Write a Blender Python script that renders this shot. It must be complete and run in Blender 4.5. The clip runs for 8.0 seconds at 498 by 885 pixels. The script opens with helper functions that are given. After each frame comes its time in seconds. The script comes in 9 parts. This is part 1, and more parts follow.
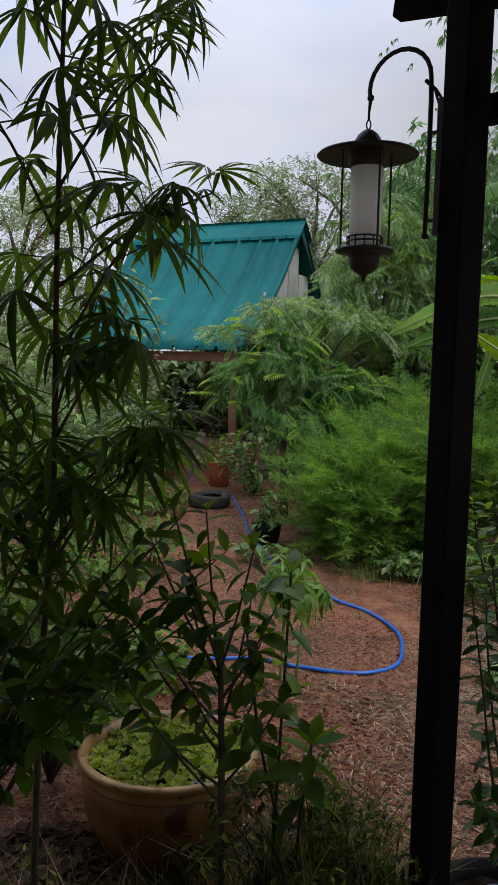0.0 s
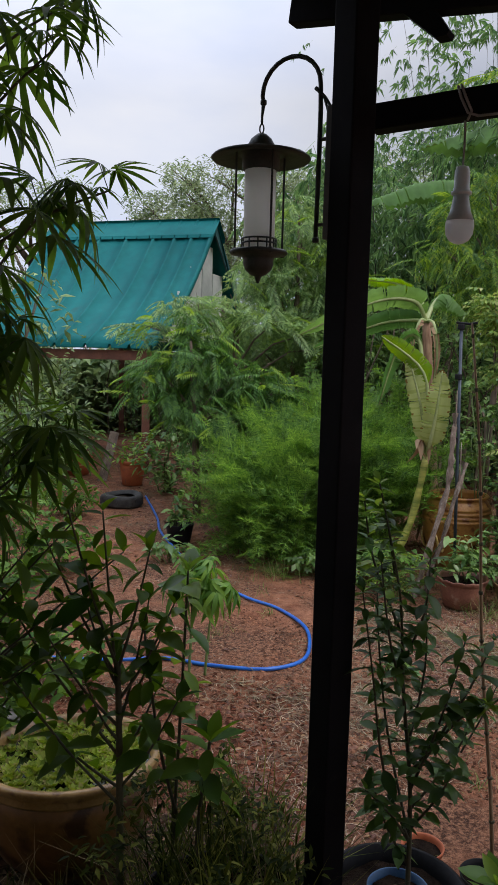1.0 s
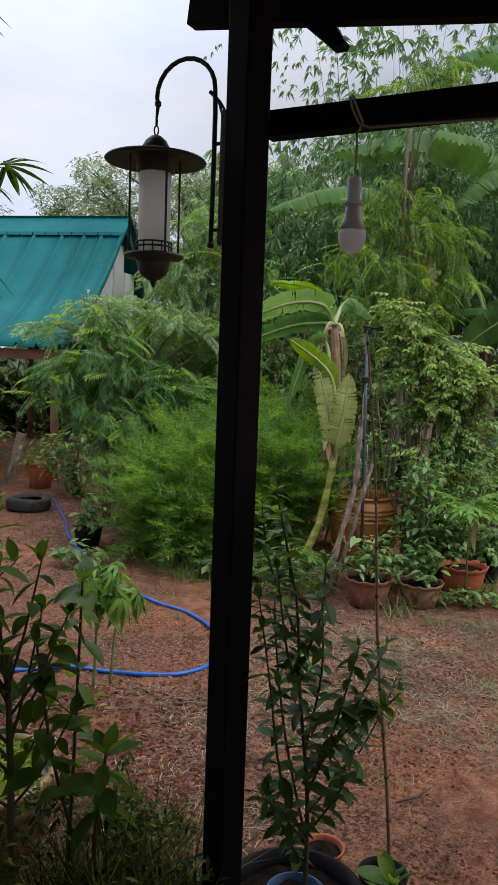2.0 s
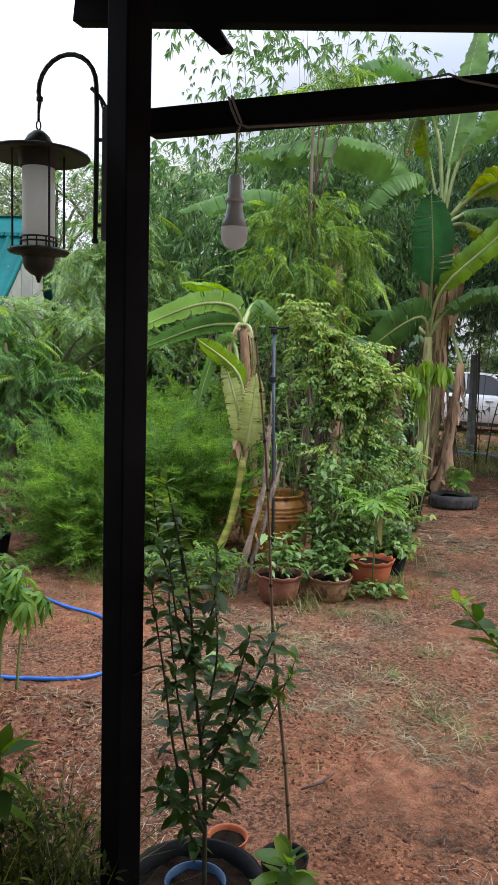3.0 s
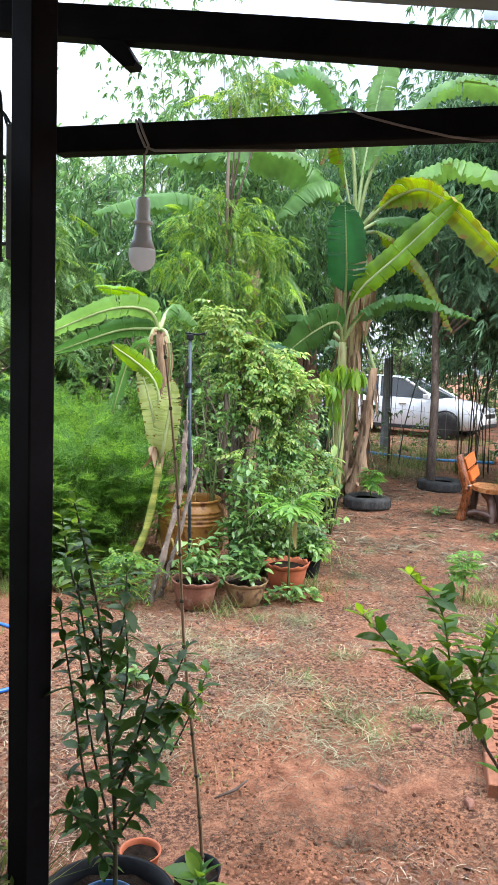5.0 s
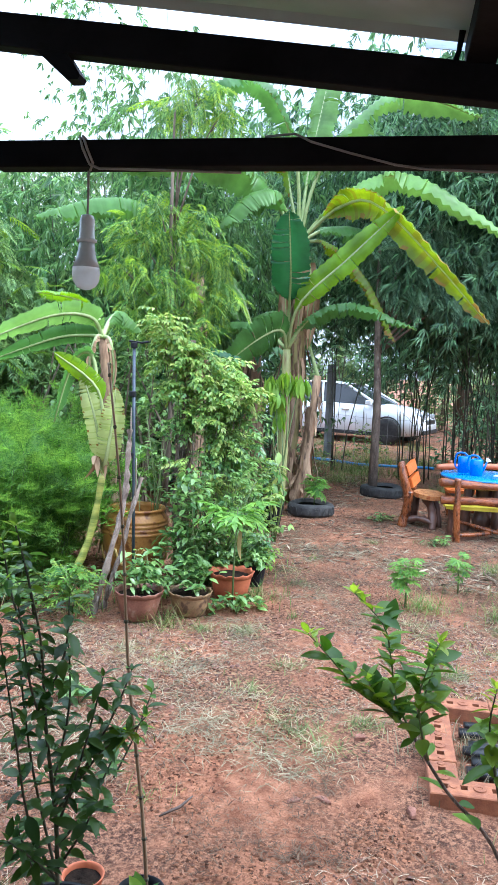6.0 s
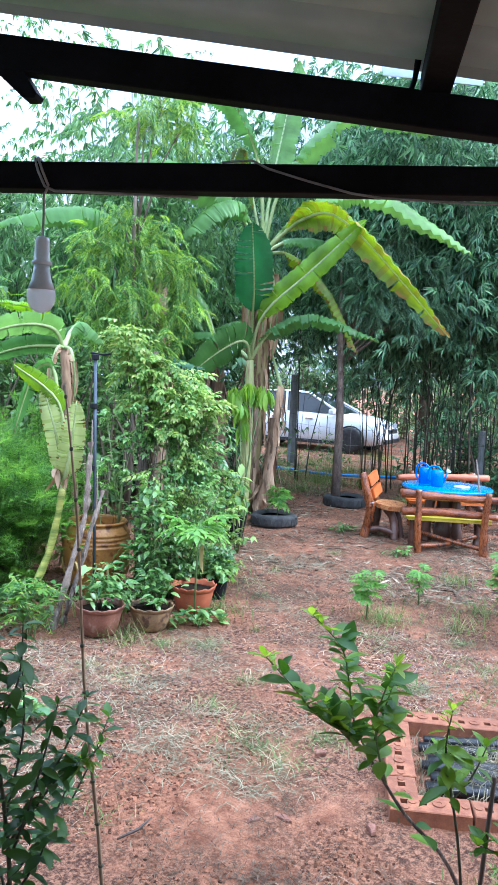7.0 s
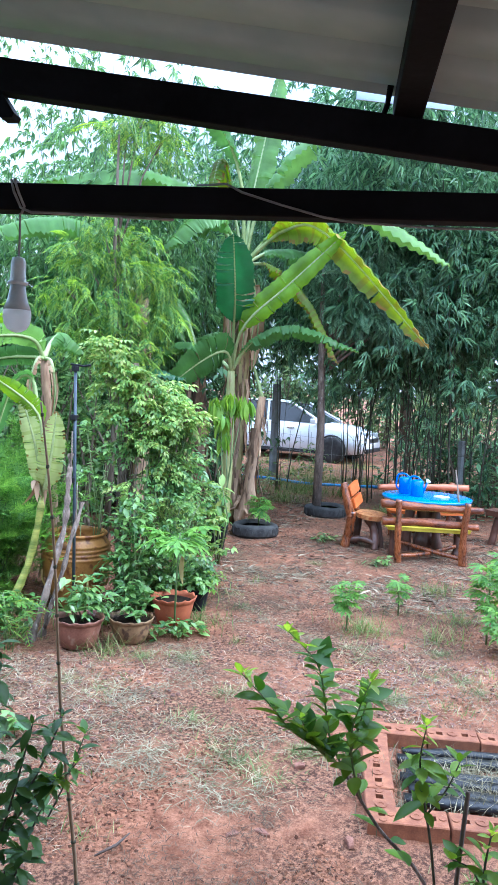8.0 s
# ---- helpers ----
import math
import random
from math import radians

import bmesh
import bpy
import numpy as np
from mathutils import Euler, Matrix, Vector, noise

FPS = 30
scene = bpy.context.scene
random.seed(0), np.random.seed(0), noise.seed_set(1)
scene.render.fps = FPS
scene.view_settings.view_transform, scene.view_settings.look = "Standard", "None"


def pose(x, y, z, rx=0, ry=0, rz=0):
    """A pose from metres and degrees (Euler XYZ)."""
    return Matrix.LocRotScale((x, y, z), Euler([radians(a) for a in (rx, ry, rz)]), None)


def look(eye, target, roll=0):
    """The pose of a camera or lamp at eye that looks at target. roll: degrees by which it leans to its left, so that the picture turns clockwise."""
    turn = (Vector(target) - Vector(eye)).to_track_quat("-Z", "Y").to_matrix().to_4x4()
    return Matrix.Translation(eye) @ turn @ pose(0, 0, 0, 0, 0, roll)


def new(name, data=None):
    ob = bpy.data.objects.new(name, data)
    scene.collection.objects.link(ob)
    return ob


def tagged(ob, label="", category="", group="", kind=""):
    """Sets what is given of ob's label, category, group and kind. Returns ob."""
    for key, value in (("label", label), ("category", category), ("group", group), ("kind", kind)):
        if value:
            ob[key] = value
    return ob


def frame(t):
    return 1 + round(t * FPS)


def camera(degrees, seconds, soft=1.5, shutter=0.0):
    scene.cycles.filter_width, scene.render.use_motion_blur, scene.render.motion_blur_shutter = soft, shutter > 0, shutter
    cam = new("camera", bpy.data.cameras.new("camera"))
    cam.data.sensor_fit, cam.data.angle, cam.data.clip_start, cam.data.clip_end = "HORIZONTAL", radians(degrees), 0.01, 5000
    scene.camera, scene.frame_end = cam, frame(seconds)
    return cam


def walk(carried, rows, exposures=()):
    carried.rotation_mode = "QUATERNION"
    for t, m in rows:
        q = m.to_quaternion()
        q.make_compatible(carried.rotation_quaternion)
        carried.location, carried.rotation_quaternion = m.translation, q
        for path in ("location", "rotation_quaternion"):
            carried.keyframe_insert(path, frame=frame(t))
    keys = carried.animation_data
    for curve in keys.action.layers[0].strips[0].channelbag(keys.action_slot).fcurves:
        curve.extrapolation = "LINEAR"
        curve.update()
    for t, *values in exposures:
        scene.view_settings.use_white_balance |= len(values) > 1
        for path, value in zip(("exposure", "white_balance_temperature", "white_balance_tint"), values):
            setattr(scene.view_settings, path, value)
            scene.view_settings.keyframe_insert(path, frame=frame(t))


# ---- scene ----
cam = camera(36.4, 8.0, 0.45)
PATH = [
    (0, (-0.055, -0.254, 1.586), (0.024, 1.73, 1.353), 1.0),
    (0.5, (-0.026, -0.265, 1.586), (0.176, 1.712, 1.354), 1.3),
    (1, (-0.004, -0.271, 1.589), (0.29, 1.694, 1.358), 1.5),
    (1.5, (0.019, -0.277, 1.594), (0.402, 1.672, 1.366), 1.8),
    (2, (0.045, -0.259, 1.605), (0.556, 1.662, 1.38), 2.1),
    (2.2, (0.049, -0.263, 1.604), (0.617, 1.641, 1.375), 1.8),
    (3.3, (0.115, -0.328, 1.584), (0.85, 1.521, 1.377), 1.8),
    (3.5, (0.114, -0.333, 1.597), (0.858, 1.512, 1.388), 1.8),
    (4, (0.11, -0.334, 1.601), (0.877, 1.502, 1.395), 1.7),
    (4.5, (0.115, -0.34, 1.608), (0.945, 1.468, 1.399), 1.9),
    (5.8, (0.122, -0.327, 1.677), (1.134, 1.388, 1.486), 2.5),
    (6, (0.12, -0.325, 1.676), (1.154, 1.377, 1.487), 2.6),
    (6.5, (0.136, -0.323, 1.691), (1.222, 1.347, 1.518), 2.7),
    (7, (0.137, -0.325, 1.714), (1.25, 1.329, 1.549), 2.9),
    (7.5, (0.137, -0.329, 1.727), (1.272, 1.31, 1.565), 3.0),
    (8, (0.142, -0.345, 1.74), (1.293, 1.285, 1.599), 3.0),
]
EXPOSURES = ((0.0, -0.10, 6500, 13), (1.5, 0.12, 6530, 12), (2.2, 0.20, 6550, 12), (3.3, 0.98, 6450, 9), (4.6, 1.53, 6350, 7), (6.0, 1.72, 5440, 4), (8.0, 1.77, 5010, 4))
walk(cam, [(t, look(eye, target, roll)) for t, eye, target, roll in PATH], EXPOSURES)

# ---- world and light ----
world = bpy.data.worlds.new("world")
scene.world = world
world.use_nodes = True
wn = world.node_tree.nodes
wl = world.node_tree.links
sky = wn.new("ShaderNodeTexSky")
sky.sky_type = "NISHITA"
sky.sun_disc = False
sky.sun_elevation = radians(48)
sky.sun_rotation = radians(70)
sky.air_density, sky.dust_density, sky.ozone_density = 1.0, 3.0, 1.2
w_co = wn.new("ShaderNodeTexCoord")
w_map = wn.new("ShaderNodeMapping")
w_map.inputs["Scale"].default_value = (1.0, 1.0, 2.6)
cloud = wn.new("ShaderNodeTexNoise")
cloud.inputs["Scale"].default_value = 2.3
cloud.inputs["Detail"].default_value = 5.0
cloud.inputs["Roughness"].default_value = 0.5
c_ramp = wn.new("ShaderNodeValToRGB")
c_ramp.color_ramp.elements[0].position, c_ramp.color_ramp.elements[1].position = 0.38, 0.72
c_ramp.color_ramp.elements[0].color = (6.1, 6.9, 8.9, 1)
c_ramp.color_ramp.elements[1].color = (8.9, 9.0, 9.3, 1)
c_mix = wn.new("ShaderNodeMixRGB")
c_mix.inputs["Fac"].default_value = 0.82
wl.new(w_co.outputs["Generated"], w_map.inputs["Vector"])
wl.new(w_map.outputs["Vector"], cloud.inputs["Vector"])
wl.new(cloud.outputs["Fac"], c_ramp.inputs["Fac"])
wl.new(sky.outputs["Color"], c_mix.inputs["Color1"])
wl.new(c_ramp.outputs["Color"], c_mix.inputs["Color2"])
w_sep = wn.new("ShaderNodeSeparateXYZ")
wl.new(w_co.outputs["Generated"], w_sep.inputs["Vector"])
w_up = wn.new("ShaderNodeMapRange")
w_up.inputs["From Min"].default_value, w_up.inputs["From Max"].default_value = 0.3, 0.95
w_up.inputs["To Max"].default_value = 2.6
wl.new(w_sep.outputs["Z"], w_up.inputs["Value"])
w_east = wn.new("ShaderNodeMapRange")
w_east.interpolation_type = "SMOOTHSTEP"
w_east.inputs["From Min"].default_value, w_east.inputs["From Max"].default_value = 0.02, 0.45
w_east.inputs["To Min"].default_value, w_east.inputs["To Max"].default_value = 1.06, 0.56
wl.new(w_sep.outputs["X"], w_east.inputs["Value"])
wl.new(w_east.outputs["Result"], w_up.inputs["To Min"])
w_mul = wn.new("ShaderNodeVectorMath")
w_mul.operation = "SCALE"
wl.new(c_mix.outputs["Color"], w_mul.inputs[0])
wl.new(w_up.outputs["Result"], w_mul.inputs["Scale"])
wl.new(w_mul.outputs["Vector"], wn["Background"].inputs["Color"])
wn["Background"].inputs["Strength"].default_value = 0.1

sun = new("sun", bpy.data.lights.new("sun", "SUN"))
sun.data.energy, sun.data.angle, sun.data.color = 1.4, radians(20), (1.0, 0.97, 0.92)
sun.matrix_world = look((12, -6, 14), (3, 4, 0))

# ---- materials ----


def rgba(c):
    return (c[0], c[1], c[2], 1.0)


def surface(name, c1, c2, scale=8.0, rough=0.6, metal=0.0, bump=0.2, spots=None, spot_at=0.62, vary=0.12, stretch=(1, 1, 1), gloss=0.5):
    """Two colours mixed at two sizes of noise, with stains, fine relief and a little chance from piece to piece."""
    m = bpy.data.materials.new(name)
    m.use_nodes = True
    n, l = m.node_tree.nodes, m.node_tree.links
    b = n["Principled BSDF"]
    co = n.new("ShaderNodeTexCoord")
    mp = n.new("ShaderNodeMapping")
    mp.inputs["Scale"].default_value = stretch
    l.new(co.outputs["Object"], mp.inputs["Vector"])
    big = n.new("ShaderNodeTexNoise")
    big.inputs["Scale"].default_value, big.inputs["Detail"].default_value = scale, 4.0
    fine = n.new("ShaderNodeTexNoise")
    fine.inputs["Scale"].default_value, fine.inputs["Detail"].default_value = scale * 9.0, 3.0
    l.new(mp.outputs["Vector"], big.inputs["Vector"])
    l.new(mp.outputs["Vector"], fine.inputs["Vector"])
    add = n.new("ShaderNodeMath")
    add.operation = "MULTIPLY_ADD"
    l.new(fine.outputs["Fac"], add.inputs[0])
    add.inputs[1].default_value = 0.45
    l.new(big.outputs["Fac"], add.inputs[2])
    ramp = n.new("ShaderNodeValToRGB")
    ramp.color_ramp.elements[0].position, ramp.color_ramp.elements[1].position = 0.52, 0.92
    ramp.color_ramp.elements[0].color, ramp.color_ramp.elements[1].color = rgba(c1), rgba(c2)
    l.new(add.outputs[0], ramp.inputs["Fac"])
    colour = ramp.outputs["Color"]
    if spots:
        st = n.new("ShaderNodeTexNoise")
        st.inputs["Scale"].default_value, st.inputs["Detail"].default_value = scale * 2.3, 6.0
        l.new(mp.outputs["Vector"], st.inputs["Vector"])
        sr = n.new("ShaderNodeValToRGB")
        sr.color_ramp.elements[0].position, sr.color_ramp.elements[1].position = spot_at, spot_at + 0.1
        l.new(st.outputs["Fac"], sr.inputs["Fac"])
        mx = n.new("ShaderNodeMixRGB")
        mx.inputs["Color2"].default_value = rgba(spots)
        l.new(sr.outputs["Color"], mx.inputs["Fac"])
        l.new(colour, mx.inputs["Color1"])
        colour = mx.outputs["Color"]
    info = n.new("ShaderNodeObjectInfo")
    hsv = n.new("ShaderNodeHueSaturation")
    rng = n.new("ShaderNodeMapRange")
    rng.inputs["To Min"].default_value, rng.inputs["To Max"].default_value = 1 - vary, 1 + vary
    l.new(info.outputs["Random"], rng.inputs["Value"])
    l.new(rng.outputs["Result"], hsv.inputs["Value"])
    l.new(colour, hsv.inputs["Color"])
    l.new(hsv.outputs["Color"], b.inputs["Base Color"])
    rr = n.new("ShaderNodeMapRange")
    rr.inputs["To Min"].default_value, rr.inputs["To Max"].default_value = max(0.02, rough - 0.12), min(1, rough + 0.12)
    l.new(fine.outputs["Fac"], rr.inputs["Value"])
    l.new(rr.outputs["Result"], b.inputs["Roughness"])
    b.inputs["Metallic"].default_value = metal
    b.inputs["Specular IOR Level"].default_value = gloss
    bp = n.new("ShaderNodeBump")
    bp.inputs["Strength"].default_value, bp.inputs["Distance"].default_value = bump, 0.01
    l.new(add.outputs[0], bp.inputs["Height"])
    l.new(bp.outputs["Normal"], b.inputs["Normal"])
    return m


def leafy(name, dark, light, through_it=0.35, rough=0.45, tip=None, tip_part=0.0, islands=True, gloss=0.35):
    """A leaf: two greens by chance from leaf to leaf, mottled, that lets some light through."""
    m = bpy.data.materials.new(name)
    m.use_nodes = True
    n, l = m.node_tree.nodes, m.node_tree.links
    b = n["Principled BSDF"]
    geo, info = n.new("ShaderNodeNewGeometry"), n.new("ShaderNodeObjectInfo")
    s = n.new("ShaderNodeMath")
    s.operation = "ADD"
    if islands:
        l.new(geo.outputs["Random Per Island"], s.inputs[0])
    else:
        s.inputs[0].default_value = 0.0
    l.new(info.outputs["Random"], s.inputs[1])
    fr = n.new("ShaderNodeMath")
    fr.operation = "FRACT"
    l.new(s.outputs[0], fr.inputs[0])
    ramp = n.new("ShaderNodeValToRGB")
    e = ramp.color_ramp.elements
    e[0].color, e[1].color = rgba(dark), rgba(light)
    e[0].position, e[1].position = 0.05, 0.9 - tip_part
    if tip:
        k = e.new(1.0 - tip_part * 0.5)
        k.color = rgba(tip)
    l.new(fr.outputs[0], ramp.inputs["Fac"])
    co = n.new("ShaderNodeTexCoord")
    no = n.new("ShaderNodeTexNoise")
    no.inputs["Scale"].default_value, no.inputs["Detail"].default_value = 3.5, 5.0
    l.new(co.outputs["Object"], no.inputs["Vector"])
    hsv = n.new("ShaderNodeHueSaturation")
    mr = n.new("ShaderNodeMapRange")
    mr.inputs["From Min"].default_value, mr.inputs["From Max"].default_value = 0.3, 0.7
    mr.inputs["To Min"].default_value, mr.inputs["To Max"].default_value = 0.65, 1.35
    l.new(no.outputs["Fac"], mr.inputs["Value"])
    l.new(mr.outputs["Result"], hsv.inputs["Value"])
    l.new(ramp.outputs["Color"], hsv.inputs["Color"])
    l.new(hsv.outputs["Color"], b.inputs["Base Color"])
    b.inputs["Roughness"].default_value = rough
    b.inputs["Specular IOR Level"].default_value = gloss
    tr = n.new("ShaderNodeBsdfTranslucent")
    h2 = n.new("ShaderNodeHueSaturation")
    h2.inputs["Hue"].default_value, h2.inputs["Saturation"].default_value, h2.inputs["Value"].default_value = 0.48, 1.1, 1.5
    l.new(hsv.outputs["Color"], h2.inputs["Color"])
    l.new(h2.outputs["Color"], tr.inputs["Color"])
    mix = n.new("ShaderNodeMixShader")
    mix.inputs["Fac"].default_value = through_it
    l.new(b.outputs["BSDF"], mix.inputs[1])
    l.new(tr.outputs["BSDF"], mix.inputs[2])
    l.new(mix.outputs["Shader"], n["Material Output"].inputs["Surface"])
    return m




def soil_material():
    """Trodden laterite: pale worn patches, damp dark ones, crumbs and grit, with strong fine relief."""
    m = bpy.data.materials.new("red_soil")
    m.use_nodes = True
    n, l = m.node_tree.nodes, m.node_tree.links
    b = n["Principled BSDF"]
    co = n.new("ShaderNodeTexCoord")

    def cloud_of(scale, detail, rough=0.6):
        t = n.new("ShaderNodeTexNoise")
        t.inputs["Scale"].default_value, t.inputs["Detail"].default_value, t.inputs["Roughness"].default_value = scale, detail, rough
        l.new(co.outputs["Object"], t.inputs["Vector"])
        return t.outputs["Fac"]

    def ramp_of(fac, a, b2, ca, cb):
        r = n.new("ShaderNodeValToRGB")
        r.color_ramp.elements[0].position, r.color_ramp.elements[1].position = a, b2
        r.color_ramp.elements[0].color, r.color_ramp.elements[1].color = rgba(ca), rgba(cb)
        l.new(fac, r.inputs["Fac"])
        return r.outputs["Color"]

    def mixed(fac, c1, c2):
        x = n.new("ShaderNodeMixRGB")
        l.new(fac, x.inputs["Fac"])
        l.new(c1, x.inputs["Color1"])
        l.new(c2, x.inputs["Color2"])
        return x.outputs["Color"]

    patches, mid, grit, crumbs = cloud_of(1.5, 6, 0.62), cloud_of(8, 7, 0.68), cloud_of(48, 5, 0.75), cloud_of(120, 3, 0.7)
    worn = ramp_of(mid, 0.36, 0.66, (0.175, 0.062, 0.031), (0.45, 0.202, 0.114))
    damp = ramp_of(grit, 0.42, 0.58, (0.068, 0.029, 0.017), (0.35, 0.168, 0.096))
    where = ramp_of(patches, 0.42, 0.56, (0, 0, 0), (1, 1, 1))
    base = mixed(where, worn, damp)
    grain = ramp_of(crumbs, 0.38, 0.46, (0.8, 0.8, 0.8), (0, 0, 0))
    some = n.new("ShaderNodeMixRGB")
    some.blend_type = "MULTIPLY"
    some.inputs["Fac"].default_value = 0.6
    l.new(grain, some.inputs["Color1"])
    l.new(where, some.inputs["Color2"])
    dark = ramp_of(grit, 0.3, 0.7, (0.05, 0.024, 0.017), (0.08, 0.04, 0.028))
    base = mixed(some.outputs["Color"], base, dark)
    pale = ramp_of(grit, 0.6, 0.7, (0.40, 0.24, 0.155), (0.46, 0.30, 0.205))
    base = mixed(ramp_of(crumbs, 0.62, 0.68, (0, 0, 0), (0.6, 0.6, 0.6)), base, pale)
    l.new(base, b.inputs["Base Color"])
    b.inputs["Roughness"].default_value = 0.92
    b.inputs["Specular IOR Level"].default_value = 0.2
    b1, b2 = n.new("ShaderNodeBump"), n.new("ShaderNodeBump")
    b1.inputs["Strength"].default_value, b1.inputs["Distance"].default_value = 1.0, 0.05
    b2.inputs["Strength"].default_value, b2.inputs["Distance"].default_value = 1.0, 0.02
    l.new(mid, b1.inputs["Height"])
    l.new(grit, b2.inputs["Height"])
    l.new(b1.outputs["Normal"], b2.inputs["Normal"])
    l.new(b2.outputs["Normal"], b.inputs["Normal"])
    return m


M_SOIL = soil_material()
M_BLACKSTEEL = surface("black_painted_steel", (0.004, 0.004, 0.005), (0.010, 0.010, 0.012), 6, 0.7, 0.0, 0.12, spots=(0.015, 0.014, 0.015), spot_at=0.68, gloss=0.08)
M_ROOFSHEET = surface("grey_roof_underside", (0.32, 0.43, 0.42), (0.48, 0.60, 0.58), 1.2, 0.55, 0.0, 0.06)
M_TEAL = surface("teal_metal_sheet", (0.004, 0.095, 0.098), (0.012, 0.15, 0.148), 1.1, 0.6, 0.0, 0.06, spots=(0.02, 0.115, 0.115), spot_at=0.66, gloss=0.10)
M_WALL = surface("pale_plaster", (0.5, 0.48, 0.44), (0.62, 0.6, 0.56), 1.5, 0.85, bump=0.2)
M_DARKWOOD = surface("weathered_dark_wood", (0.045, 0.028, 0.02), (0.11, 0.07, 0.05), 5, 0.8, bump=0.4, stretch=(1, 1, 0.2))
M_GREYWOOD = surface("grey_bark", (0.075, 0.052, 0.04), (0.23, 0.17, 0.13), 22, 0.9, bump=1.0, spots=(0.28, 0.25, 0.21), spot_at=0.6, stretch=(1, 1, 0.35))
M_BARK = surface("brown_bark", (0.07, 0.05, 0.035), (0.17, 0.13, 0.09), 10, 0.9, bump=0.6, stretch=(1, 1, 0.3))
M_GREENSTEM = surface("green_stem", (0.06, 0.10, 0.025), (0.15, 0.19, 0.06), 14, 0.6, bump=0.2, stretch=(1, 1, 0.3))
M_DARKSTEM = surface("dark_stem", (0.035, 0.04, 0.02), (0.08, 0.075, 0.04), 14, 0.7, bump=0.2)
M_CULM = surface("bamboo_culm", (0.022, 0.024, 0.016), (0.075, 0.072, 0.042), 5, 0.6, bump=0.2, stretch=(1, 1, 0.2))
L_DARK = leafy("dark_glossy_leaf", (0.03, 0.082, 0.009), (0.12, 0.22, 0.026), 0.42, 0.45, gloss=0.10)
L_CITRUS = leafy("citrus_leaf", (0.06, 0.16, 0.026), (0.22, 0.38, 0.055), 0.4, 0.34, tip=(0.26, 0.40, 0.06), tip_part=0.12)
L_PALMATE = leafy("palmate_leaf", (0.034, 0.084, 0.013), (0.105, 0.195, 0.032), 0.5, 0.5, gloss=0.2)
L_BAMBOO = leafy("bamboo_leaf", (0.066, 0.156, 0.058), (0.21, 0.36, 0.125), 0.4, 0.42, gloss=0.5)
# darker copy of the bamboo leaf, with shade put into its greens
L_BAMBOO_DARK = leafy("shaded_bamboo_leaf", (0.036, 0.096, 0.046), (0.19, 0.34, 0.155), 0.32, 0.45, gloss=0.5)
L_NEEM = leafy("neem_leaf", (0.046, 0.125, 0.03), (0.175, 0.31, 0.07), 0.45, 0.45, tip=(0.26, 0.36, 0.06), tip_part=0.2)
# greyed and lightened, so some aerial haze sits in this leaf colour
L_FAR = leafy("tree_leaf", (0.085, 0.15, 0.06), (0.27, 0.36, 0.15), 0.35, 0.5, gloss=0.45)
L_FERN = leafy("feathery_leaf", (0.048, 0.13, 0.026), (0.20, 0.36, 0.068), 0.55, 0.6)
L_VINE = leafy("vine_leaf", (0.088, 0.185, 0.042), (0.30, 0.41, 0.11), 0.4, 0.32, gloss=0.3, tip=(0.30, 0.33, 0.10), tip_part=0.12)
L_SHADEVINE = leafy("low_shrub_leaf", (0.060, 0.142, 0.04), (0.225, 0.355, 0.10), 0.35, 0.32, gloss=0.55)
L_BANANA = leafy("banana_leaf", (0.078, 0.185, 0.046), (0.175, 0.325, 0.08), 0.45, 0.38, islands=False)
L_BANANA_OLD = leafy("yellowing_banana_leaf", (0.095, 0.175, 0.016), (0.17, 0.25, 0.022), 0.45, 0.45, islands=False)
L_SCORCH = leafy("scorched_banana_edge", (0.15, 0.09, 0.02), (0.25, 0.17, 0.04), 0.3, 0.7, islands=False)
L_BANANA_DULL = leafy("dull_old_banana_leaf", (0.10, 0.13, 0.012), (0.165, 0.185, 0.02), 0.4, 0.5, islands=False)
# young yellow-green, brightened for the light that shines through these leaves
L_BANANA_LIT = leafy("lit_young_banana_leaf", (0.12, 0.26, 0.018), (0.21, 0.37, 0.03), 0.5, 0.4, islands=False)
L_BANANA_PALE = leafy("pale_banana_leaf", (0.27, 0.35, 0.10), (0.42, 0.48, 0.19), 0.4, 0.45, islands=False)
L_BANANA_FADED = leafy("fading_banana_leaf", (0.22, 0.31, 0.07), (0.34, 0.41, 0.13), 0.4, 0.45, islands=False)
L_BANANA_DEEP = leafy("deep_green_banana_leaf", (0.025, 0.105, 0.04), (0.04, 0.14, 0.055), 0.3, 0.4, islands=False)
L_LITTER = leafy("leaf_mould", (0.045, 0.028, 0.02), (0.15, 0.10, 0.065), 0.1, 0.9, gloss=0.1)
# weed greens darkened, holding the shade of the porch edge
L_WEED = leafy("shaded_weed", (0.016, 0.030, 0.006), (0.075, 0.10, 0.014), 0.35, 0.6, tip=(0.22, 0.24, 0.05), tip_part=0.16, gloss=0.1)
L_NEEMYOUNG = leafy("young_neem_leaf", (0.14, 0.27, 0.035), (0.26, 0.40, 0.06), 0.45, 0.45)


def milky(name, colour, through_it, rough=0.35):
    """Frosted plastic or glass: white, faintly mottled, with light passing through."""
    m = surface(name, colour, [c * 1.06 for c in colour], 9, rough, bump=0.02, vary=0)
    n, l = m.node_tree.nodes, m.node_tree.links
    tr, mix = n.new("ShaderNodeBsdfTranslucent"), n.new("ShaderNodeMixShader")
    tr.inputs["Color"].default_value = (0.9, 0.9, 0.88, 1)
    mix.inputs["Fac"].default_value = through_it
    l.new(n["Principled BSDF"].outputs["BSDF"], mix.inputs[1])
    l.new(tr.outputs["BSDF"], mix.inputs[2])
    l.new(mix.outputs["Shader"], n["Material Output"].inputs["Surface"])
    return m


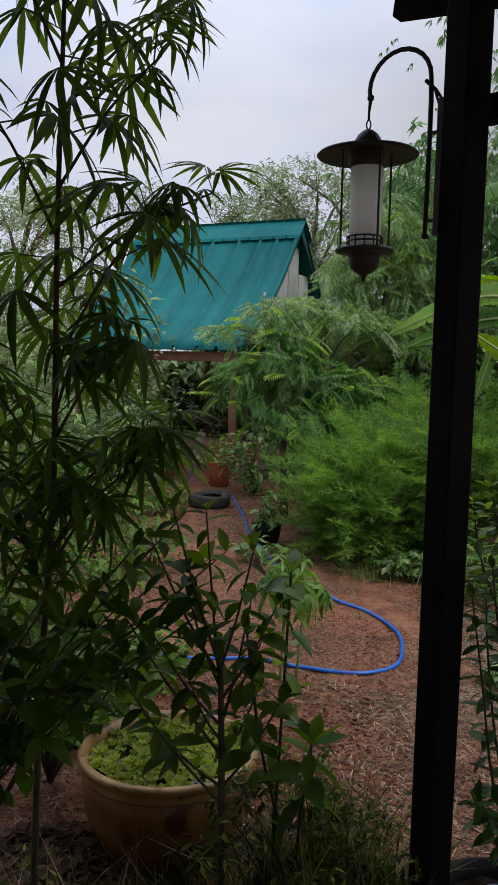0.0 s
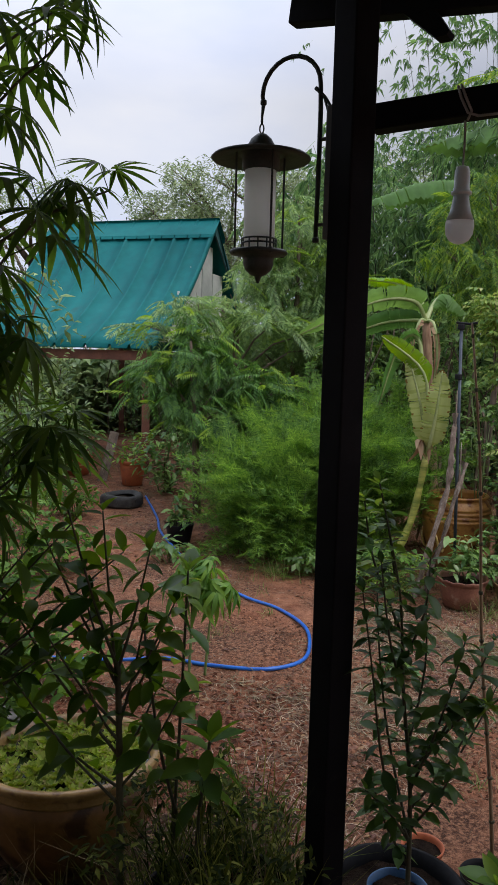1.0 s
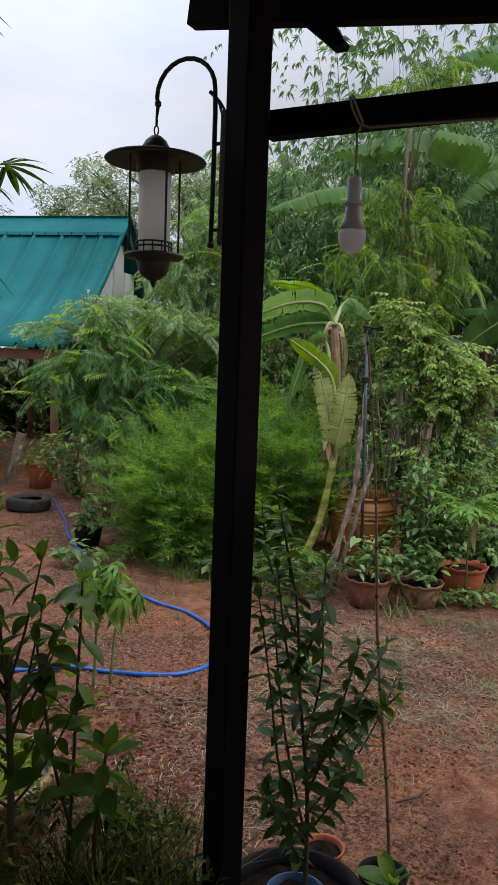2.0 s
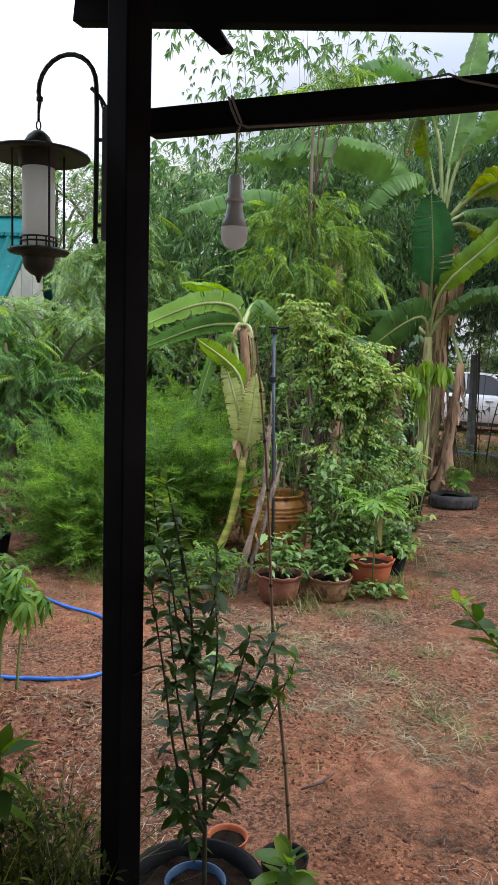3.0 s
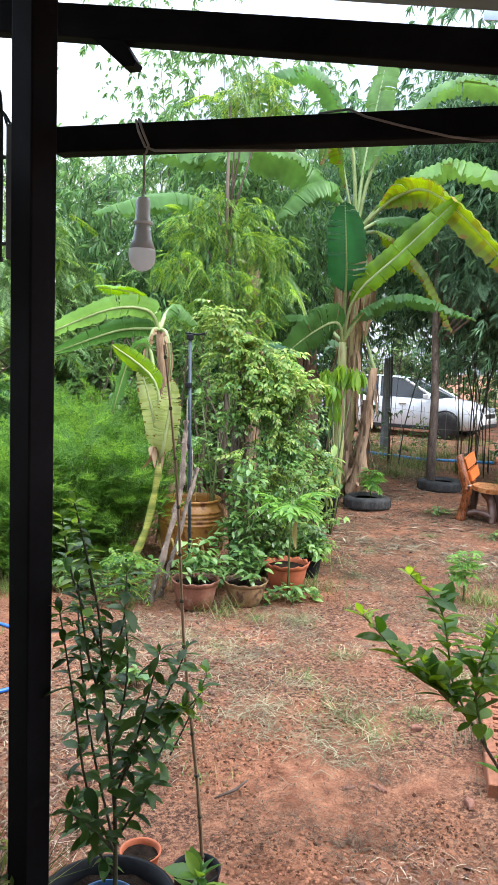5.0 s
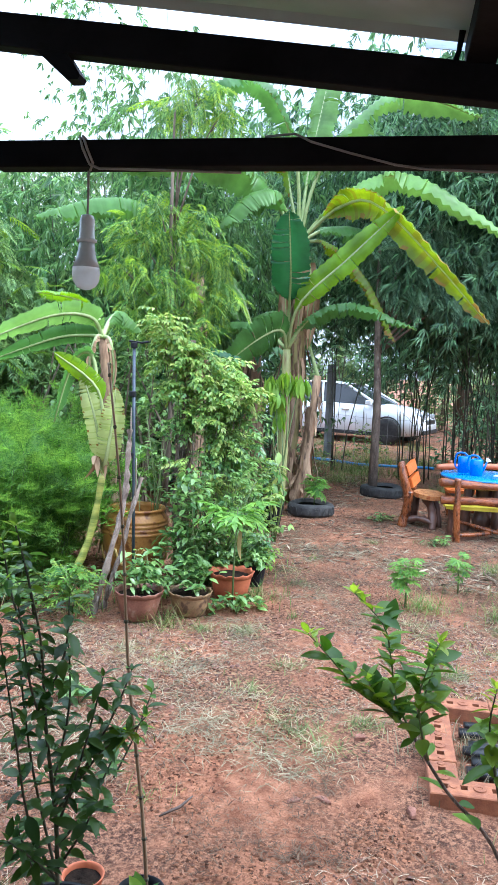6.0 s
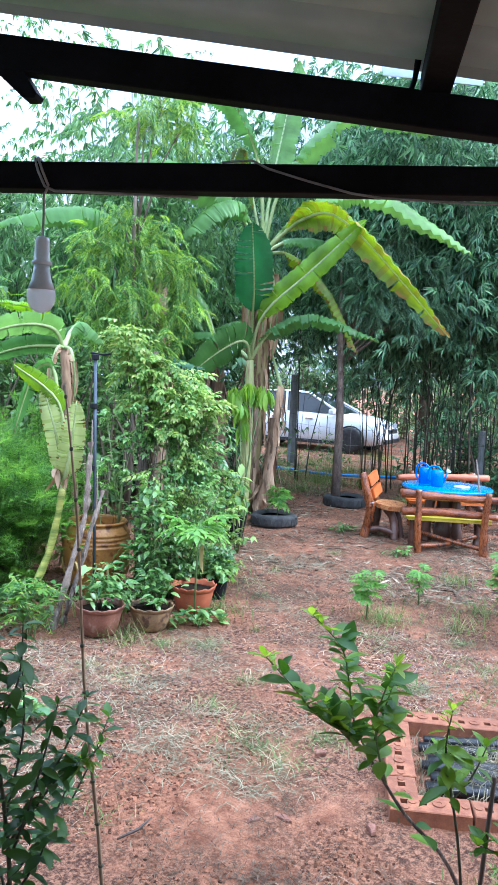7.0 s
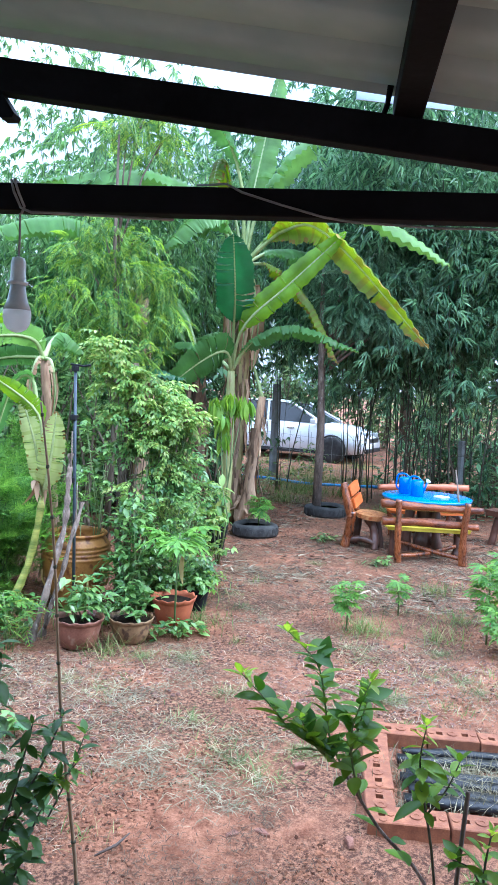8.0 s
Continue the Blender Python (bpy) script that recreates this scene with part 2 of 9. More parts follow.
# background greens brightened: their hazy look is mixed into the colour
L_HAZE = leafy("light_tree_leaf", (0.085, 0.175, 0.055), (0.28, 0.41, 0.15), 0.42, 0.4, gloss=0.5)
L_GRASS = leafy("grass_blade", (0.06, 0.12, 0.02), (0.16, 0.22, 0.06), 0.35, 0.6, tip=(0.33, 0.28, 0.13), tip_part=0.25)
L_STRAW = leafy("dry_straw", (0.08, 0.05, 0.034), (0.43, 0.33, 0.23), 0.1, 0.85, gloss=0.15)

# ---- building helpers ----


def link_mesh(name, me, material, parent=None, label=""):
    ob = new(name, me)
    if material and not me.materials:
        me.materials.append(material)
    if parent:
        ob.parent = parent
    if label:
        ob["label"] = label
    return ob


def part(name, bm, material, parent=None, label="", smooth=False):
    me = bpy.data.meshes.new(name)
    bmesh.ops.recalc_face_normals(bm, faces=bm.faces[:])
    if smooth:
        for f in bm.faces:
            f.smooth = True
    bm.to_mesh(me)
    bm.free()
    return link_mesh(name, me, material, parent, label)


def thing(name, label, category, at=(0, 0, 0), group="", kind=""):
    ob = new(name)
    ob.empty_display_size = 0.1
    ob.location = at
    return tagged(ob, label, category, group, kind)


def box(bm, a, b, m=None, bevel=0.0):
    """A block between two corners, turned by m."""
    r = bmesh.ops.create_cube(bm, size=1)
    size = [abs(q - p) for p, q in zip(a, b)]
    mid = [(p + q) / 2 for p, q in zip(a, b)]
    bmesh.ops.scale(bm, vec=size, verts=r["verts"])
    bmesh.ops.translate(bm, vec=mid, verts=r["verts"])
    vs = r["verts"]
    if bevel:
        es = list({e for v in vs for e in v.link_edges})
        k = bmesh.ops.bevel(bm, geom=es, offset=bevel, segments=2, affect="EDGES", profile=0.5)
        vs = list({v for f in k["faces"] for v in f.verts} | {v for v in vs if v.is_valid})
    if m:
        bmesh.ops.transform(bm, matrix=m, verts=vs)
    return vs


def lathe(bm, rings, seg=28, m=None, wave=0.0, waves=0):
    """Turn a list of (radius, height) round z. wave: a scalloped edge on the rings given a third number of 1."""
    rows = []
    for ring in rings:
        r, z = ring[0], ring[1]
        row = []
        for i in range(seg):
            a = 2 * math.pi * i / seg
            k = wave * math.cos(waves * a) * (ring[2] if len(ring) > 2 else 0)
            v = Vector(((r + k * 0.6) * math.cos(a), (r + k * 0.6) * math.sin(a), z + k))
            row.append(bm.verts.new(m @ v if m else v))
        rows.append(row)
    for p, q in zip(rows, rows[1:]):
        for i in range(seg):
            bm.faces.new((p[i], p[(i + 1) % seg], q[(i + 1) % seg], q[i]))
    for row, turn in ((rows[0], -1), (rows[-1], 1)):
        if max((row[0].co - row[seg // 2].co).length, 0) > 1e-4:
            bm.faces.new(row[::turn])
    return bm


def tube(bm, pts, radii, seg=6):
    """A round rod along points, with its radius at each one."""
    pts = [Vector(p) for p in pts]
    if not isinstance(radii, (list, tuple)):
        radii = [radii] * len(pts)
    rows, side = [], None
    for i, p in enumerate(pts):
        d = (pts[min(i + 1, len(pts) - 1)] - pts[max(i - 1, 0)]).normalized()
        if side is None:
            side = d.orthogonal().normalized()
        side = (side - d * side.dot(d)).normalized()
        up = d.cross(side)
        rows.append([bm.verts.new(p + (side * math.cos(2 * math.pi * k / seg) + up * math.sin(2 * math.pi * k / seg)) * radii[i]) for k in range(seg)])
    for a, b in zip(rows, rows[1:]):
        for k in range(seg):
            bm.faces.new((a[k], a[(k + 1) % seg], b[(k + 1) % seg], b[k]))
    bm.faces.new(rows[0][::-1])
    bm.faces.new(rows[-1])


def fast_mesh(name, V, T, material, smooth=False):
    me = bpy.data.meshes.new(name)
    me.vertices.add(len(V))
    me.vertices.foreach_set("co", np.asarray(V, np.float32).ravel())
    me.loops.add(len(T) * 3)
    me.loops.foreach_set("vertex_index", np.asarray(T, np.int32).ravel())
    me.polygons.add(len(T))
    me.polygons.foreach_set("loop_start", np.arange(0, len(T) * 3, 3, dtype=np.int32))
    if smooth:
        me.polygons.foreach_set("use_smooth", np.ones(len(T), bool))
    me.update(calc_edges=True)
    me.validate()
    me.materials.append(material)
    return me


def blade(length, width, seg=4, droop=0.15, fold=0.25, widest=0.4, tip=0.0):
    """A leaf that lies along +y from the origin, with its face up: verts and triangles."""
    V, T = [], []
    for i in range(seg + 1):
        t = i / seg
        w = width / 2 * (math.sin(math.pi * t ** (math.log(0.5) / math.log(widest))) ** 0.8 if 0 < t < 1 else 0.04)
        y, z = length * t, -droop * length * t * t
        V += [(-w, y, z + fold * w), (0, y, z), (w, y, z + fold * w)]
    for i in range(seg):
        a = 3 * i
        T += [(a, a + 1, a + 4), (a, a + 4, a + 3), (a + 1, a + 2, a + 5), (a + 1, a + 5, a + 4)]
    return np.array(V), np.array(T)


def flake(length, width, droop=0.1):
    """The cheapest leaf: two folded halves."""
    V = np.array([(0, 0, 0), (-width / 2, length * 0.42, 0.12 * width), (0, length, -droop * length), (width / 2, length * 0.42, 0.12 * width)])
    return V, np.array([(0, 2, 1), (0, 3, 2)])


def join(items):
    """Verts and triangles of several pieces, each with its own matrix or None."""
    Vs, Ts, k = [], [], 0
    for (V, T), m in items:
        if m is not None:
            V = V @ np.array(m.to_3x3()).T + np.array(m.translation)
        Vs.append(V)
        Ts.append(T + k)
        k += len(V)
    return np.concatenate(Vs), np.concatenate(Ts)


def pinnate(length, pairs, leaf, width, droop=0.25, end=True):
    """A feathered leaf: leaflets in pairs along a drooping rib."""
    items = []
    for i in range(pairs):
        t = (i + 1) / (pairs + 0.3)
        y, z = length * t, -droop * length * t * t
        k = leaf * (0.75 + 0.5 * math.sin(math.pi * min(1, t * 0.9)))
        for side in (-1, 1):
            items.append((flake(k, width, 0.25), pose(0, y, z, -12, 0, side * (62 - 20 * t))))
    if end:
        items.append((flake(leaf, width, 0.2), pose(0, length, -droop * length, -25, 0, 0)))
    rib = np.array([(-0.003, 0, 0), (0.003, 0, 0), (0.002, length, -droop * length), (-0.002, length, -droop * length)])
    items.append(((rib, np.array([(0, 1, 2), (0, 2, 3)])), None))
    return join(items)


def palmate(size, n, width, seg=3, droop=0.25, spread=250):
    """A hand-shaped leaf: n narrow leaflets that fan from one point."""
    items = []
    for i in range(n):
        a = -spread / 2 + spread * i / (n - 1)
        k = size * (0.42 + 0.58 * math.cos(radians(a * 0.62)))
        items.append((blade(k, width * (0.6 + 0.4 * k / size), seg, droop, 0.3, 0.45), pose(0, 0, 0, -14, 0, a)))
    return join(items)


def spray(fans, leaf, width, length, rng):
    """A side twig of bamboo: fans of narrow hanging leaves set along it."""
    items = []
    for i in range(fans):
        t = (i + 0.6) / fans
        x, y, z = rng.normal() * 0.07 * length, length * t, -0.3 * length * t * t + rng.normal() * 0.03
        turn, dip = rng.uniform(-50, 50), rng.uniform(-45, 5)
        for k in range(5):
            a = turn + (k - 2) * rng.uniform(16, 30)
            items.append((flake(leaf * rng.uniform(0.7, 1.15), width, 0.35), pose(x, y, z, dip - 14 * abs(k - 2) + rng.uniform(-12, 12), rng.uniform(-35, 35), a)))
    rib = np.array([(-0.003, 0, 0), (0.003, 0, 0), (0, length, -0.3 * length)])
    items.append(((rib, np.array([(0, 1, 2)])), None))
    return join(items)


def place_many(template, at, yaw, pitch, roll, scale):
    """Copies of a template at rows of places, with yaw, pitch and roll in radians, joined into one set of verts and triangles."""
    V, T = template
    at = np.asarray(at)
    n = len(at)
    cy, sy, cp, sp, cr, sr = np.cos(yaw), np.sin(yaw), np.cos(pitch), np.sin(pitch), np.cos(roll), np.sin(roll)
    zero, one = np.zeros(n), np.ones(n)
    Rz = np.stack([np.stack([cy, -sy, zero], -1), np.stack([sy, cy, zero], -1), np.stack([zero, zero, one], -1)], 1)
    Rx = np.stack([np.stack([one, zero, zero], -1), np.stack([zero, cp, -sp], -1), np.stack([zero, sp, cp], -1)], 1)
    Ry = np.stack([np.stack([cr, zero, sr], -1), np.stack([zero, one, zero], -1), np.stack([-sr, zero, cr], -1)], 1)
    R = Rz @ Rx @ Ry * np.asarray(scale)[:, None, None]
    W = np.einsum("nij,kj->nki", R, V) + at[:, None, :]
    TT = T[None] + (np.arange(n) * len(V))[:, None, None]
    return W.reshape(-1, 3), TT.reshape(-1, 3)


def merge(sets):
    Vs, Ts, k = [], [], 0
    for V, T in sets:
        Vs.append(V)
        Ts.append(T + k)
        k += len(V)
    return np.concatenate(Vs), np.concatenate(Ts)


def scatter(templates, at, rng, pitch=(-0.6, 0.3), scale=(0.7, 1.2), yaw=None, roll=0.4):
    """Copies of several templates by chance at the places given."""
    at = np.asarray(at)
    pick = rng.integers(0, len(templates), len(at))
    sets = []
    for i, t in enumerate(templates):
        k = at[pick == i]
        if len(k):
            y = rng.uniform(0, 2 * np.pi, len(k)) if yaw is None else yaw[pick == i] + rng.normal(0, 0.5, len(k))
            sets.append(place_many(t, k, y, rng.uniform(*pitch, len(k)), rng.uniform(-roll, roll, len(k)), rng.uniform(*scale, len(k))))
    return merge(sets)


def clumps(rng, blobs, n, shell=0.55):
    """Places in a cloud of uneven clumps: each blob is (x, y, z, rx, ry, rz)."""
    blobs = np.asarray(blobs, float)
    w = (blobs[:, 3] * blobs[:, 4] * blobs[:, 5]) ** (2 / 3)
    pick = rng.choice(len(blobs), n, p=w / w.sum())
    d = rng.normal(size=(n, 3))
    d /= np.linalg.norm(d, axis=1)[:, None]
    r = shell + (1 - shell) * rng.random(n)
    r *= 1 + 0.18 * np.sin(5 * d[:, 0] + pick) * np.cos(4 * d[:, 2] + 2 * pick)
    return blobs[pick, :3] + d * r[:, None] * blobs[pick, 3:]


# ---- ground ----
HOUSE_A, HOUSE_U, HOUSE_N = Vector((0.52, 1.46, 0)), Vector((0.746, -0.666, 0)), Vector((0.666, 0.746, 0))


def porch(s, o, z):
    """A place by the porch: s along its beam, o outwards from it."""
    return HOUSE_A + HOUSE_U * s + HOUSE_N * o + Vector((0, 0, z))


PORCH_TURN = Matrix(((0.746, 0.666, 0, 0), (-0.666, 0.746, 0, 0), (0, 0, 1, 0), (0, 0, 0, 1)))


def ground_height(x, y):
    """Uneven trodden soil round the yard, flat far off."""
    p = Vector((x, y, 0))
    near = max(0.0, 1 - p.length / 40)
    return near * (0.022 * noise.noise(p * 0.9) + 0.012 * noise.noise(p * 3.1) + 0.009 * noise.noise(p * 8.0) + 0.007 * noise.noise(p * 19.0)) - 0.006


def make_ground():
    xs = np.concatenate([np.linspace(-400, -8, 12)[:-1], np.linspace(-8, -1, 40)[:-1], np.linspace(-1, 7.5, 250)[:-1], np.linspace(7.5, 16, 40)[:-1], np.linspace(16, 400, 12)])
    ys = np.concatenate([np.linspace(-400, -4, 12)[:-1], np.linspace(-4, 0.8, 40)[:-1], np.linspace(0.8, 8, 210)[:-1], np.linspace(8, 18, 50)[:-1], np.linspace(18, 400, 12)])
    V = [(x, y, ground_height(x, y)) for y in ys for x in xs]
    w = len(xs)
    T = []
    for j in range(len(ys) - 1):
        for i in range(w - 1):
            a = j * w + i
            T += [(a, a + 1, a + w + 1), (a, a + w + 1, a + w)]
    me = fast_mesh("ground", np.array(V), np.array(T), M_SOIL, True)
    tagged(link_mesh("ground", me, None), "trodden red soil yard with dry straw and patches of grass", "ground", kind="structure")


make_ground()

# ---- porch: post, beams, roof ----


def steel(name, a, b, w, h, label, category="beam"):
    """A square steel tube between two places, w wide and h high, its top on the line given."""
    a, b = Vector(a), Vector(b)
    d = b - a
    bm = bmesh.new()
    box(bm, (-w / 2, 0, -h), (w / 2, d.length, 0), bevel=0.004)
    ob = part(name, bm, M_BLACKSTEEL)
    side = d.cross(Vector((0, 0, 1))).normalized()
    up = side.cross(d).normalized()
    f = d.normalized()
    ob.matrix_world = Matrix(((side.x, f.x, up.x, a.x), (side.y, f.y, up.y, a.y), (side.z, f.z, up.z, a.z), (0, 0, 0, 1)))
    return tagged(ob, label, category, kind="structure")


bm = bmesh.new()
box(bm, (-0.0345, -0.0345, 0), (0.0345, 0.0345, 2.50), bevel=0.004)
post = part("post", bm, M_BLACKSTEEL)
post.matrix_world = Matrix.Translation(porch(0.0, -0.1, -0.02)) @ pose(0, 0, 0, 0, 0, -62)
tagged(post, "square black-painted steel post holding up the porch roof", "post", kind="structure")
steel("beam", porch(-0.0, 0, 2.152), porch(3.4, 0, 2.152), 0.05, 0.057, "black steel cross beam under the porch roof")
steel("rafter", porch(-0.39, 0.3, 2.595), porch(3.2, 0.3, 2.118), 0.05, 0.084, "sloping black steel rafter at the roof's edge")
steel("purlin", porch(1.045, 0.33, 2.463), porch(1.045, -3.2, 2.463), 0.07, 0.06, "dark steel purlin under the roof sheet")
steel("purlin", porch(-0.3, 0.33, 2.648), porch(-0.3, -3.2, 2.648), 0.05, 0.06, "dark steel purlin under the roof sheet")
steel("purlin", porch(2.4, 0.33, 2.27), porch(2.4, -3.2, 2.27), 0.05, 0.06, "dark steel purlin under the roof sheet")


for s_ in (0.995, 1.06):
    bm = bmesh.new()
    tube(bm, [porch(s_ - 0.012, 0.3, 2.40), porch(s_, 0.3, 2.44), porch(s_ + 0.006, 0.3, 2.49)], [0.008, 0.006, 0.008], 8)
    tagged(part("trim", bm, M_BLACKSTEEL), "short dark steel rod tying rafter and purlin", "rod", kind="structure")


def make_roof(label, s0, s1, o0):
    """A ribbed sheet whose ribs run along the porch beam, from s0 to s1 and back from o0 to the house."""
    V, T = [], []
    prof = []
    o = o0
    while o > -3.4:
        for do, dz in ((0, 0), (0.018, 0.03), (0.047, 0.03), (0.065, 0)):
            prof.append((o - do, dz))
        o -= 0.2
    for s in np.linspace(s0, s1, 12):
        for k, (o, dz) in enumerate(prof):
            V.append(tuple(porch(s, o, 2.612 - 0.141 * s + dz)))
    w = len(prof)
    for j in range(11):
        for i in range(w - 1):
            a = j * w + i
            T += [(a, a + 1, a + w + 1), (a, a + w + 1, a + w)]
    me = fast_mesh("roof_sheet", np.array(V), np.array(T), M_ROOFSHEET)
    ob = tagged(link_mesh("ceiling", me, None), label, "roof", kind="structure")
    sol = ob.modifiers.new("thick", "SOLIDIFY")
    sol.thickness, sol.offset = 0.004, 1


make_roof("grey corrugated metal roof sheet over the porch", -0.55, 3.3, 0.33)
# second sheet lies out of view, added to cut sky light on the near plants
make_roof("unseen roof sheet added along the house to shade the porch edge", -2.4, -0.56, -0.62)
# unseen wall added behind the porch: closes it and holds light back
bm = bmesh.new()
box(bm, (-3.6, -3.5, 0), (4.5, -3.35, 3.2))
w_back = part("wall_back", bm, M_WALL)
w_back.matrix_world = Matrix.Translation(HOUSE_A) @ PORCH_TURN
tagged(w_back, "unseen plain wall added behind the porch to close it and block light", "wall", kind="structure")
# unseen end wall, added only to darken the porch edge
bm = bmesh.new()
box(bm, (-3.75, -3.5, 0), (-3.605, -0.9, 3.05))
w_side = part("wall_side", bm, M_WALL)
w_side.matrix_world = Matrix.Translation(HOUSE_A) @ PORCH_TURN
tagged(w_side, "unseen plain wall added at the porch's end to darken the porch edge", "wall", kind="structure")

# ---- hut ----


def make_hut():
    hut = thing("hut", "small open hut with a steep teal metal roof on rusty posts", "hut")
    R, Lft = Vector((1.06, 11.2, 3.5)), Vector((-1.24, 12.28, 3.5))
    u = (R - Lft).normalized()
    fall = Vector((-u.y, u.x, 0)) * -1 if Vector((-u.y, u.x, 0)).y > 0 else Vector((-u.y, u.x, 0))
    run, drop = 2.3, 1.88
    ln = (R - Lft).length
    for sgn, nm in ((1, "roof"), (-1, "roof")):
        V, T = [], []
        cols = []
        x = -0.1
        while x < ln + 0.1:
            cols += [(x, 0), (x + 0.012, 0.05), (x + 0.034, 0.05), (x + 0.046, 0)]
            x += 0.36 + 0.10 * math.sin(len(cols) * 1.3)
        cols.append((ln + 0.1, 0))
        rows = 9
        for j in range(rows):
            t = j / (rows - 1)
            for cx, h in cols:
                p = Lft + u * cx + fall * sgn * run * t + Vector((0, 0, -drop * (t + 0.12 * math.sin(math.pi * t)) + h))
                V.append(tuple(p))
        w = len(cols)
        for j in range(rows - 1):
            for i in range(w - 1):
                a = j * w + i
                T += [(a, a + 1, a + w + 1), (a, a + w + 1, a + w)]
        ob = link_mesh("roof_slope", fast_mesh("roof_slope", np.array(V), np.array(T), M_TEAL), None, hut)
        sol = ob.modifiers.new("thick", "SOLIDIFY")
        sol.thickness = 0.012
    # ridge cap: a folded strip with a notched lower edge
    for sgn in (1, -1):
        bm = bmesh.new()
        k = 0
        x = -0.12
        while x < ln + 0.12:
            x2 = x + 0.2
            q = []
            for cx, t in ((x, -0.012), (x2, -0.012), (x2, 0.115), (x, 0.115)):
                q.append(Lft + u * cx + fall * sgn * run * t + Vector((0, 0, -drop * t * 1.12 + 0.045)))
            vs = [bm.verts.new(p) for p in q]
            bm.faces.new(vs)
            q2 = [Lft + u * (cx) + fall * sgn * run * t + Vector((0, 0, -drop * t * 1.12 + 0.045 - dz)) for cx, t, dz in ((x, .115, 0), (x + .19, .115, 0), (x + .185, .124, .03), (x, .124, .03))]
            bm.faces.new([bm.verts.new(p) for p in q2])
            x = x2
        bmesh.ops.remove_doubles(bm, verts=bm.verts[:], dist=0.002)
        part("ridge_cap", bm, M_TEAL, hut)
    # eave boards, posts, gable boards
    for sgn in (1, -1):
        a = Lft + fall * sgn * run * 0.96 + Vector((0, 0, -drop - 0.07))
        bm = bmesh.new()
        box(bm, (-0.05, -0.02, -0.07), (ln + 0.05, 0.02, 0.05), bevel=0.004)
        ob = part("eave_board", bm, M_RUST, hut)
        ob.matrix_world = Matrix.Translation(a) @ Matrix(((u.x, -u.y, 0, 0), (u.y, u.x, 0, 0), (0, 0, 1, 0), (0, 0, 0, 1)))
        for cx in (0.08, ln - 0.08):
            p = Lft + u * cx + fall * sgn * run * 0.9
            bm = bmesh.new()
            box(bm, (-0.05, -0.05, 0), (0.05, 0.05, 1.75), bevel=0.006)
            ob = part("post", bm, M_RUST, hut)
            ob.location = (p.x, p.y, -0.02)
    # gable: boards between the slopes
    for i in range(9):
        t = -0.8 + 1.6 * i / 8
        top = R.z - drop * (abs(t) + 0.16) - 0.03
        p = R + fall * run * t - u * 0.05
        bm = bmesh.new()
        box(bm, (-0.01, -0.215, 1.72), (0.01, 0.215, max(1.76, top)), bevel=0.003)
        ob = part("gable_board", bm, M_PALEBOARD if i > 2 else M_DARKWOOD, hut)
        ob.matrix_world = Matrix.Translation((p.x, p.y, 0)) @ Matrix(((u.x, -u.y, 0, 0), (u.y, u.x, 0, 0), (0, 0, 1, 0), (0, 0, 0, 1)))
    for sgn in (-1,):
        bm = bmesh.new()
        a, b = R + u * 0.06 + Vector((0, 0, -0.02)), R + u * 0.06 + fall * sgn * run * 1.0 + Vector((0, 0, -drop - 0.06))
        for p, q in ((a, b),):
            d = (q - p)
            f = [p + Vector((0, 0, 0.02)), q + Vector((0, 0, 0.02)), q + Vector((0, 0, -0.16)), p + Vector((0, 0, -0.16))]
            lo = [bm.verts.new(v) for v in f]
            hi = [bm.verts.new(v + u * 0.025) for v in f]
            bm.faces.new(lo)
            bm.faces.new(hi[::-1])
            for i in range(4):
                bm.faces.new((lo[i], hi[i], hi[(i + 1) % 4], lo[(i + 1) % 4]))
        part("barge_board", bm, M_DARKTEAL, hut)


M_RUST = surface("rusty_steel", (0.09, 0.035, 0.022), (0.20, 0.075, 0.045), 6, 0.8, bump=0.3)
M_PALEBOARD = surface("pale_board", (0.42, 0.43, 0.40), (0.56, 0.56, 0.52), 3, 0.8, bump=0.2)
M_DARKTEAL = surface("dark_teal_metal", (0.01, 0.05, 0.055), (0.02, 0.09, 0.095), 3, 0.5)
make_hut()

# ---- trees, bamboo, bananas: the green wall round the yard ----


def polar(az, d, z=0.0):
    """A place by its bearing (degrees from +y to the right) and distance from the porch's corner."""
    return Vector((0.08 + d * math.sin(radians(az)), -0.3 + d * math.cos(radians(az)), z))


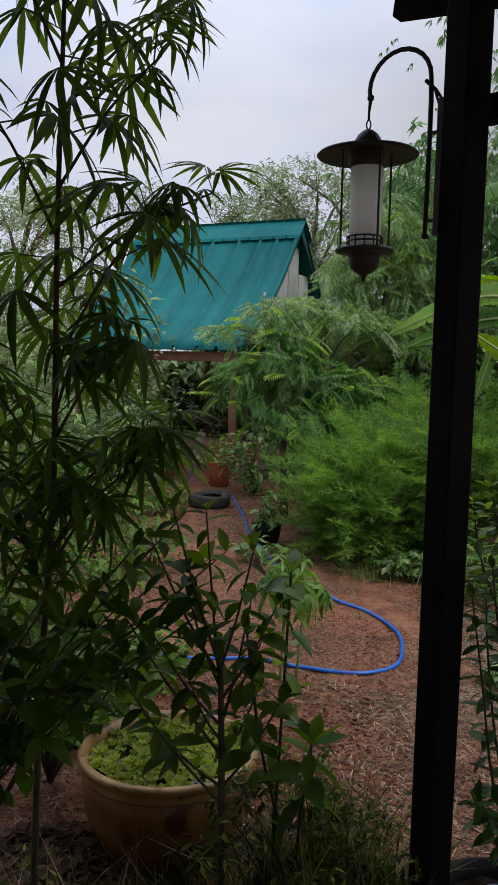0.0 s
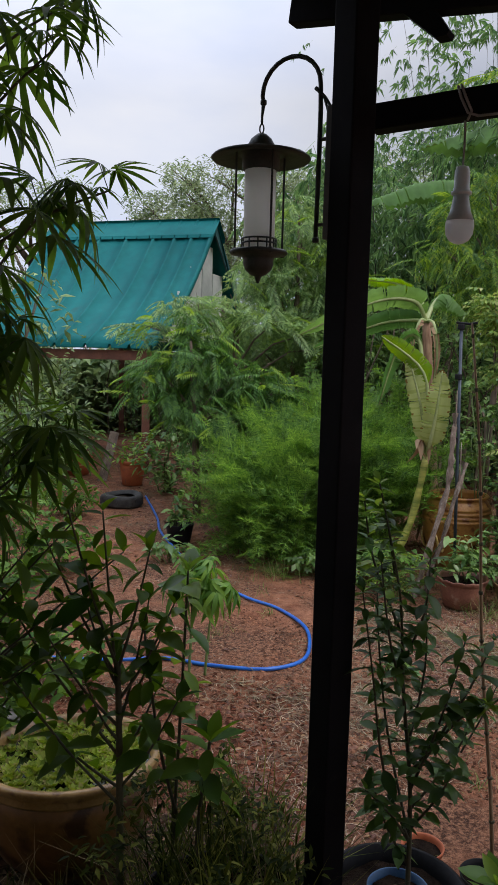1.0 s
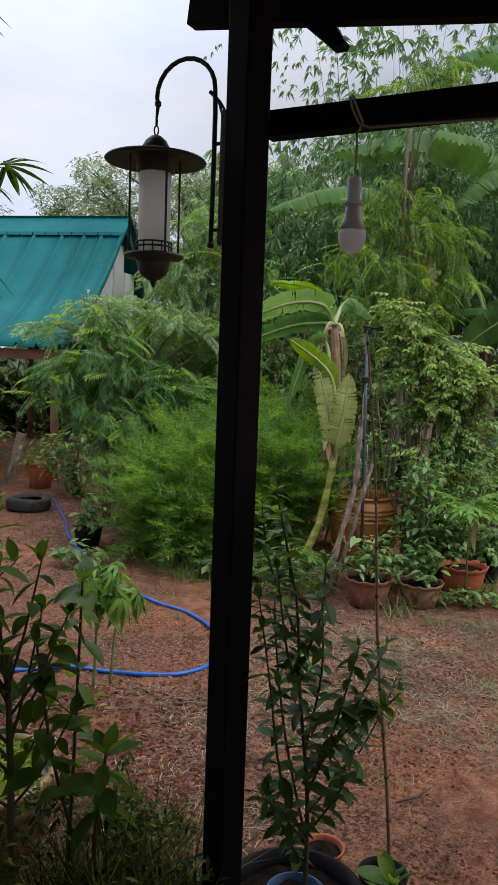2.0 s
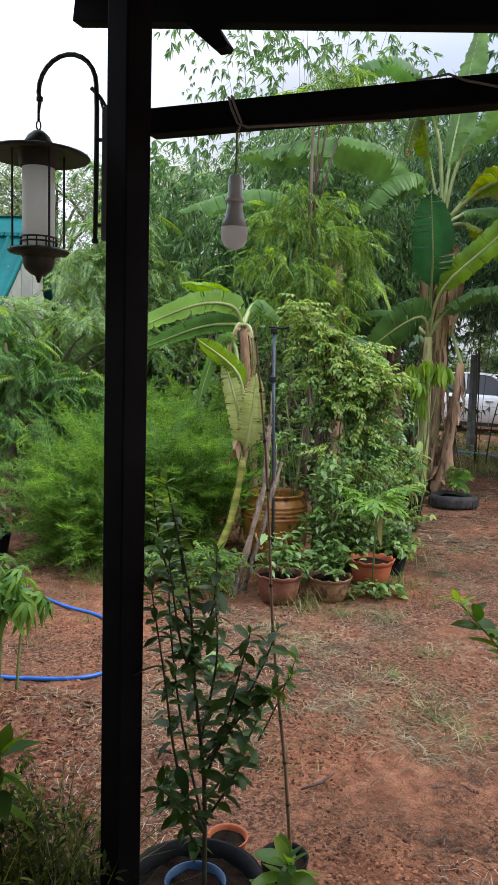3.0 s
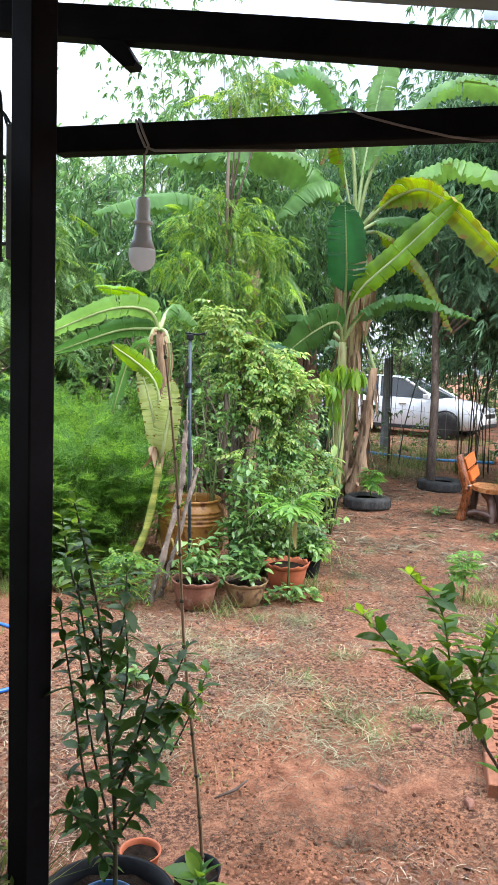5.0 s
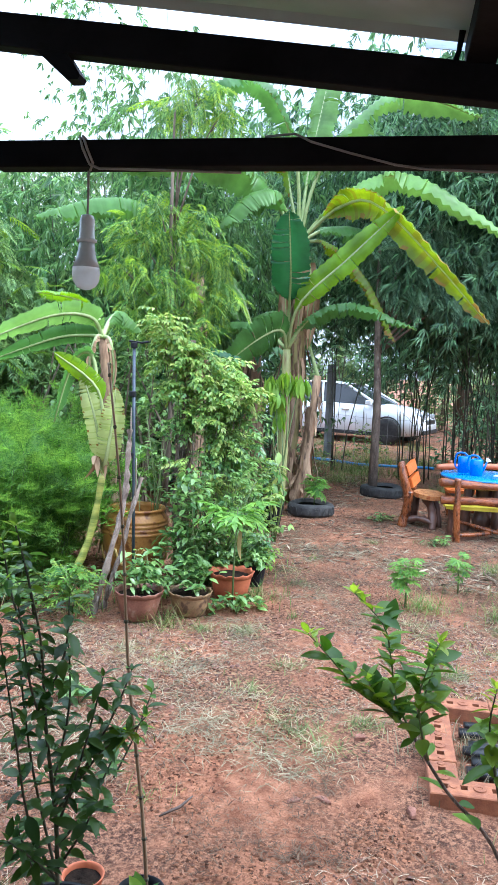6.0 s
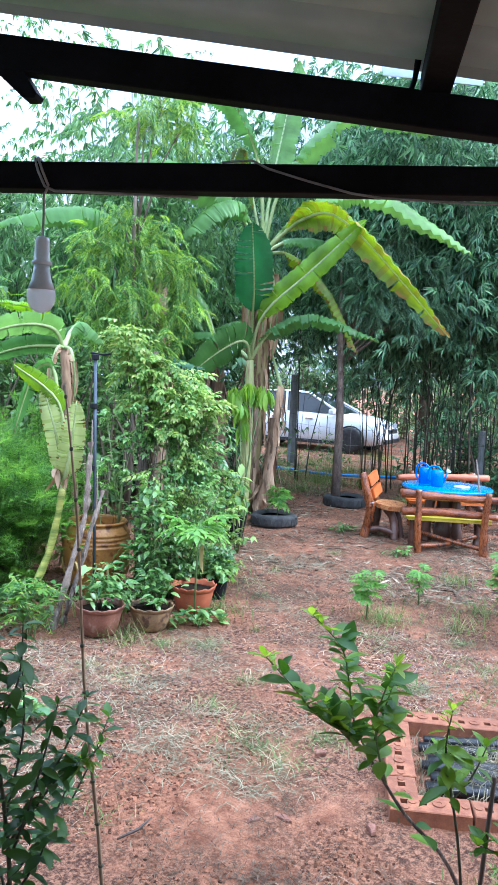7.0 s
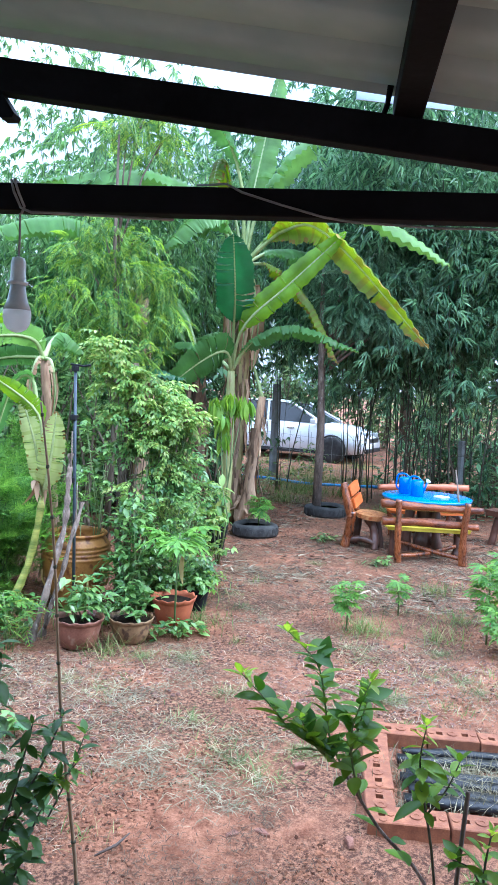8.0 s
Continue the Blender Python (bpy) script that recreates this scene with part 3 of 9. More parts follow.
def make_tree(name, label, x, y, trunk_r, height, blobs, templates, material, count, seed, pitch=(-0.7, 0.2), scale=(0.7, 1.25), bark=None, group="", fresh=None):
    """A tapered trunk with a limb to every clump of the crown; blobs are set from the trunk's foot."""
    rng = np.random.default_rng(seed)
    tree = thing(name, label, "tree", (x, y, 0), group)
    bm = bmesh.new()
    top = Vector((0.1 * rng.normal(), 0.1 * rng.normal(), height))
    k = [Vector((0, 0, -0.05)), Vector((rng.normal() * 0.05, rng.normal() * 0.05, height * 0.35)), top * 0.7, top]
    tube(bm, k, [trunk_r * 1.25, trunk_r, trunk_r * 0.7, trunk_r * 0.35], 8)
    for b in blobs:
        c = Vector(b[:3])
        start = k[1].lerp(k[3], min(1, max(0.05, (c.z / height - 0.45))))
        mid = start.lerp(c, 0.5) + Vector((0, 0, 0.12 * (c - start).length))
        tube(bm, [start, mid, c], [trunk_r * 0.45, trunk_r * 0.3, trunk_r * 0.12], 5)
        for _ in range(3):
            e = c + Vector(rng.normal(size=3)) * 0.5 * min(b[3:])
            tube(bm, [mid.lerp(c, 0.5), e], [trunk_r * 0.14, trunk_r * 0.05], 4)
    part("trunk", bm, bark or M_BARK, tree, smooth=True)
    V, T = scatter(templates, clumps(rng, blobs, count), rng, pitch, scale)
    link_mesh("crown", fast_mesh("crown", V, T, material), None, tree)
    if fresh:
        V, T = scatter(templates, clumps(rng, blobs, count // 9, 0.85), rng, (pitch[0] * 0.6, pitch[1] + 0.2), scale)
        link_mesh("fresh_leaves", fast_mesh("fresh_leaves", V, T, fresh), None, tree, "light yellow-green young leaves")
    return tree


R0 = np.random.default_rng(5)
FLAKES = [flake(0.16, 0.06), flake(0.13, 0.055, 0.25), flake(0.19, 0.07, 0.2)]
BIGFLAKES = [flake(0.3, 0.13), flake(0.24, 0.11, 0.25), flake(0.34, 0.12, 0.2)]
SMALLFLAKES = [flake(0.07, 0.04), flake(0.055, 0.035, 0.3), flake(0.08, 0.045, 0.15)]
SPRAYS = [spray(3, 0.18, 0.027, 0.5, R0), spray(4, 0.16, 0.024, 0.6, R0), spray(3, 0.20, 0.028, 0.42, R0), spray(2, 0.19, 0.03, 0.3, R0)]
NEEM = [pinnate(0.30, 9, 0.075, 0.021, 0.4), pinnate(0.25, 8, 0.07, 0.02, 0.6), pinnate(0.34, 10, 0.075, 0.022, 0.25)]


NEEMMID = [pinnate(0.26, 11, 0.058, 0.0145, 0.55), pinnate(0.21, 10, 0.054, 0.014, 0.8), pinnate(0.30, 12, 0.058, 0.0145, 0.4)]
NEEMFINE = [pinnate(0.26, 10, 0.058, 0.016, 0.45), pinnate(0.21, 9, 0.054, 0.015, 0.65), pinnate(0.30, 11, 0.06, 0.016, 0.3)]


def crown_blobs(rng, r, h, z, n, flat=0.7):
    out = []
    for i in range(n):
        a, q = rng.uniform(0, 6.28), r * math.sqrt(rng.random())
        out.append((q * math.cos(a), q * math.sin(a), z + rng.uniform(0, h), r * rng.uniform(0.3, 0.5), r * rng.uniform(0.3, 0.5), r * flat * rng.uniform(0.3, 0.5)))
    return out


# far leaves made paler and greyer: the distance haze is in their colour
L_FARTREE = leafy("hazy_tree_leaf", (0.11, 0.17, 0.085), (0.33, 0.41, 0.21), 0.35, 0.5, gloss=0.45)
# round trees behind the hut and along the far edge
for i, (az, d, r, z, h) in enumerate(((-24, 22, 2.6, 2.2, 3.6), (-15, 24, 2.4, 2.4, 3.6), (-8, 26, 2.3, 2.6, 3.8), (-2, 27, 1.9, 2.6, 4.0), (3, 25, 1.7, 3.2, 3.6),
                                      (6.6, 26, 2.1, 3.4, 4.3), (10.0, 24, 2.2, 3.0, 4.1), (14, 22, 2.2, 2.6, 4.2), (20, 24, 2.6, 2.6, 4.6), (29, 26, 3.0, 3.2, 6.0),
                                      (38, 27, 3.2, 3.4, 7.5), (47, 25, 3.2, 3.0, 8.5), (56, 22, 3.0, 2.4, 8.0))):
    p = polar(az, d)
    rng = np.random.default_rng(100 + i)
    make_tree("tree", "distant broad-leaved tree, its rounded crown greyed for haze", p.x, p.y, 0.16, z + h * 0.6, crown_blobs(rng, r, h, z, 19), FLAKES, L_FARTREE, 10500, 200 + i, scale=(0.55, 1.1), group="trees along the far edge")


def thicket(name, label, az0, az1, d0, d1, h, count, templates, material, seed, low=0.0, scale=(0.7, 1.2), category="thicket"):
    """A belt of bushes: one mass of leaves with an uneven top, on many thin stems."""
    rng = np.random.default_rng(seed)
    blobs = []
    n = int((az1 - az0) * 1.3) + 4
    bm = bmesh.new()
    for i in range(n):
        az, d = rng.uniform(az0, az1), rng.uniform(d0, d1)
        hh = h * rng.uniform(0.55, 1.05)
        p = polar(az, d)
        for z in np.arange(low + 0.25, hh, 0.5):
            w = rng.uniform(0.35, 0.62)
            blobs.append((p.x + rng.normal() * 0.2, p.y + rng.normal() * 0.2, z, w, w, 0.42))
        for _ in range(3):
            q = p + Vector((rng.normal() * 0.15, rng.normal() * 0.15, 0))
            tube(bm, [(q.x, q.y, -0.03), (q.x + rng.normal() * 0.1, q.y + rng.normal() * 0.1, hh * 0.5), (q.x + rng.normal() * 0.25, q.y + rng.normal() * 0.25, hh * 0.95)], [0.022, 0.016, 0.006], 4)
    t = thing(name, label, category, kind="stuff")
    part("stems", bm, M_BARK, t)
    V, T = scatter(templates, clumps(rng, blobs, count, 0.4), rng, (-0.8, 0.3), scale)
    V[:, 2] = np.maximum(V[:, 2], 0.01)
    link_mesh("leaves", fast_mesh("leaves", V, T, material), None, t)


thicket("thicket", "dense mixed bushes and saplings beyond the hut", -26, -6, 9.5, 15, 3.0, 9000, FLAKES, L_FAR, 31)
thicket("thicket", "low green bushes beyond the hut posts", -24, 9, 13.5, 18, 2.1, 16000, FLAKES, L_FAR, 32)
thicket("thicket", "green bushes and saplings behind the feathery shrubs", 7, 22, 9.0, 13, 2.6, 9000, FLAKES, L_HAZE, 33)
thicket("thicket", "light green saplings behind the young bananas", 12, 27, 8.4, 9.6, 2.3, 6500, SMALLFLAKES, L_HAZE, 40, scale=(1.0, 1.9))
thicket("thicket", "dense low bushes seen under the hut roof", -14, 5, 15, 17.5, 1.7, 11000, BIGFLAKES, L_FAR, 39)
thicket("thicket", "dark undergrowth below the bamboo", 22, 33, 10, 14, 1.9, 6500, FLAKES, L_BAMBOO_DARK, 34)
thicket("far_woods", "dim woodland undergrowth behind the parked car", 26, 62, 23, 30, 3.2, 9000, BIGFLAKES, L_FAR, 35)
thicket("far_woods", "hazy far woodland behind the hut", -34, 28, 26, 34, 3.4, 9000, BIGFLAKES, L_FAR, 37)
thicket("thicket", "low weeds and seedlings round the hut", -24, -6.5, 7.6, 10.5, 0.75, 3600, SMALLFLAKES, L_SHADEVINE, 38, scale=(1.0, 1.8))
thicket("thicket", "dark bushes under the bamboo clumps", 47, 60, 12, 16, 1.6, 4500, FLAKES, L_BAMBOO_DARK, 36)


def make_bamboo(label, az, d, height, culms, spread, sprays, material, seed, low=0.3, lean=0.3, weep=0.5, group="bamboo clumps", size=(0.65, 1.2)):
    """A clump: arching culms and drooping sprays of narrow leaves on their side twigs."""
    rng = np.random.default_rng(seed)
    p = polar(az, d)
    clump = thing("bamboo_clump", label, "bamboo", p, group)
    spots, yaws = [], []
    per = int(sprays * 0.62) // culms
    for i in range(culms):
        a, q = rng.uniform(0, 6.28), spread * 0.35 * math.sqrt(rng.random())
        foot = Vector((q * math.cos(a), q * math.sin(a), -0.03))
        h = height * rng.uniform(0.72, 1.05)
        out = Vector((math.cos(a + rng.normal() * 0.5), math.sin(a + rng.normal() * 0.5), 0)) * lean * h * rng.uniform(0.2, 1.3)
        pts = []
        for k in range(9):
            t = k / 8
            pts.append(foot + out * t ** 1.7 + Vector((0, 0, h * (t - 0.16 * lean * t ** 3))))
        bm = bmesh.new()
        r = rng.uniform(0.005, 0.014)
        tube(bm, pts, [r * (1 - 0.8 * k / 8) for k in range(9)], 6)
        for _ in range(4):
            t = rng.uniform(0.04, 0.5)
            c = pts[int(t * 8)].lerp(pts[int(t * 8) + 1], t * 8 - int(t * 8))
            e = c + Vector((rng.normal() * 0.28, rng.normal() * 0.28, rng.uniform(-0.15, 0.4)))
            tube(bm, [c, c.lerp(e, 0.5) + Vector((0, 0, 0.05)), e], [0.004, 0.003, 0.002], 3)
        part("culm", bm, M_CULM, clump, smooth=True)
        for _ in range(per):
            t = low + (1 - low) * rng.random() ** 0.85
            f = min(7.999, t * 8)
            c = pts[int(f)].lerp(pts[int(f) + 1], f - int(f))
            yaw = rng.uniform(0, 6.28)
            reach = abs(rng.normal()) * weep * (1.15 - 0.6 * t)
            spots.append((c.x - math.sin(yaw) * reach, c.y + math.cos(yaw) * reach, c.z - 0.35 * reach + rng.normal() * 0.16))
            yaws.append(yaw)
    V, T = scatter(SPRAYS, spots, rng, (-0.8, 0.3), size, np.array(yaws), 0.7)
    V[:, 2] = np.maximum(V[:, 2], 0.05)
    link_mesh("foliage", fast_mesh("foliage", V, T, material), None, clump)


make_bamboo("slim bamboo clump with drooping light green leaves", 14.5, 10.6, 3.6, 6, 1.2, 420, L_HAZE, 41, 0.2, 0.2, 0.5)
make_bamboo("tall bamboo clump with drooping dark green leaves", 19, 10.2, 4.9, 14, 1.8, 1900, L_BAMBOO, 42, 0.22, 0.2, 0.5)
make_bamboo("slender bamboo with sparse tips against the sky", 24.5, 11.5, 7.2, 10, 2.4, 1150, L_BAMBOO, 43, 0.3, 0.2, 0.85, size=(0.45, 0.95))
make_bamboo("slender bamboo with sparse tips against the sky", 22, 11, 6.4, 7, 1.4, 460, L_BAMBOO, 44, 0.5, 0.14, 0.6, size=(0.45, 0.9))
make_bamboo("bright green bamboo with hanging leaves", 28.5, 12, 5.6, 12, 2.0, 1500, L_BAMBOO, 45, 0.25, 0.2, 0.5)
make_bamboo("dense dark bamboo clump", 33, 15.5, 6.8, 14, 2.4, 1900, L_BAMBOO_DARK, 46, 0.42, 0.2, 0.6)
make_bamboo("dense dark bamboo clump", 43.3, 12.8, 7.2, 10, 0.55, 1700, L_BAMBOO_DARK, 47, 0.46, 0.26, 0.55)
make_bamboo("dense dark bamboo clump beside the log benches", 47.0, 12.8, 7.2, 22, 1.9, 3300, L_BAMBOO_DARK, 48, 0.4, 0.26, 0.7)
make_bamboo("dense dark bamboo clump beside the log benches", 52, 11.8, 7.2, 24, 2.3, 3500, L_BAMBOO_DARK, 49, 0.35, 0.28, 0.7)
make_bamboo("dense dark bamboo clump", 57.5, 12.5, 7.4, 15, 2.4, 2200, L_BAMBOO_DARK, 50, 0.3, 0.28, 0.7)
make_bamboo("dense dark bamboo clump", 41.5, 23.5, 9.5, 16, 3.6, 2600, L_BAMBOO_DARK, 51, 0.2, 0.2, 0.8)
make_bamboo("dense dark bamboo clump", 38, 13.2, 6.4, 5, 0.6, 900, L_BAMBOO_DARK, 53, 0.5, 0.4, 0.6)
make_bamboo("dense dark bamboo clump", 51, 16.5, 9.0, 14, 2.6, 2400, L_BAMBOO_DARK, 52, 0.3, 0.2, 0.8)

# neem leaf once more, its greens lowered to stand for shade
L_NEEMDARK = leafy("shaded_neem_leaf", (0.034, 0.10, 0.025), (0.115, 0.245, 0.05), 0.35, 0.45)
# neem trees: bright feathered leaves that hang
p = polar(25.2, 7.8)
make_tree("neem_tree", "young neem tree with bright hanging feathered leaves", p.x, p.y, 0.03, 4.2,
          [(.28, 0, 4.5, .25, .25, .12), (.08, 0, 4.3, .25, .25, .12), (.5, 0, 4.28, .22, .22, .1), (-.15, 0, 3.3, .22, .25, .12), (.2, 0, 3.2, .25, .25, .14), (-.4, 0, 3.0, .25, .25, .14), (.42, -.1, 2.85, .28, .3, .18), (0, -.1, 2.9, .25, .25, .16), (-.55, -.1, 2.6, .25, .3, .15), (-.1, -.2, 2.5, .3, .3, .16), (.35, -.2, 2.42, .32, .3, .16), (-.35, -.2, 2.2, .3, .3, .14), (.15, -.2, 2.1, .3, .3, .14)],
          NEEMMID, L_NEEM, 560, 61, (-1.1, 0.2), scale=(0.7, 1.1), fresh=L_NEEMYOUNG)
p = polar(4.0, 7.4)
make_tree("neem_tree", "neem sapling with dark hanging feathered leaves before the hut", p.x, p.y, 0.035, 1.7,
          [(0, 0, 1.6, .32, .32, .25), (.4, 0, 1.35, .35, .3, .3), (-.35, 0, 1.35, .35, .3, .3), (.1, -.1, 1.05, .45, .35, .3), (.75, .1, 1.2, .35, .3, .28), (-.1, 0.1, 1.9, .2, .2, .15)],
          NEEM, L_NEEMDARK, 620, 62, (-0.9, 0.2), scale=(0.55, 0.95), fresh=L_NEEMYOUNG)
p = polar(6.6, 8.2)
make_tree("neem_tree", "small tree with light feathered leaves beside the hut", p.x, p.y, 0.035, 1.9,
          [(0, 0, 2.05, .45, .35, .16), (.45, 0, 1.95, .4, .3, .15), (-.5, 0, 2.1, .4, .3, .15), (.9, .2, 1.85, .4, .3, .18), (-.9, 0.1, 1.85, .3, .3, .12), (1.3, .3, 1.7, .4, .3, .2)],
          NEEM, L_HAZE, 300, 63, (-0.5, 0.3), scale=(0.6, 1.0), fresh=L_NEEMYOUNG)
p = polar(11.5, 9)
make_tree("neem_tree", "tall sapling with light green feathered leaves", p.x, p.y, 0.035, 3.2,
          [(0, 0, 3.0, .4, .4, .4), (-.4, 0, 2.5, .4, .4, .4), (.4, 0, 2.4, .4, .4, .4), (0, 0, 1.9, .5, .4, .4), (-.7, 0, 1.7, .4, .4, .3), (.7, 0, 1.6, .4, .4, .3)],
          NEEMFINE, L_HAZE, 950, 64, (-0.8, 0.2), fresh=L_NEEMYOUNG)

# feathery shrubs: plumes of thread-fine leaves


def plume(length, rng):
    """A soft frond: a rib with fine twigs, each set with thread-like leaves."""
    items = []
    for i in range(9):
        t = 0.1 + 0.88 * i / 8
        y, z = length * t, -0.25 * length * t ** 2
        k = length * 0.24 * (1 - 0.7 * t)
        for side in (-1, 1):
            m = pose(0, y, z, rng.uniform(-30, 20), 0, side * rng.uniform(35, 65))
            V, T = [], []
            for j in range(5):
                q = k * (j + 0.6) / 5
                for s in (-1, 1):
                    b = len(V)
                    w, h = 0.0045, 0.06
                    ang = s * rng.uniform(0.5, 1.0)
                    up = rng.uniform(-0.5, 0.6)
                    V += [(-w, q, 0), (w, q, 0), (math.sin(ang) * h, q + math.cos(ang) * h, up * h)]
                    T.append((b, b + 1, b + 2))
            b = len(V)
            V += [(-0.002, 0, 0), (0.002, 0, 0), (0, k, 0)]
            T.append((b, b + 1, b + 2))
            items.append(((np.array(V), np.array(T)), m))
    rib = np.array([(-0.004, 0, 0), (0.004, 0, 0), (0, length, -0.25 * length)])
    items.append(((rib, np.array([(0, 1, 2)])), None))
    return join(items)


PLUMES = [plume(0.5, R0), plume(0.42, R0), plume(0.6, R0)]


def make_feathery(x, y, w, h, count, seed, label):
    rng = np.random.default_rng(seed)
    bush = thing("feathery_shrub", label, "shrub", (x, y, 0), "feathery shrubs behind the hose")
    at, yaws, pit = [], [], []
    stems = 16
    for i in range(stems):
        a = rng.uniform(0, 6.28)
        q = w * 0.25 * math.sqrt(rng.random())
        foot = Vector((q * math.cos(a), q * math.sin(a), -0.02))
        lean = w * 0.5 * rng.random() ** 0.6
        hh = h * rng.uniform(0.6, 1.0) * (1 - 0.25 * lean / w)
        pts = [foot + Vector((math.cos(a) * lean * t ** 1.6, math.sin(a) * lean * t ** 1.6, hh * t)) for t in (0, 0.35, 0.7, 1)]
        bm = bmesh.new()
        tube(bm, pts, [0.007, 0.006, 0.004, 0.002], 4)
        part("stem", bm, M_GREENSTEM, bush)
        for _ in range(count // stems):
            t = 0.08 + 0.9 * rng.random()
            f = min(2.999, t * 3)
            c = pts[int(f)].lerp(pts[int(f) + 1], f - int(f))
            yaw = rng.uniform(0, 6.28)
            at.append(tuple(c))
            yaws.append(yaw)
            pit.append(rng.uniform(-0.1, 1.25))
    sets = []
    pick = rng.integers(0, 3, len(at))
    at, yaws, pit = np.array(at), np.array(yaws), np.array(pit)
    for i in range(3):
        k = pick == i
        sets.append(place_many(PLUMES[i], at[k], yaws[k], pit[k], rng.uniform(-0.5, 0.5, k.sum()), rng.uniform(0.55, 1.0, k.sum())))
    V, T = merge(sets)
    V[:, 2] = np.maximum(V[:, 2], 0.01)
    link_mesh("foliage", fast_mesh("foliage", V, T, L_FERN), None, bush)


for i, (x, y, w, h) in enumerate(((0.95, 5.6, 0.6, 0.6), (1.18, 5.4, 0.6, 0.8), (1.48, 5.45, 0.7, 1.1), (1.35, 5.95, 0.7, 1.15), (1.8, 5.55, 0.8, 1.25), (2.0, 6.05, 0.8, 1.5), (1.7, 6.4, 0.8, 1.5), (1.12, 6.3, 0.7, 0.95))):
    make_feathery(x, y, w, h, 270, 70 + i, "soft feathery asparagus-like shrub of thread-fine bright leaves")

# bananas


def bezier3(pts, t):
    """A smooth way through points (Catmull-Rom)."""
    n = len(pts) - 1
    f = min(n - 1e-6, t * n)
    i = int(f)
    u = f - i
    p0, p1, p2, p3 = pts[max(i - 1, 0)], pts[i], pts[i + 1], pts[min(i + 2, n)]
    return 0.5 * ((2 * p1) + (p2 - p0) * u + (2 * p0 - 5 * p1 + 4 * p2 - p3) * u * u + (3 * p1 - p0 - 3 * p2 + p3) * u ** 3)


def banana_leaf(parent, pts, width, seed, material=None, stalk=0.2, tears=0.09, roll=0.0, hang=0.35, face=None, scorch=0.0):
    """One leaf along the points: a stalk that runs on as midrib, and a blade of ribbed, partly torn strips."""
    rng = np.random.default_rng(seed)
    pts = [Vector(p) for p in pts]
    n = 64
    V, T, burnt = [], [], []
    for side in (-1, 1):
        last = None
        sag = 0.0
        for i in range(n + 1):
            t = stalk + (1 - stalk) * i / n
            c = bezier3(pts, t)
            d = (bezier3(pts, min(1, t + 0.02)) - bezier3(pts, max(0, t - 0.02))).normalized()
            up = Vector((0, 0, 1))
            s = d.cross(up)
            if s.length < 0.2:
                s = d.cross(Vector((0.5, 0.86, 0)))
            s.normalize()
            if face is not None:
                s = (face - d * face.dot(d)).normalized()
            s = Matrix.Rotation(roll, 3, d) @ s
            nrm = s.cross(d).normalized()
            x = i / n
            w = width / 2 * min(1, (x * 4.5) ** 0.8) * (1 - max(0, (x - 0.55) / 0.45) ** 2.2 * 0.93)
            w *= 1 + 0.05 * math.sin(i * 1.7 + seed)
            torn = last is None or rng.random() < tears
            if torn:
                sag = hang * rng.uniform(0.5, 1.5)
            row = []
            for k in range(6):
                q = k / 5
                p = c + s * side * w * q * (1 - 0.25 * q * sag) - nrm * w * sag * q * q + nrm * w * 0.10 * math.sin(math.pi * q) + nrm * (0.075 * width * (i % 2) * (0.3 + 0.7 * q)) + nrm * (0.03 * width * math.sin(i * 0.55 + seed) * q)
                row.append(len(V))
                V.append(tuple(p))
            if last is not None:
                use = last
                if torn:
                    use = []
                    for k in range(6):
                        a, b = Vector(V[last[k]]), Vector(V[row[k]])
                        use.append(len(V))
                        V.append(tuple(a.lerp(b, 0.08 + 0.35 * k / 5) - nrm * w * 0.25 * k / 5 * rng.random()))
                dry = 2 if x > 0.97 - 0.07 * scorch * rng.random() else 1 if rng.random() < 0.24 else 0
                for k in range(5):
                    T += [(use[k], use[k + 1], row[k + 1]), (use[k], row[k + 1], row[k])]
                    burnt += [dry, dry] if k < 4 or rng.random() > 0.25 else [2, 2]
            last = row
    leaf = link_mesh("leaf", fast_mesh("leaf", np.array(V), np.array(T), material or L_BANANA, False), None, parent)
    if scorch:
        leaf.data.materials.append(L_BANANA_DULL if scorch > 0.5 else L_BANANA_FADED)
        leaf.data.materials.append(L_SCORCH)
        leaf.data.polygons.foreach_set("material_index", np.array(burnt, np.int32))
    bm = bmesh.new()
    ways = [bezier3(pts, k / 14) - Vector((0, 0, 0.006)) for k in range(15)]
    r0 = 0.016 + width * 0.02
    tube(bm, ways, [r0 * (1 - 0.85 * k / 14) + 0.002 for k in range(15)], 6)
    part("midrib", bm, M_MIDRIB, leaf, smooth=True)


M_MIDRIB = surface("pale_midrib", (0.22, 0.29, 0.09), (0.38, 0.43, 0.19), 8, 0.5, bump=0.1)
M_PSEUDO = surface("banana_stem", (0.17, 0.13, 0.05), (0.36, 0.30, 0.12), 6, 0.65, bump=0.5, spots=(0.12, 0.06, 0.03), spot_at=0.5, stretch=(1, 1, 0.25))
M_PALESTEM = surface("pale_banana_stem", (0.26, 0.26, 0.09), (0.42, 0.42, 0.17), 6, 0.55, bump=0.3, spots=(0.22, 0.13, 0.06), spot_at=0.6, stretch=(1, 1, 0.25))
L_DRY = leafy("dry_banana_leaf", (0.28, 0.17, 0.09), (0.45, 0.31, 0.19), 0.15, 0.8, gloss=0.2)
M_RINGED = surface("ringed_green_stem", (0.11, 0.15, 0.02), (0.45, 0.42, 0.09), 9, 0.5, bump=0.2, stretch=(0.3, 0.3, 3.0))
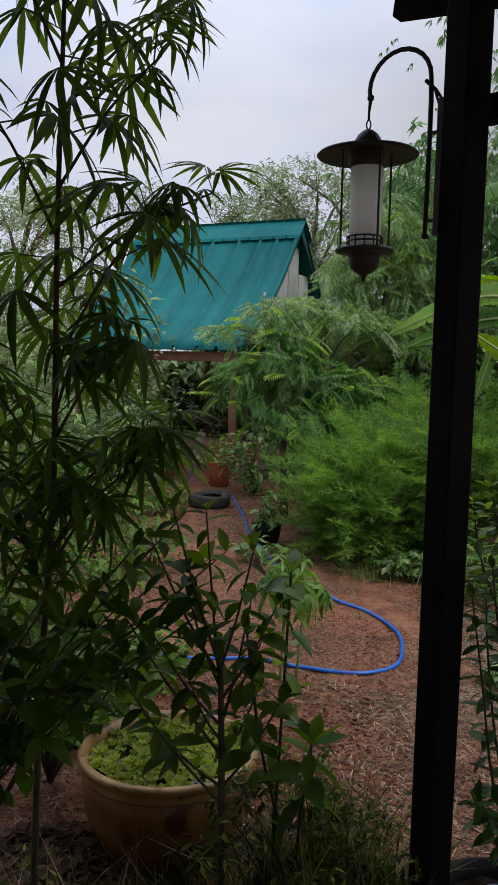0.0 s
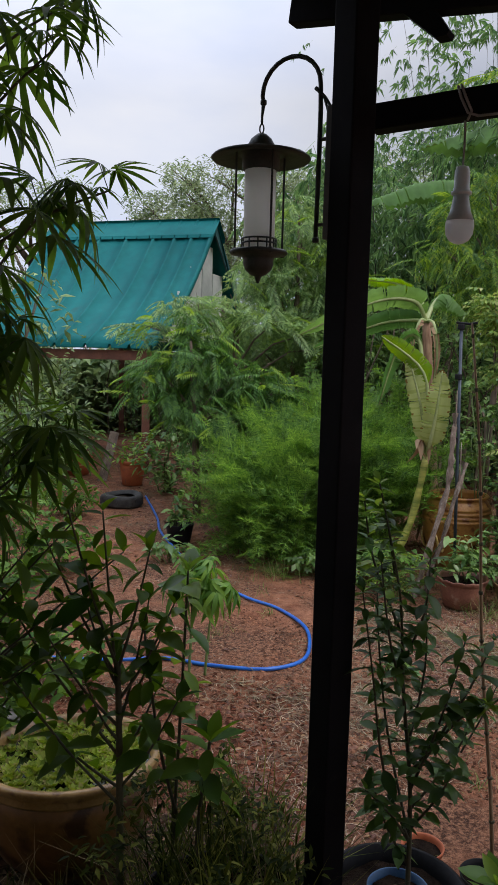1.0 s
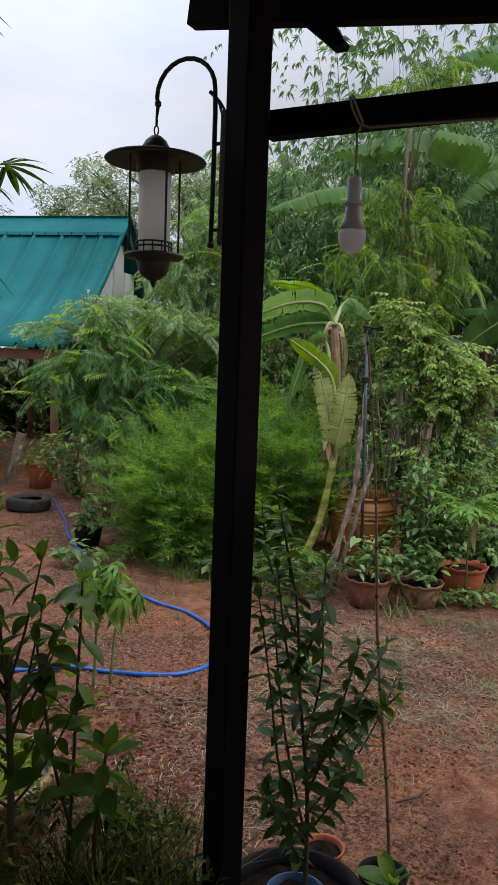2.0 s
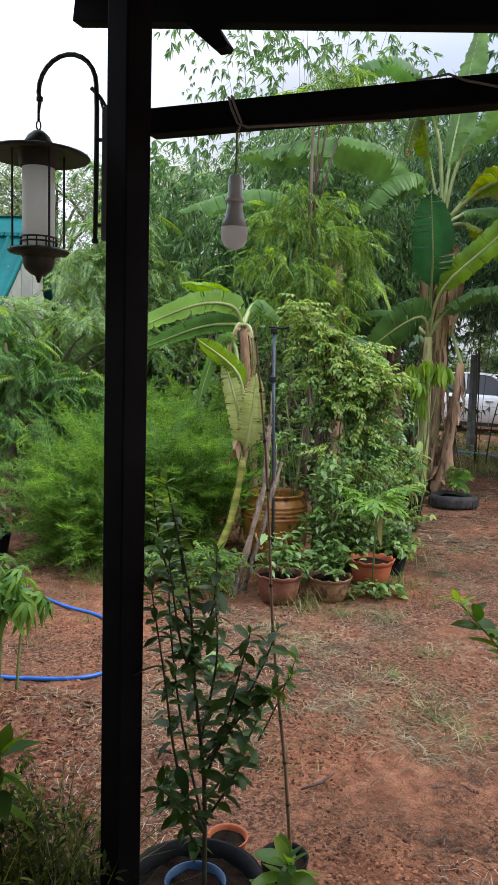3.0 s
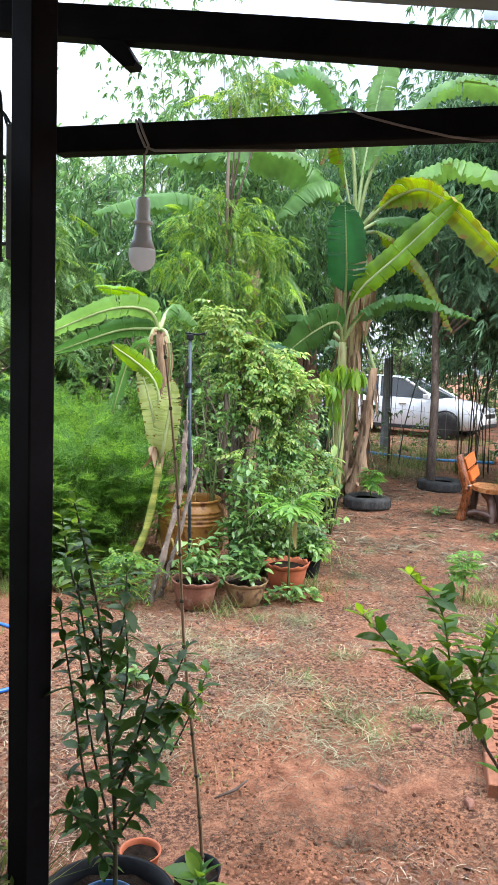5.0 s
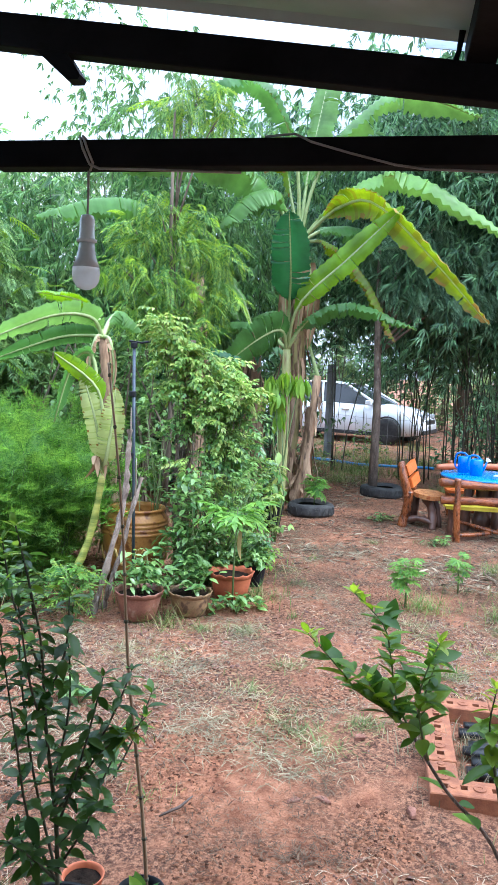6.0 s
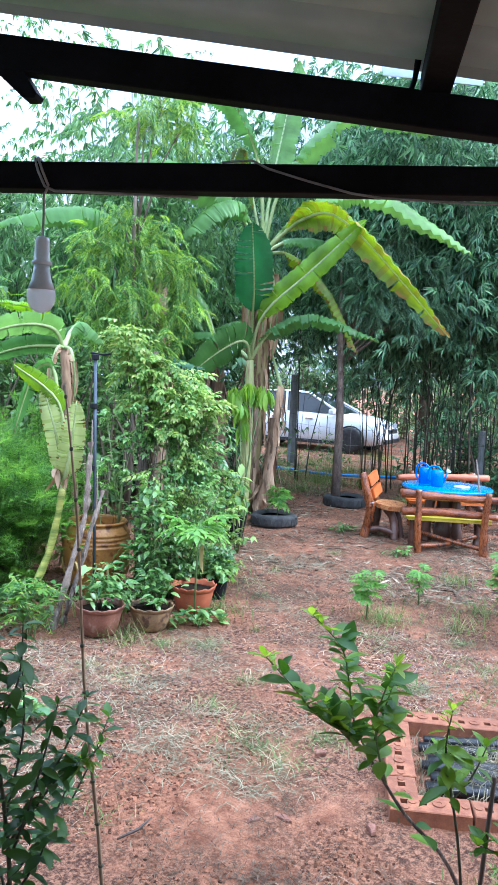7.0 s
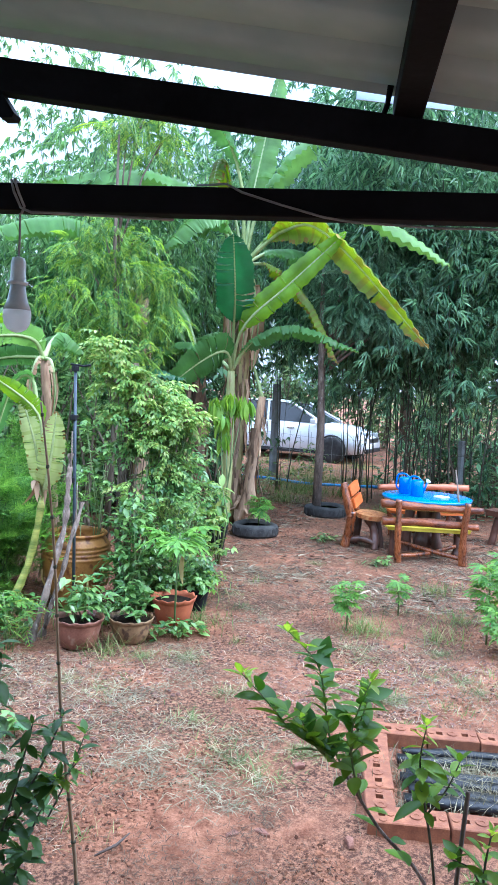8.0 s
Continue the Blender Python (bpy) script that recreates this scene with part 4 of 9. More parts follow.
M_SHEATH = surface("dry_banana_sheath", (0.15, 0.08, 0.045), (0.44, 0.29, 0.175), 9, 0.85, bump=0.7, vary=0.45, spots=(0.07, 0.04, 0.025), spot_at=0.56, stretch=(1, 1, 0.15))


def banana_stem(parent, a, b, r0, r1, bend=(0, 0, 0), dead=0, seed=0, material=None):
    rng = np.random.default_rng(seed)
    a, b = Vector(a), Vector(b)
    mid = (a + b) / 2 + Vector(bend)
    ways = [bezier3([a, mid, b], k / 8) for k in range(9)]
    bm = bmesh.new()
    tube(bm, ways, [r0 + (r1 - r0) * k / 8 + 0.006 * (k % 2) for k in range(9)], 12)
    part("stem", bm, material or M_PSEUDO, parent, smooth=True)
    for i in range(dead):
        t = rng.uniform(0.15, 1.0)
        c = bezier3([a, mid, b], t)
        ang = rng.uniform(0, 6.28)
        rr = (r0 + (r1 - r0) * t) * 1.03
        o = Vector((math.cos(ang), math.sin(ang), 0))
        ln = rng.uniform(0.25, 0.8) * min(1.0, c.z + 0.2)
        lift = rng.random() ** 2
        side = o.cross(Vector((0, 0, 1))) * rng.uniform(0.012, 0.055)
        V, T = [], []
        for k in range(6):
            u = k / 5
            p = c + o * (rr + (0.05 + 0.14 * lift) * u * rng.uniform(0.4, 1.2)) - Vector((0, 0, ln * u)) + side * 0.6 * math.sin(u * 4 + i)
            wv = side * (1 - 0.6 * u)
            V += [tuple(p - wv), tuple(p + o * 0.012), tuple(p + wv)]
        for k in range(5):
            q = 3 * k
            T += [(q, q + 1, q + 4), (q, q + 4, q + 3), (q + 1, q + 2, q + 5), (q + 1, q + 5, q + 4)]
        link_mesh("dry_sheath", fast_mesh("dry_sheath", np.array(V), np.array(T), M_SHEATH), None, parent)


def from_view(az):
    """Right, and towards the porch, for things seen on that bearing."""
    return Vector((math.cos(radians(az)), -math.sin(radians(az)), 0)), Vector((-math.sin(radians(az)), -math.cos(radians(az)), 0))


def spread(az, rows, r=(0.11, 0.10, 0.09)):
    """Clumps for things seen on that bearing, from rows of (right, up, towards)."""
    right, to = from_view(az)
    return [(*(right * a + to * c)[:2], b, *r) for a, b, c in rows]


def leaves_of(plant, crown, az, rows, seed):
    """rows: width, roll (None: broad side on; "edge": standing on edge), stalk, hang, material and points as (right, up, towards)."""
    r, t = from_view(az)
    for i, (width, roll, stalk, hang, material, *pts) in enumerate(rows):
        way = [crown] + [crown + r * a + Vector((0, 0, b)) + t * c for a, b, c in pts]
        face = r if roll is None else Vector((0, 0, 1)) + t * 0.6 if roll == "edge" else None
        banana_leaf(plant, way, width, seed + i, material, stalk, roll=roll if face is None else 0.0, hang=hang, face=face, scorch=1.0 if material is L_BANANA_OLD else 0.2 if material is L_BANANA_PALE else 0.0)


# the tall banana with its sucker
tall = thing("banana_plant", "tall banana plant with wide arching leaves and dry brown sheaths", "banana plant")
foot = polar(34.3, 9.75)
crown = polar(34.6, 9.7, 3.3)
banana_stem(tall, foot, crown, 0.115, 0.075, (0.12, 0.05, 0), 70, 301, M_PSEUDO)
leaves_of(tall, crown, 34.5, (
    (0.50, 0.0, 0.16, 0.55, None, (0.50, 0.50, 0.3), (1.25, 0.72, 0.5), (2.45, 0.02, 0.6)),
    (0.44, -0.75, 0.2, 0.4, L_BANANA_OLD, (0.48, 0.36, 0.5), (0.98, 0.22, 0.9), (2.14, -1.0, 1.1)),
    (0.50, 0.0, 0.25, 0.55, None, (0.25, 0.95, 0.1), (1.05, 1.72, 0.2), (2.1, 1.5, 0.2)),
    (0.50, 0.0, 0.25, 0.55, None, (-0.10, 1.05, 0.2), (-0.5, 1.75, 0.4), (-1.05, 1.65, 0.6), (-1.2, 1.2, 0.7)),
    (0.45, 0.0, 0.3, 0.4, None, (0.06, 0.8, -0.2), (0.2, 1.7, -0.4), (0.35, 2.6, -0.6)),
    (0.52, 0.0, 0.16, 0.85, None, (-0.55, 0.72, 0.2), (-1.3, 0.9, 0.6), (-2.35, 0.66, 0.9)),
    (0.44, 0.0, 0.2, 0.9, None, (-0.3, 0.5, 0.3), (-0.65, 0.42, 0.5), (-1.0, -0.02, 0.6)),
    (0.28, 0.0, 0.2, 0.6, L_BANANA_OLD, (-0.2, 0.85, -0.1), (-0.35, 1.25, 0.1), (-0.45, 0.75, 0.3)),
    (0.45, 0.0, 0.2, 0.6, None, (0.4, 0.3, -0.6), (1.0, 0.3, -1.2), (1.6, -0.3, -1.5)),
    (0.34, 0.0, 0.2, 0.8, L_BANANA_OLD, (0.35, -0.02, 0.1), (0.85, -0.45, 0.1), (1.25, -1.2, 0.1)),
    (0.16, 0.0, 0.12, 0.9, L_DRY, (0.10, -0.10, 0.12), (0.17, -0.5, 0.16), (0.14, -0.95, 0.14)),
    (0.14, 0.0, 0.12, 0.9, L_DRY, (-0.08, -0.12, 0.14), (-0.14, -0.55, 0.18), (-0.10, -1.1, 0.16)),
    (0.18, 0.0, 0.12, 0.9, L_DRY, (0.14, -0.2, 0.02), (0.22, -0.7, 0.04), (0.18, -1.3, 0.04)),
    (0.14, 0.0, 0.12, 0.9, L_DRY, (0.02, -0.12, 0.16), (0.05, -0.7, 0.2), (0.02, -1.25, 0.17)),
    (0.15, 0.0, 0.12, 0.9, L_DRY, (-0.12, -0.3, 0.02), (-0.17, -0.8, 0.04), (-0.15, -1.5, 0.03)),
), 310)
sucker = thing("banana_plant", "young banana sucker with a pale stem and broad upright leaves", "banana plant")
foot = polar(34.0, 9.25)
crown = polar(34.1, 9.2, 1.95)
banana_stem(sucker, foot, crown, 0.075, 0.045, (0.02, 0.0, 0), 4, 302, M_PALESTEM)
leaves_of(sucker, crown, 33.7, (
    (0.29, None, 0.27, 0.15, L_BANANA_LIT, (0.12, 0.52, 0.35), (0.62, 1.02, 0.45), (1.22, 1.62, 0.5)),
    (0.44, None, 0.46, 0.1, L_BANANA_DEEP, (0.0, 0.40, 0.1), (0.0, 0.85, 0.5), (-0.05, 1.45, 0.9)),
    (0.48, "edge", 0.22, 0.15, None, (-0.08, 0.22, 0.2), (-0.34, 0.10, 0.35), (-0.76, -0.26, 0.45)),
    (0.40, 0.0, 0.16, 0.55, None, (0.25, 0.38, 0.1), (0.75, 0.55, 0.15), (1.5, 0.28, 0.2)),
    (0.36, 0.0, 0.2, 0.5, None, (-0.3, 0.25, -0.3), (-0.7, 0.3, -0.5), (-1.1, 0.0, -0.7)),
), 330)
for i, (az, d, h, r, lean) in enumerate(((32.0, 9.9, 2.2, 0.12, -0.1), (35.2, 9.6, 1.65, 0.06, 0.22), (31.0, 10.4, 2.0, 0.11, 0.0))):
    old = thing("banana_plant", "old banana stem wrapped in dry brown sheaths", "banana plant", group="old banana stems")
    f = polar(az, d)
    rr = from_view(az)[0]
    banana_stem(old, f, f + rr * lean + Vector((0, 0, h)), r, r * 0.75, (0.03, 0, 0), 24, 340 + i, M_SHEATH)
    c = f + rr * lean + Vector((0, 0, h))
    leaves_of(old, c, az, (
        (0.4, 0.0, 0.2, 0.7, None, (-0.2, 0.5, -0.3), (-0.6, 0.8, -0.5), (-1.2, 0.5, -0.7)),
    ), 350 + 10 * i)

# young bananas beside the big jar
small = thing("banana_plant", "young banana plant with long arching pale green leaves", "banana plant")
foot, crown = polar(21.6, 6.6), polar(20.5, 6.5, 1.90)
banana_stem(small, foot, crown, 0.048, 0.03, (0.03, 0, 0), 8, 303, M_SHEATH)
leaves_of(small, crown, 20.5, (
    (0.21, "edge", 0.10, 0.2, None, (-0.1, 0.16, 0.1), (-0.42, 0.14, 0.25), (-1.0, -0.14, 0.4)),
    (0.19, "edge", 0.12, 0.2, None, (-0.1, 0.02, -0.1), (-0.40, -0.02, -0.15), (-0.95, -0.24, -0.2)),
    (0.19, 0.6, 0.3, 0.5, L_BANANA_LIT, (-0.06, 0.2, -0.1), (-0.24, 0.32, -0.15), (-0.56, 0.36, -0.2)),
    (0.22, 0.0, 0.2, 0.8, None, (0.06, 0.16, -0.1), (0.16, 0.22, -0.15), (0.34, 0.06, -0.2)),
    (0.06, 0.0, 0.12, 0.9, L_DRY, (0.06, -0.02, 0.1), (0.10, -0.25, 0.12), (0.08, -0.5, 0.1)),
    (0.06, 0.0, 0.12, 0.9, L_DRY, (-0.05, 0.0, 0.1), (-0.10, -0.2, 0.12), (-0.08, -0.42, 0.1)),
), 360)
young = thing("banana_plant", "young banana plant leaning out on a ringed yellow-green stem", "banana plant")
foot, crown = polar(18.0, 5.4), polar(20.9, 5.45, 0.92)
banana_stem(young, foot, crown, 0.026, 0.020, (0.05, 0.0, -0.04), 0, 304, M_RINGED)
leaves_of(young, crown, 21.0, (
    (0.13, None, 0.55, 0.1, L_BANANA_LIT, (-0.01, 0.3, 0.1), (-0.06, 0.60, 0.15), (-0.34, 0.82, 0.2)),
    (0.15, 0.6, 0.45, 0.3, None, (-0.05, 0.5, 0.0), (-0.1, 0.82, 0.0), (-0.23, 0.76, 0.0), (-0.35, 0.34, 0.0)),
    (0.155, None, 0.2, 0.12, L_BANANA_PALE, (-0.02, 0.14, 0.05), (-0.07, 0.40, 0.12), (-0.16, 0.70, 0.16)),
    (0.18, None, 0.2, 0.12, L_BANANA_PALE, (0.02, 0.12, 0.1), (0.05, 0.34, 0.16), (0.07, 0.60, 0.2)),
), 370)
for k in range(8):
    a = k * 2.3
    V, T = blade(0.07 + 0.008 * k, 0.04, 5, 0.7 + 0.1 * k, 0.6, 0.5)
    ob = link_mesh("dry_leaf", fast_mesh("dry_leaf", V, T, L_DRY), None, young)
    ob.matrix_local = pose(crown.x - 0.05 + 0.02 * math.cos(a), crown.y - 0.04 + 0.02 * math.sin(a), crown.z + 0.11, 10 - 11 * k, 20 * math.sin(a), math.degrees(a))
# another banana half hidden behind the neem tree
back = thing("banana_plant", "banana plant half hidden behind the neem tree", "banana plant")
foot, crown = polar(27.4, 8.8), polar(27.2, 8.7, 2.75)
banana_stem(back, foot, crown, 0.11, 0.07, (0.05, 0, 0), 8, 305, M_SHEATH)
leaves_of(back, crown, 27, (
    (0.36, 0.0, 0.2, 0.85, None, (-0.5, 0.62, 0.1), (-1.05, 0.68, 0.3), (-1.72, 0.42, 0.5)),
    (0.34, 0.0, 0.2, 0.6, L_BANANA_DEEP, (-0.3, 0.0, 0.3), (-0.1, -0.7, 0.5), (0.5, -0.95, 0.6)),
), 380)

# ---- porch fittings ----


def on_porch(ob, s, o, z):
    ob.matrix_world = Matrix.Translation(porch(s, o, z)) @ PORCH_TURN
    return ob


M_LAMPMETAL = surface("grey_green_lamp_metal", (0.022, 0.030, 0.027), (0.052, 0.064, 0.057), 20, 0.5, 0.3, 0.15, spots=(0.055, 0.05, 0.045), spot_at=0.66)
M_TUBE = milky("milky_plastic_tube", (0.86, 0.88, 0.70), 0.7)
M_SOCKET = surface("white_plastic_socket", (0.45, 0.54, 0.56), (0.55, 0.64, 0.66), 20, 0.45, bump=0.04)
M_BULBGLASS = milky("frosted_bulb", (0.86, 0.96, 0.99), 0.75, 0.25)
M_CABLE = surface("grey_cable", (0.16, 0.16, 0.15), (0.28, 0.27, 0.26), 30, 0.6, bump=0.05)
M_GREYBOX = surface("grey_steel_plate", (0.05, 0.052, 0.055), (0.09, 0.09, 0.095), 12, 0.55, 0.2, 0.1)


def ring(bm, r, tube_r, z, seg=24, m=None):
    pts = [Vector((r * math.cos(2 * math.pi * i / seg), r * math.sin(2 * math.pi * i / seg), z)) for i in range(seg + 1)]
    tube(bm, [m @ p for p in pts] if m else pts, tube_r, 6)


def make_lantern():
    lan = on_porch(thing("hanging_lantern", "grey metal lantern feeder with a milky tube hanging from a hook", "lantern"), -0.235, -0.1, 0.014)
    bm = bmesh.new()
    lathe(bm, [(0.004, 2.087), (0.012, 2.084), (0.024, 2.074), (0.032, 2.060), (0.034, 2.050)], 24)
    part("cap", bm, M_LAMPMETAL, lan, smooth=True)
    bm = bmesh.new()
    lathe(bm, [(0.034, 2.052), (0.06, 2.048), (0.112, 2.034), (0.117, 2.029), (0.114, 2.026), (0.06, 2.038), (0.045, 2.038), (0.044, 2.008), (0.040, 2.002)], 40)
    part("brim", bm, M_LAMPMETAL, lan, smooth=True)
    bm = bmesh.new()
    lathe(bm, [(0.036, 1.822), (0.037, 1.83), (0.037, 2.012), (0.034, 2.014)], 28)
    part("tube", bm, M_TUBE, lan, "milky translucent plastic tube", smooth=True)
    for k in range(4):
        a = radians(-32 + 90 * k)
        bm = bmesh.new()
        tube(bm, [(0.062 * math.cos(a), 0.062 * math.sin(a), 1.812), (0.062 * math.cos(a), 0.062 * math.sin(a), 2.042)], 0.0026, 6)
        part("rod", bm, M_LAMPMETAL, lan)
    for z in (1.822, 1.836, 1.846):
        bm = bmesh.new()
        ring(bm, 0.041, 0.0022, z)
        part("feeding_ring", bm, M_LAMPMETAL, lan)
    for k in range(12):
        a = k * math.pi / 6
        bm = bmesh.new()
        tube(bm, [(0.041 * math.cos(a), 0.041 * math.sin(a), 1.82), (0.041 * math.cos(a), 0.041 * math.sin(a), 1.847)], 0.0018, 4)
        part("bar", bm, M_LAMPMETAL, lan)
    bm = bmesh.new()
    lathe(bm, [(0.040, 1.822), (0.066, 1.820), (0.070, 1.815), (0.066, 1.810), (0.040, 1.806), (0.036, 1.798), (0.036, 1.788), (0.031, 1.774), (0.018, 1.763), (0.008, 1.759), (0.006, 1.752), (0.003, 1.744)], 32)
    part("tray", bm, M_LAMPMETAL, lan, smooth=True)
    for k in range(4):
        a = radians(-32 + 90 * k)
        bm = bmesh.new()
        lathe(bm, [(0.004, 1.808), (0.006, 1.812), (0.006, 1.820), (0.003, 1.823)], 10, Matrix.Translation((0.062 * math.cos(a), 0.062 * math.sin(a), 0)))
        part("nut", bm, M_LAMPMETAL, lan, smooth=True)
    bm = bmesh.new()
    ring(bm, 0.006, 0.0018, 0, 14, pose(0, 0, 2.097, 90, 0, 25) @ Matrix.Diagonal((0.8, 1.7, 1, 1)))
    part("eyelet", bm, M_LAMPMETAL, lan)


def make_hook():
    hook = on_porch(thing("wall_bracket", "dark curved steel hook bracket fixed to the porch post", "bracket"), 0, -0.1, 0.014)
    x0, x1 = -0.235, -0.083
    pts = [(x0, 0, 2.106), (x0, 0, 2.125), (x0 + 0.003, 0, 2.15)]
    for k in range(13):
        a = math.pi - math.pi * k / 12
        pts.append(((x0 + x1) / 2 + 0.076 * math.cos(a), 0, 2.17 + 0.073 * math.sin(a)))
    pts += [(x1 + 0.002, 0, 2.12), (x1 + 0.002, 0, 2.0), (x1, 0, 1.83)]
    bm = bmesh.new()
    tube(bm, pts, [0.003, 0.003, 0.0048] + [0.0052] * 13 + [0.0055, 0.0055, 0.005], 8)
    part("arm", bm, M_LAMPMETAL, hook, smooth=True)
    for z in (2.155, 1.835):
        bm = bmesh.new()
        lathe(bm, [(0.005, -0.006), (0.0075, -0.004), (0.0075, 0.004), (0.005, 0.006)], 12, Matrix.Translation((x0 + 0.003 if z > 2 else x1, 0, z)))
        part("knob", bm, M_LAMPMETAL, hook, smooth=True)
    for z in (2.053, 1.868):
        bm = bmesh.new()
        tube(bm, [(x1, 0, z), (-0.055, 0, z)], 0.004, 6)
        part("stay", bm, M_LAMPMETAL, hook)
    bm = bmesh.new()
    tube(bm, [(x1 - 0.012, 0, 2.165), (x1 + 0.012, 0, 2.142), (-0.052, 0, 2.115)], [0.005, 0.004, 0.003], 6)
    part("prong", bm, M_LAMPMETAL, hook)
    bm = bmesh.new()
    tube(bm, [(x1 + 0.01, 0, 2.142), (-0.062, 0, 2.11)], 0.003, 6)
    part("prong", bm, M_LAMPMETAL, hook)
    bm = bmesh.new()
    box(bm, (-0.057, -0.02, 1.832), (-0.036, 0.02, 2.118), bevel=0.004)
    part("plate", bm, M_GREYBOX, hook, "narrow grey plate")


def make_bulb():
    b = on_porch(thing("light_bulb", "unlit frosted bulb in a white socket hanging on a cord", "light bulb"), 0.213, 0.0, 0)
    bm = bmesh.new()
    lathe(bm, [(0.004, 2.0), (0.013, 1.997), (0.016, 1.988), (0.0165, 1.955), (0.0175, 1.953), (0.0175, 1.948), (0.022, 1.946), (0.022, 1.941), (0.017, 1.939)], 24)
    part("socket", bm, M_SOCKET, b, smooth=True)
    bm = bmesh.new()
    lathe(bm, [(0.0165, 1.939), (0.018, 1.925), (0.022, 1.905), (0.0295, 1.885)], 24)
    part("housing", bm, M_GREYSOCKET, b, smooth=True)
    bm = bmesh.new()
    lathe(bm, [(0.0295, 1.885), (0.0305, 1.872), (0.0285, 1.857), (0.021, 1.844), (0.010, 1.838), (0.001, 1.836)], 24)
    part("globe", bm, M_BULBGLASS, b, "frosted white globe", smooth=True)
    bm = bmesh.new()
    tube(bm, [(0, 0, 1.998), (0.001, 0, 2.04), (0.0, 0.0, 2.092)], 0.0026, 6)
    part("cord", bm, M_CABLE, b)


M_GREYSOCKET = surface("grey_bulb_housing", (0.42, 0.50, 0.52), (0.52, 0.60, 0.62), 20, 0.4, bump=0.03)
make_lantern()
make_hook()
make_bulb()
cable = on_porch(thing("electric_cable", "thin grey twin cable wound over and along the steel beam", "cable"), 0, 0, 0)
bm = bmesh.new()
tube(bm, [(0.2, 0.03, 2.12), (0.195, 0.02, 2.159), (0.2, -0.02, 2.158), (0.212, -0.031, 2.13), (0.228, -0.031, 2.098), (0.25, -0.03, 2.089), (0.3, -0.022, 2.090), (0.42, -0.01, 2.0895), (0.55, 0.01, 2.09)], 0.0028, 6)
part("loop", bm, M_CABLE, cable, smooth=True)
bm = bmesh.new()
tube(bm, [(0.205, 0.03, 2.12), (0.203, 0.02, 2.160), (0.207, -0.02, 2.160), (0.222, -0.032, 2.13), (0.236, -0.032, 2.1), (0.222, -0.012, 2.09)], 0.0028, 6)
part("loop", bm, M_CABLE, cable, smooth=True)
bm = bmesh.new()
tube(bm, [(0.6, 0.0, 2.160), (0.665, -0.02, 2.159), (0.70, -0.030, 2.14), (0.78, -0.030, 2.117), (0.87, -0.030, 2.094), (0.93, -0.02, 2.088), (1.1, -0.01, 2.083), (1.4, 0.0, 2.087), (2.2, 0.0, 2.086)], 0.0024, 6)
part("run", bm, M_CABLE, cable, smooth=True)

bm = bmesh.new()
V = [(-0.16, 2.555), (-0.03, 2.54), (0.066, 2.402), (0.06, 2.391), (0.03, 2.391)]
lo = [bm.verts.new((a, -0.022, b)) for a, b in V]
hi = [bm.verts.new((a, 0.022, b)) for a, b in V]
bm.faces.new(lo)
bm.faces.new(hi[::-1])
for i in range(5):
    bm.faces.new((lo[i], hi[i], hi[(i + 1) % 5], lo[(i + 1) % 5]))
tagged(on_porch(part("brace", bm, M_BLACKSTEEL), 0, 0.3, 0), "short slanting black steel brace under the rafter", "brace", kind="structure")
bm = bmesh.new()
lo = [bm.verts.new((a, 0.36, b)) for a, b in ((0.92, 2.474), (1.16, 2.448), (1.16, 2.53), (0.92, 2.55))]
hi = [bm.verts.new((v.co.x, 0.364, v.co.z)) for v in lo]
bm.faces.new(lo)
bm.faces.new(hi[::-1])
for i in range(4):
    bm.faces.new((lo[i], hi[i], hi[(i + 1) % 4], lo[(i + 1) % 4]))
tagged(on_porch(part("trim", bm, surface("pale_blue_sheet", (0.55, 0.60, 0.72), (0.65, 0.70, 0.80), 5, 0.5)), 0, 0, 0), "pale blue plastic sheet edge beyond the roof", "sheet", kind="structure")

# ---- pots and the planted corner ----
M_TERRA = surface("orange_terracotta", (0.30, 0.065, 0.022), (0.45, 0.125, 0.048), 8, 0.7, bump=0.25, spots=(0.26, 0.085, 0.05))
M_MAROON = surface("maroon_glazed_clay", (0.12, 0.042, 0.026), (0.26, 0.11, 0.072), 8, 0.45, bump=0.3, spots=(0.28, 0.17, 0.12), spot_at=0.6)
M_TANCLAY = surface("tan_glazed_clay", (0.15, 0.08, 0.04), (0.29, 0.18, 0.09), 8, 0.5, bump=0.2, spots=(0.08, 0.04, 0.025), spot_at=0.54)
M_BOWL = surface("ochre_glazed_bowl", (0.14, 0.062, 0.02), (0.27, 0.135, 0.045), 5, 0.35, bump=0.1, spots=(0.07, 0.03, 0.014), spot_at=0.52)
M_JAR = surface("red_brown_glazed_jar", (0.29, 0.115, 0.028), (0.49, 0.24, 0.062), 6, 0.35, bump=0.15, spots=(0.17, 0.055, 0.018), spot_at=0.56, gloss=0.35)
M_JARGOLD = surface("golden_glaze", (0.42, 0.26, 0.07), (0.56, 0.38, 0.13), 8, 0.3, bump=0.1)
M_BLACKPLASTIC = surface("black_plastic", (0.006, 0.006, 0.007), (0.016, 0.016, 0.018), 9, 0.5, bump=0.08, spots=(0.025, 0.022, 0.02), spot_at=0.68, gloss=0.12)
M_BLUEPLASTIC = surface("faded_blue_plastic", (0.02, 0.075, 0.18), (0.05, 0.14, 0.28), 9, 0.45, bump=0.08, spots=(0.16, 0.22, 0.28), spot_at=0.66)
M_POTSOIL = surface("dark_potting_soil", (0.007, 0.005, 0.004), (0.03, 0.02, 0.014), 20, 0.95, bump=0.9, gloss=0.03)
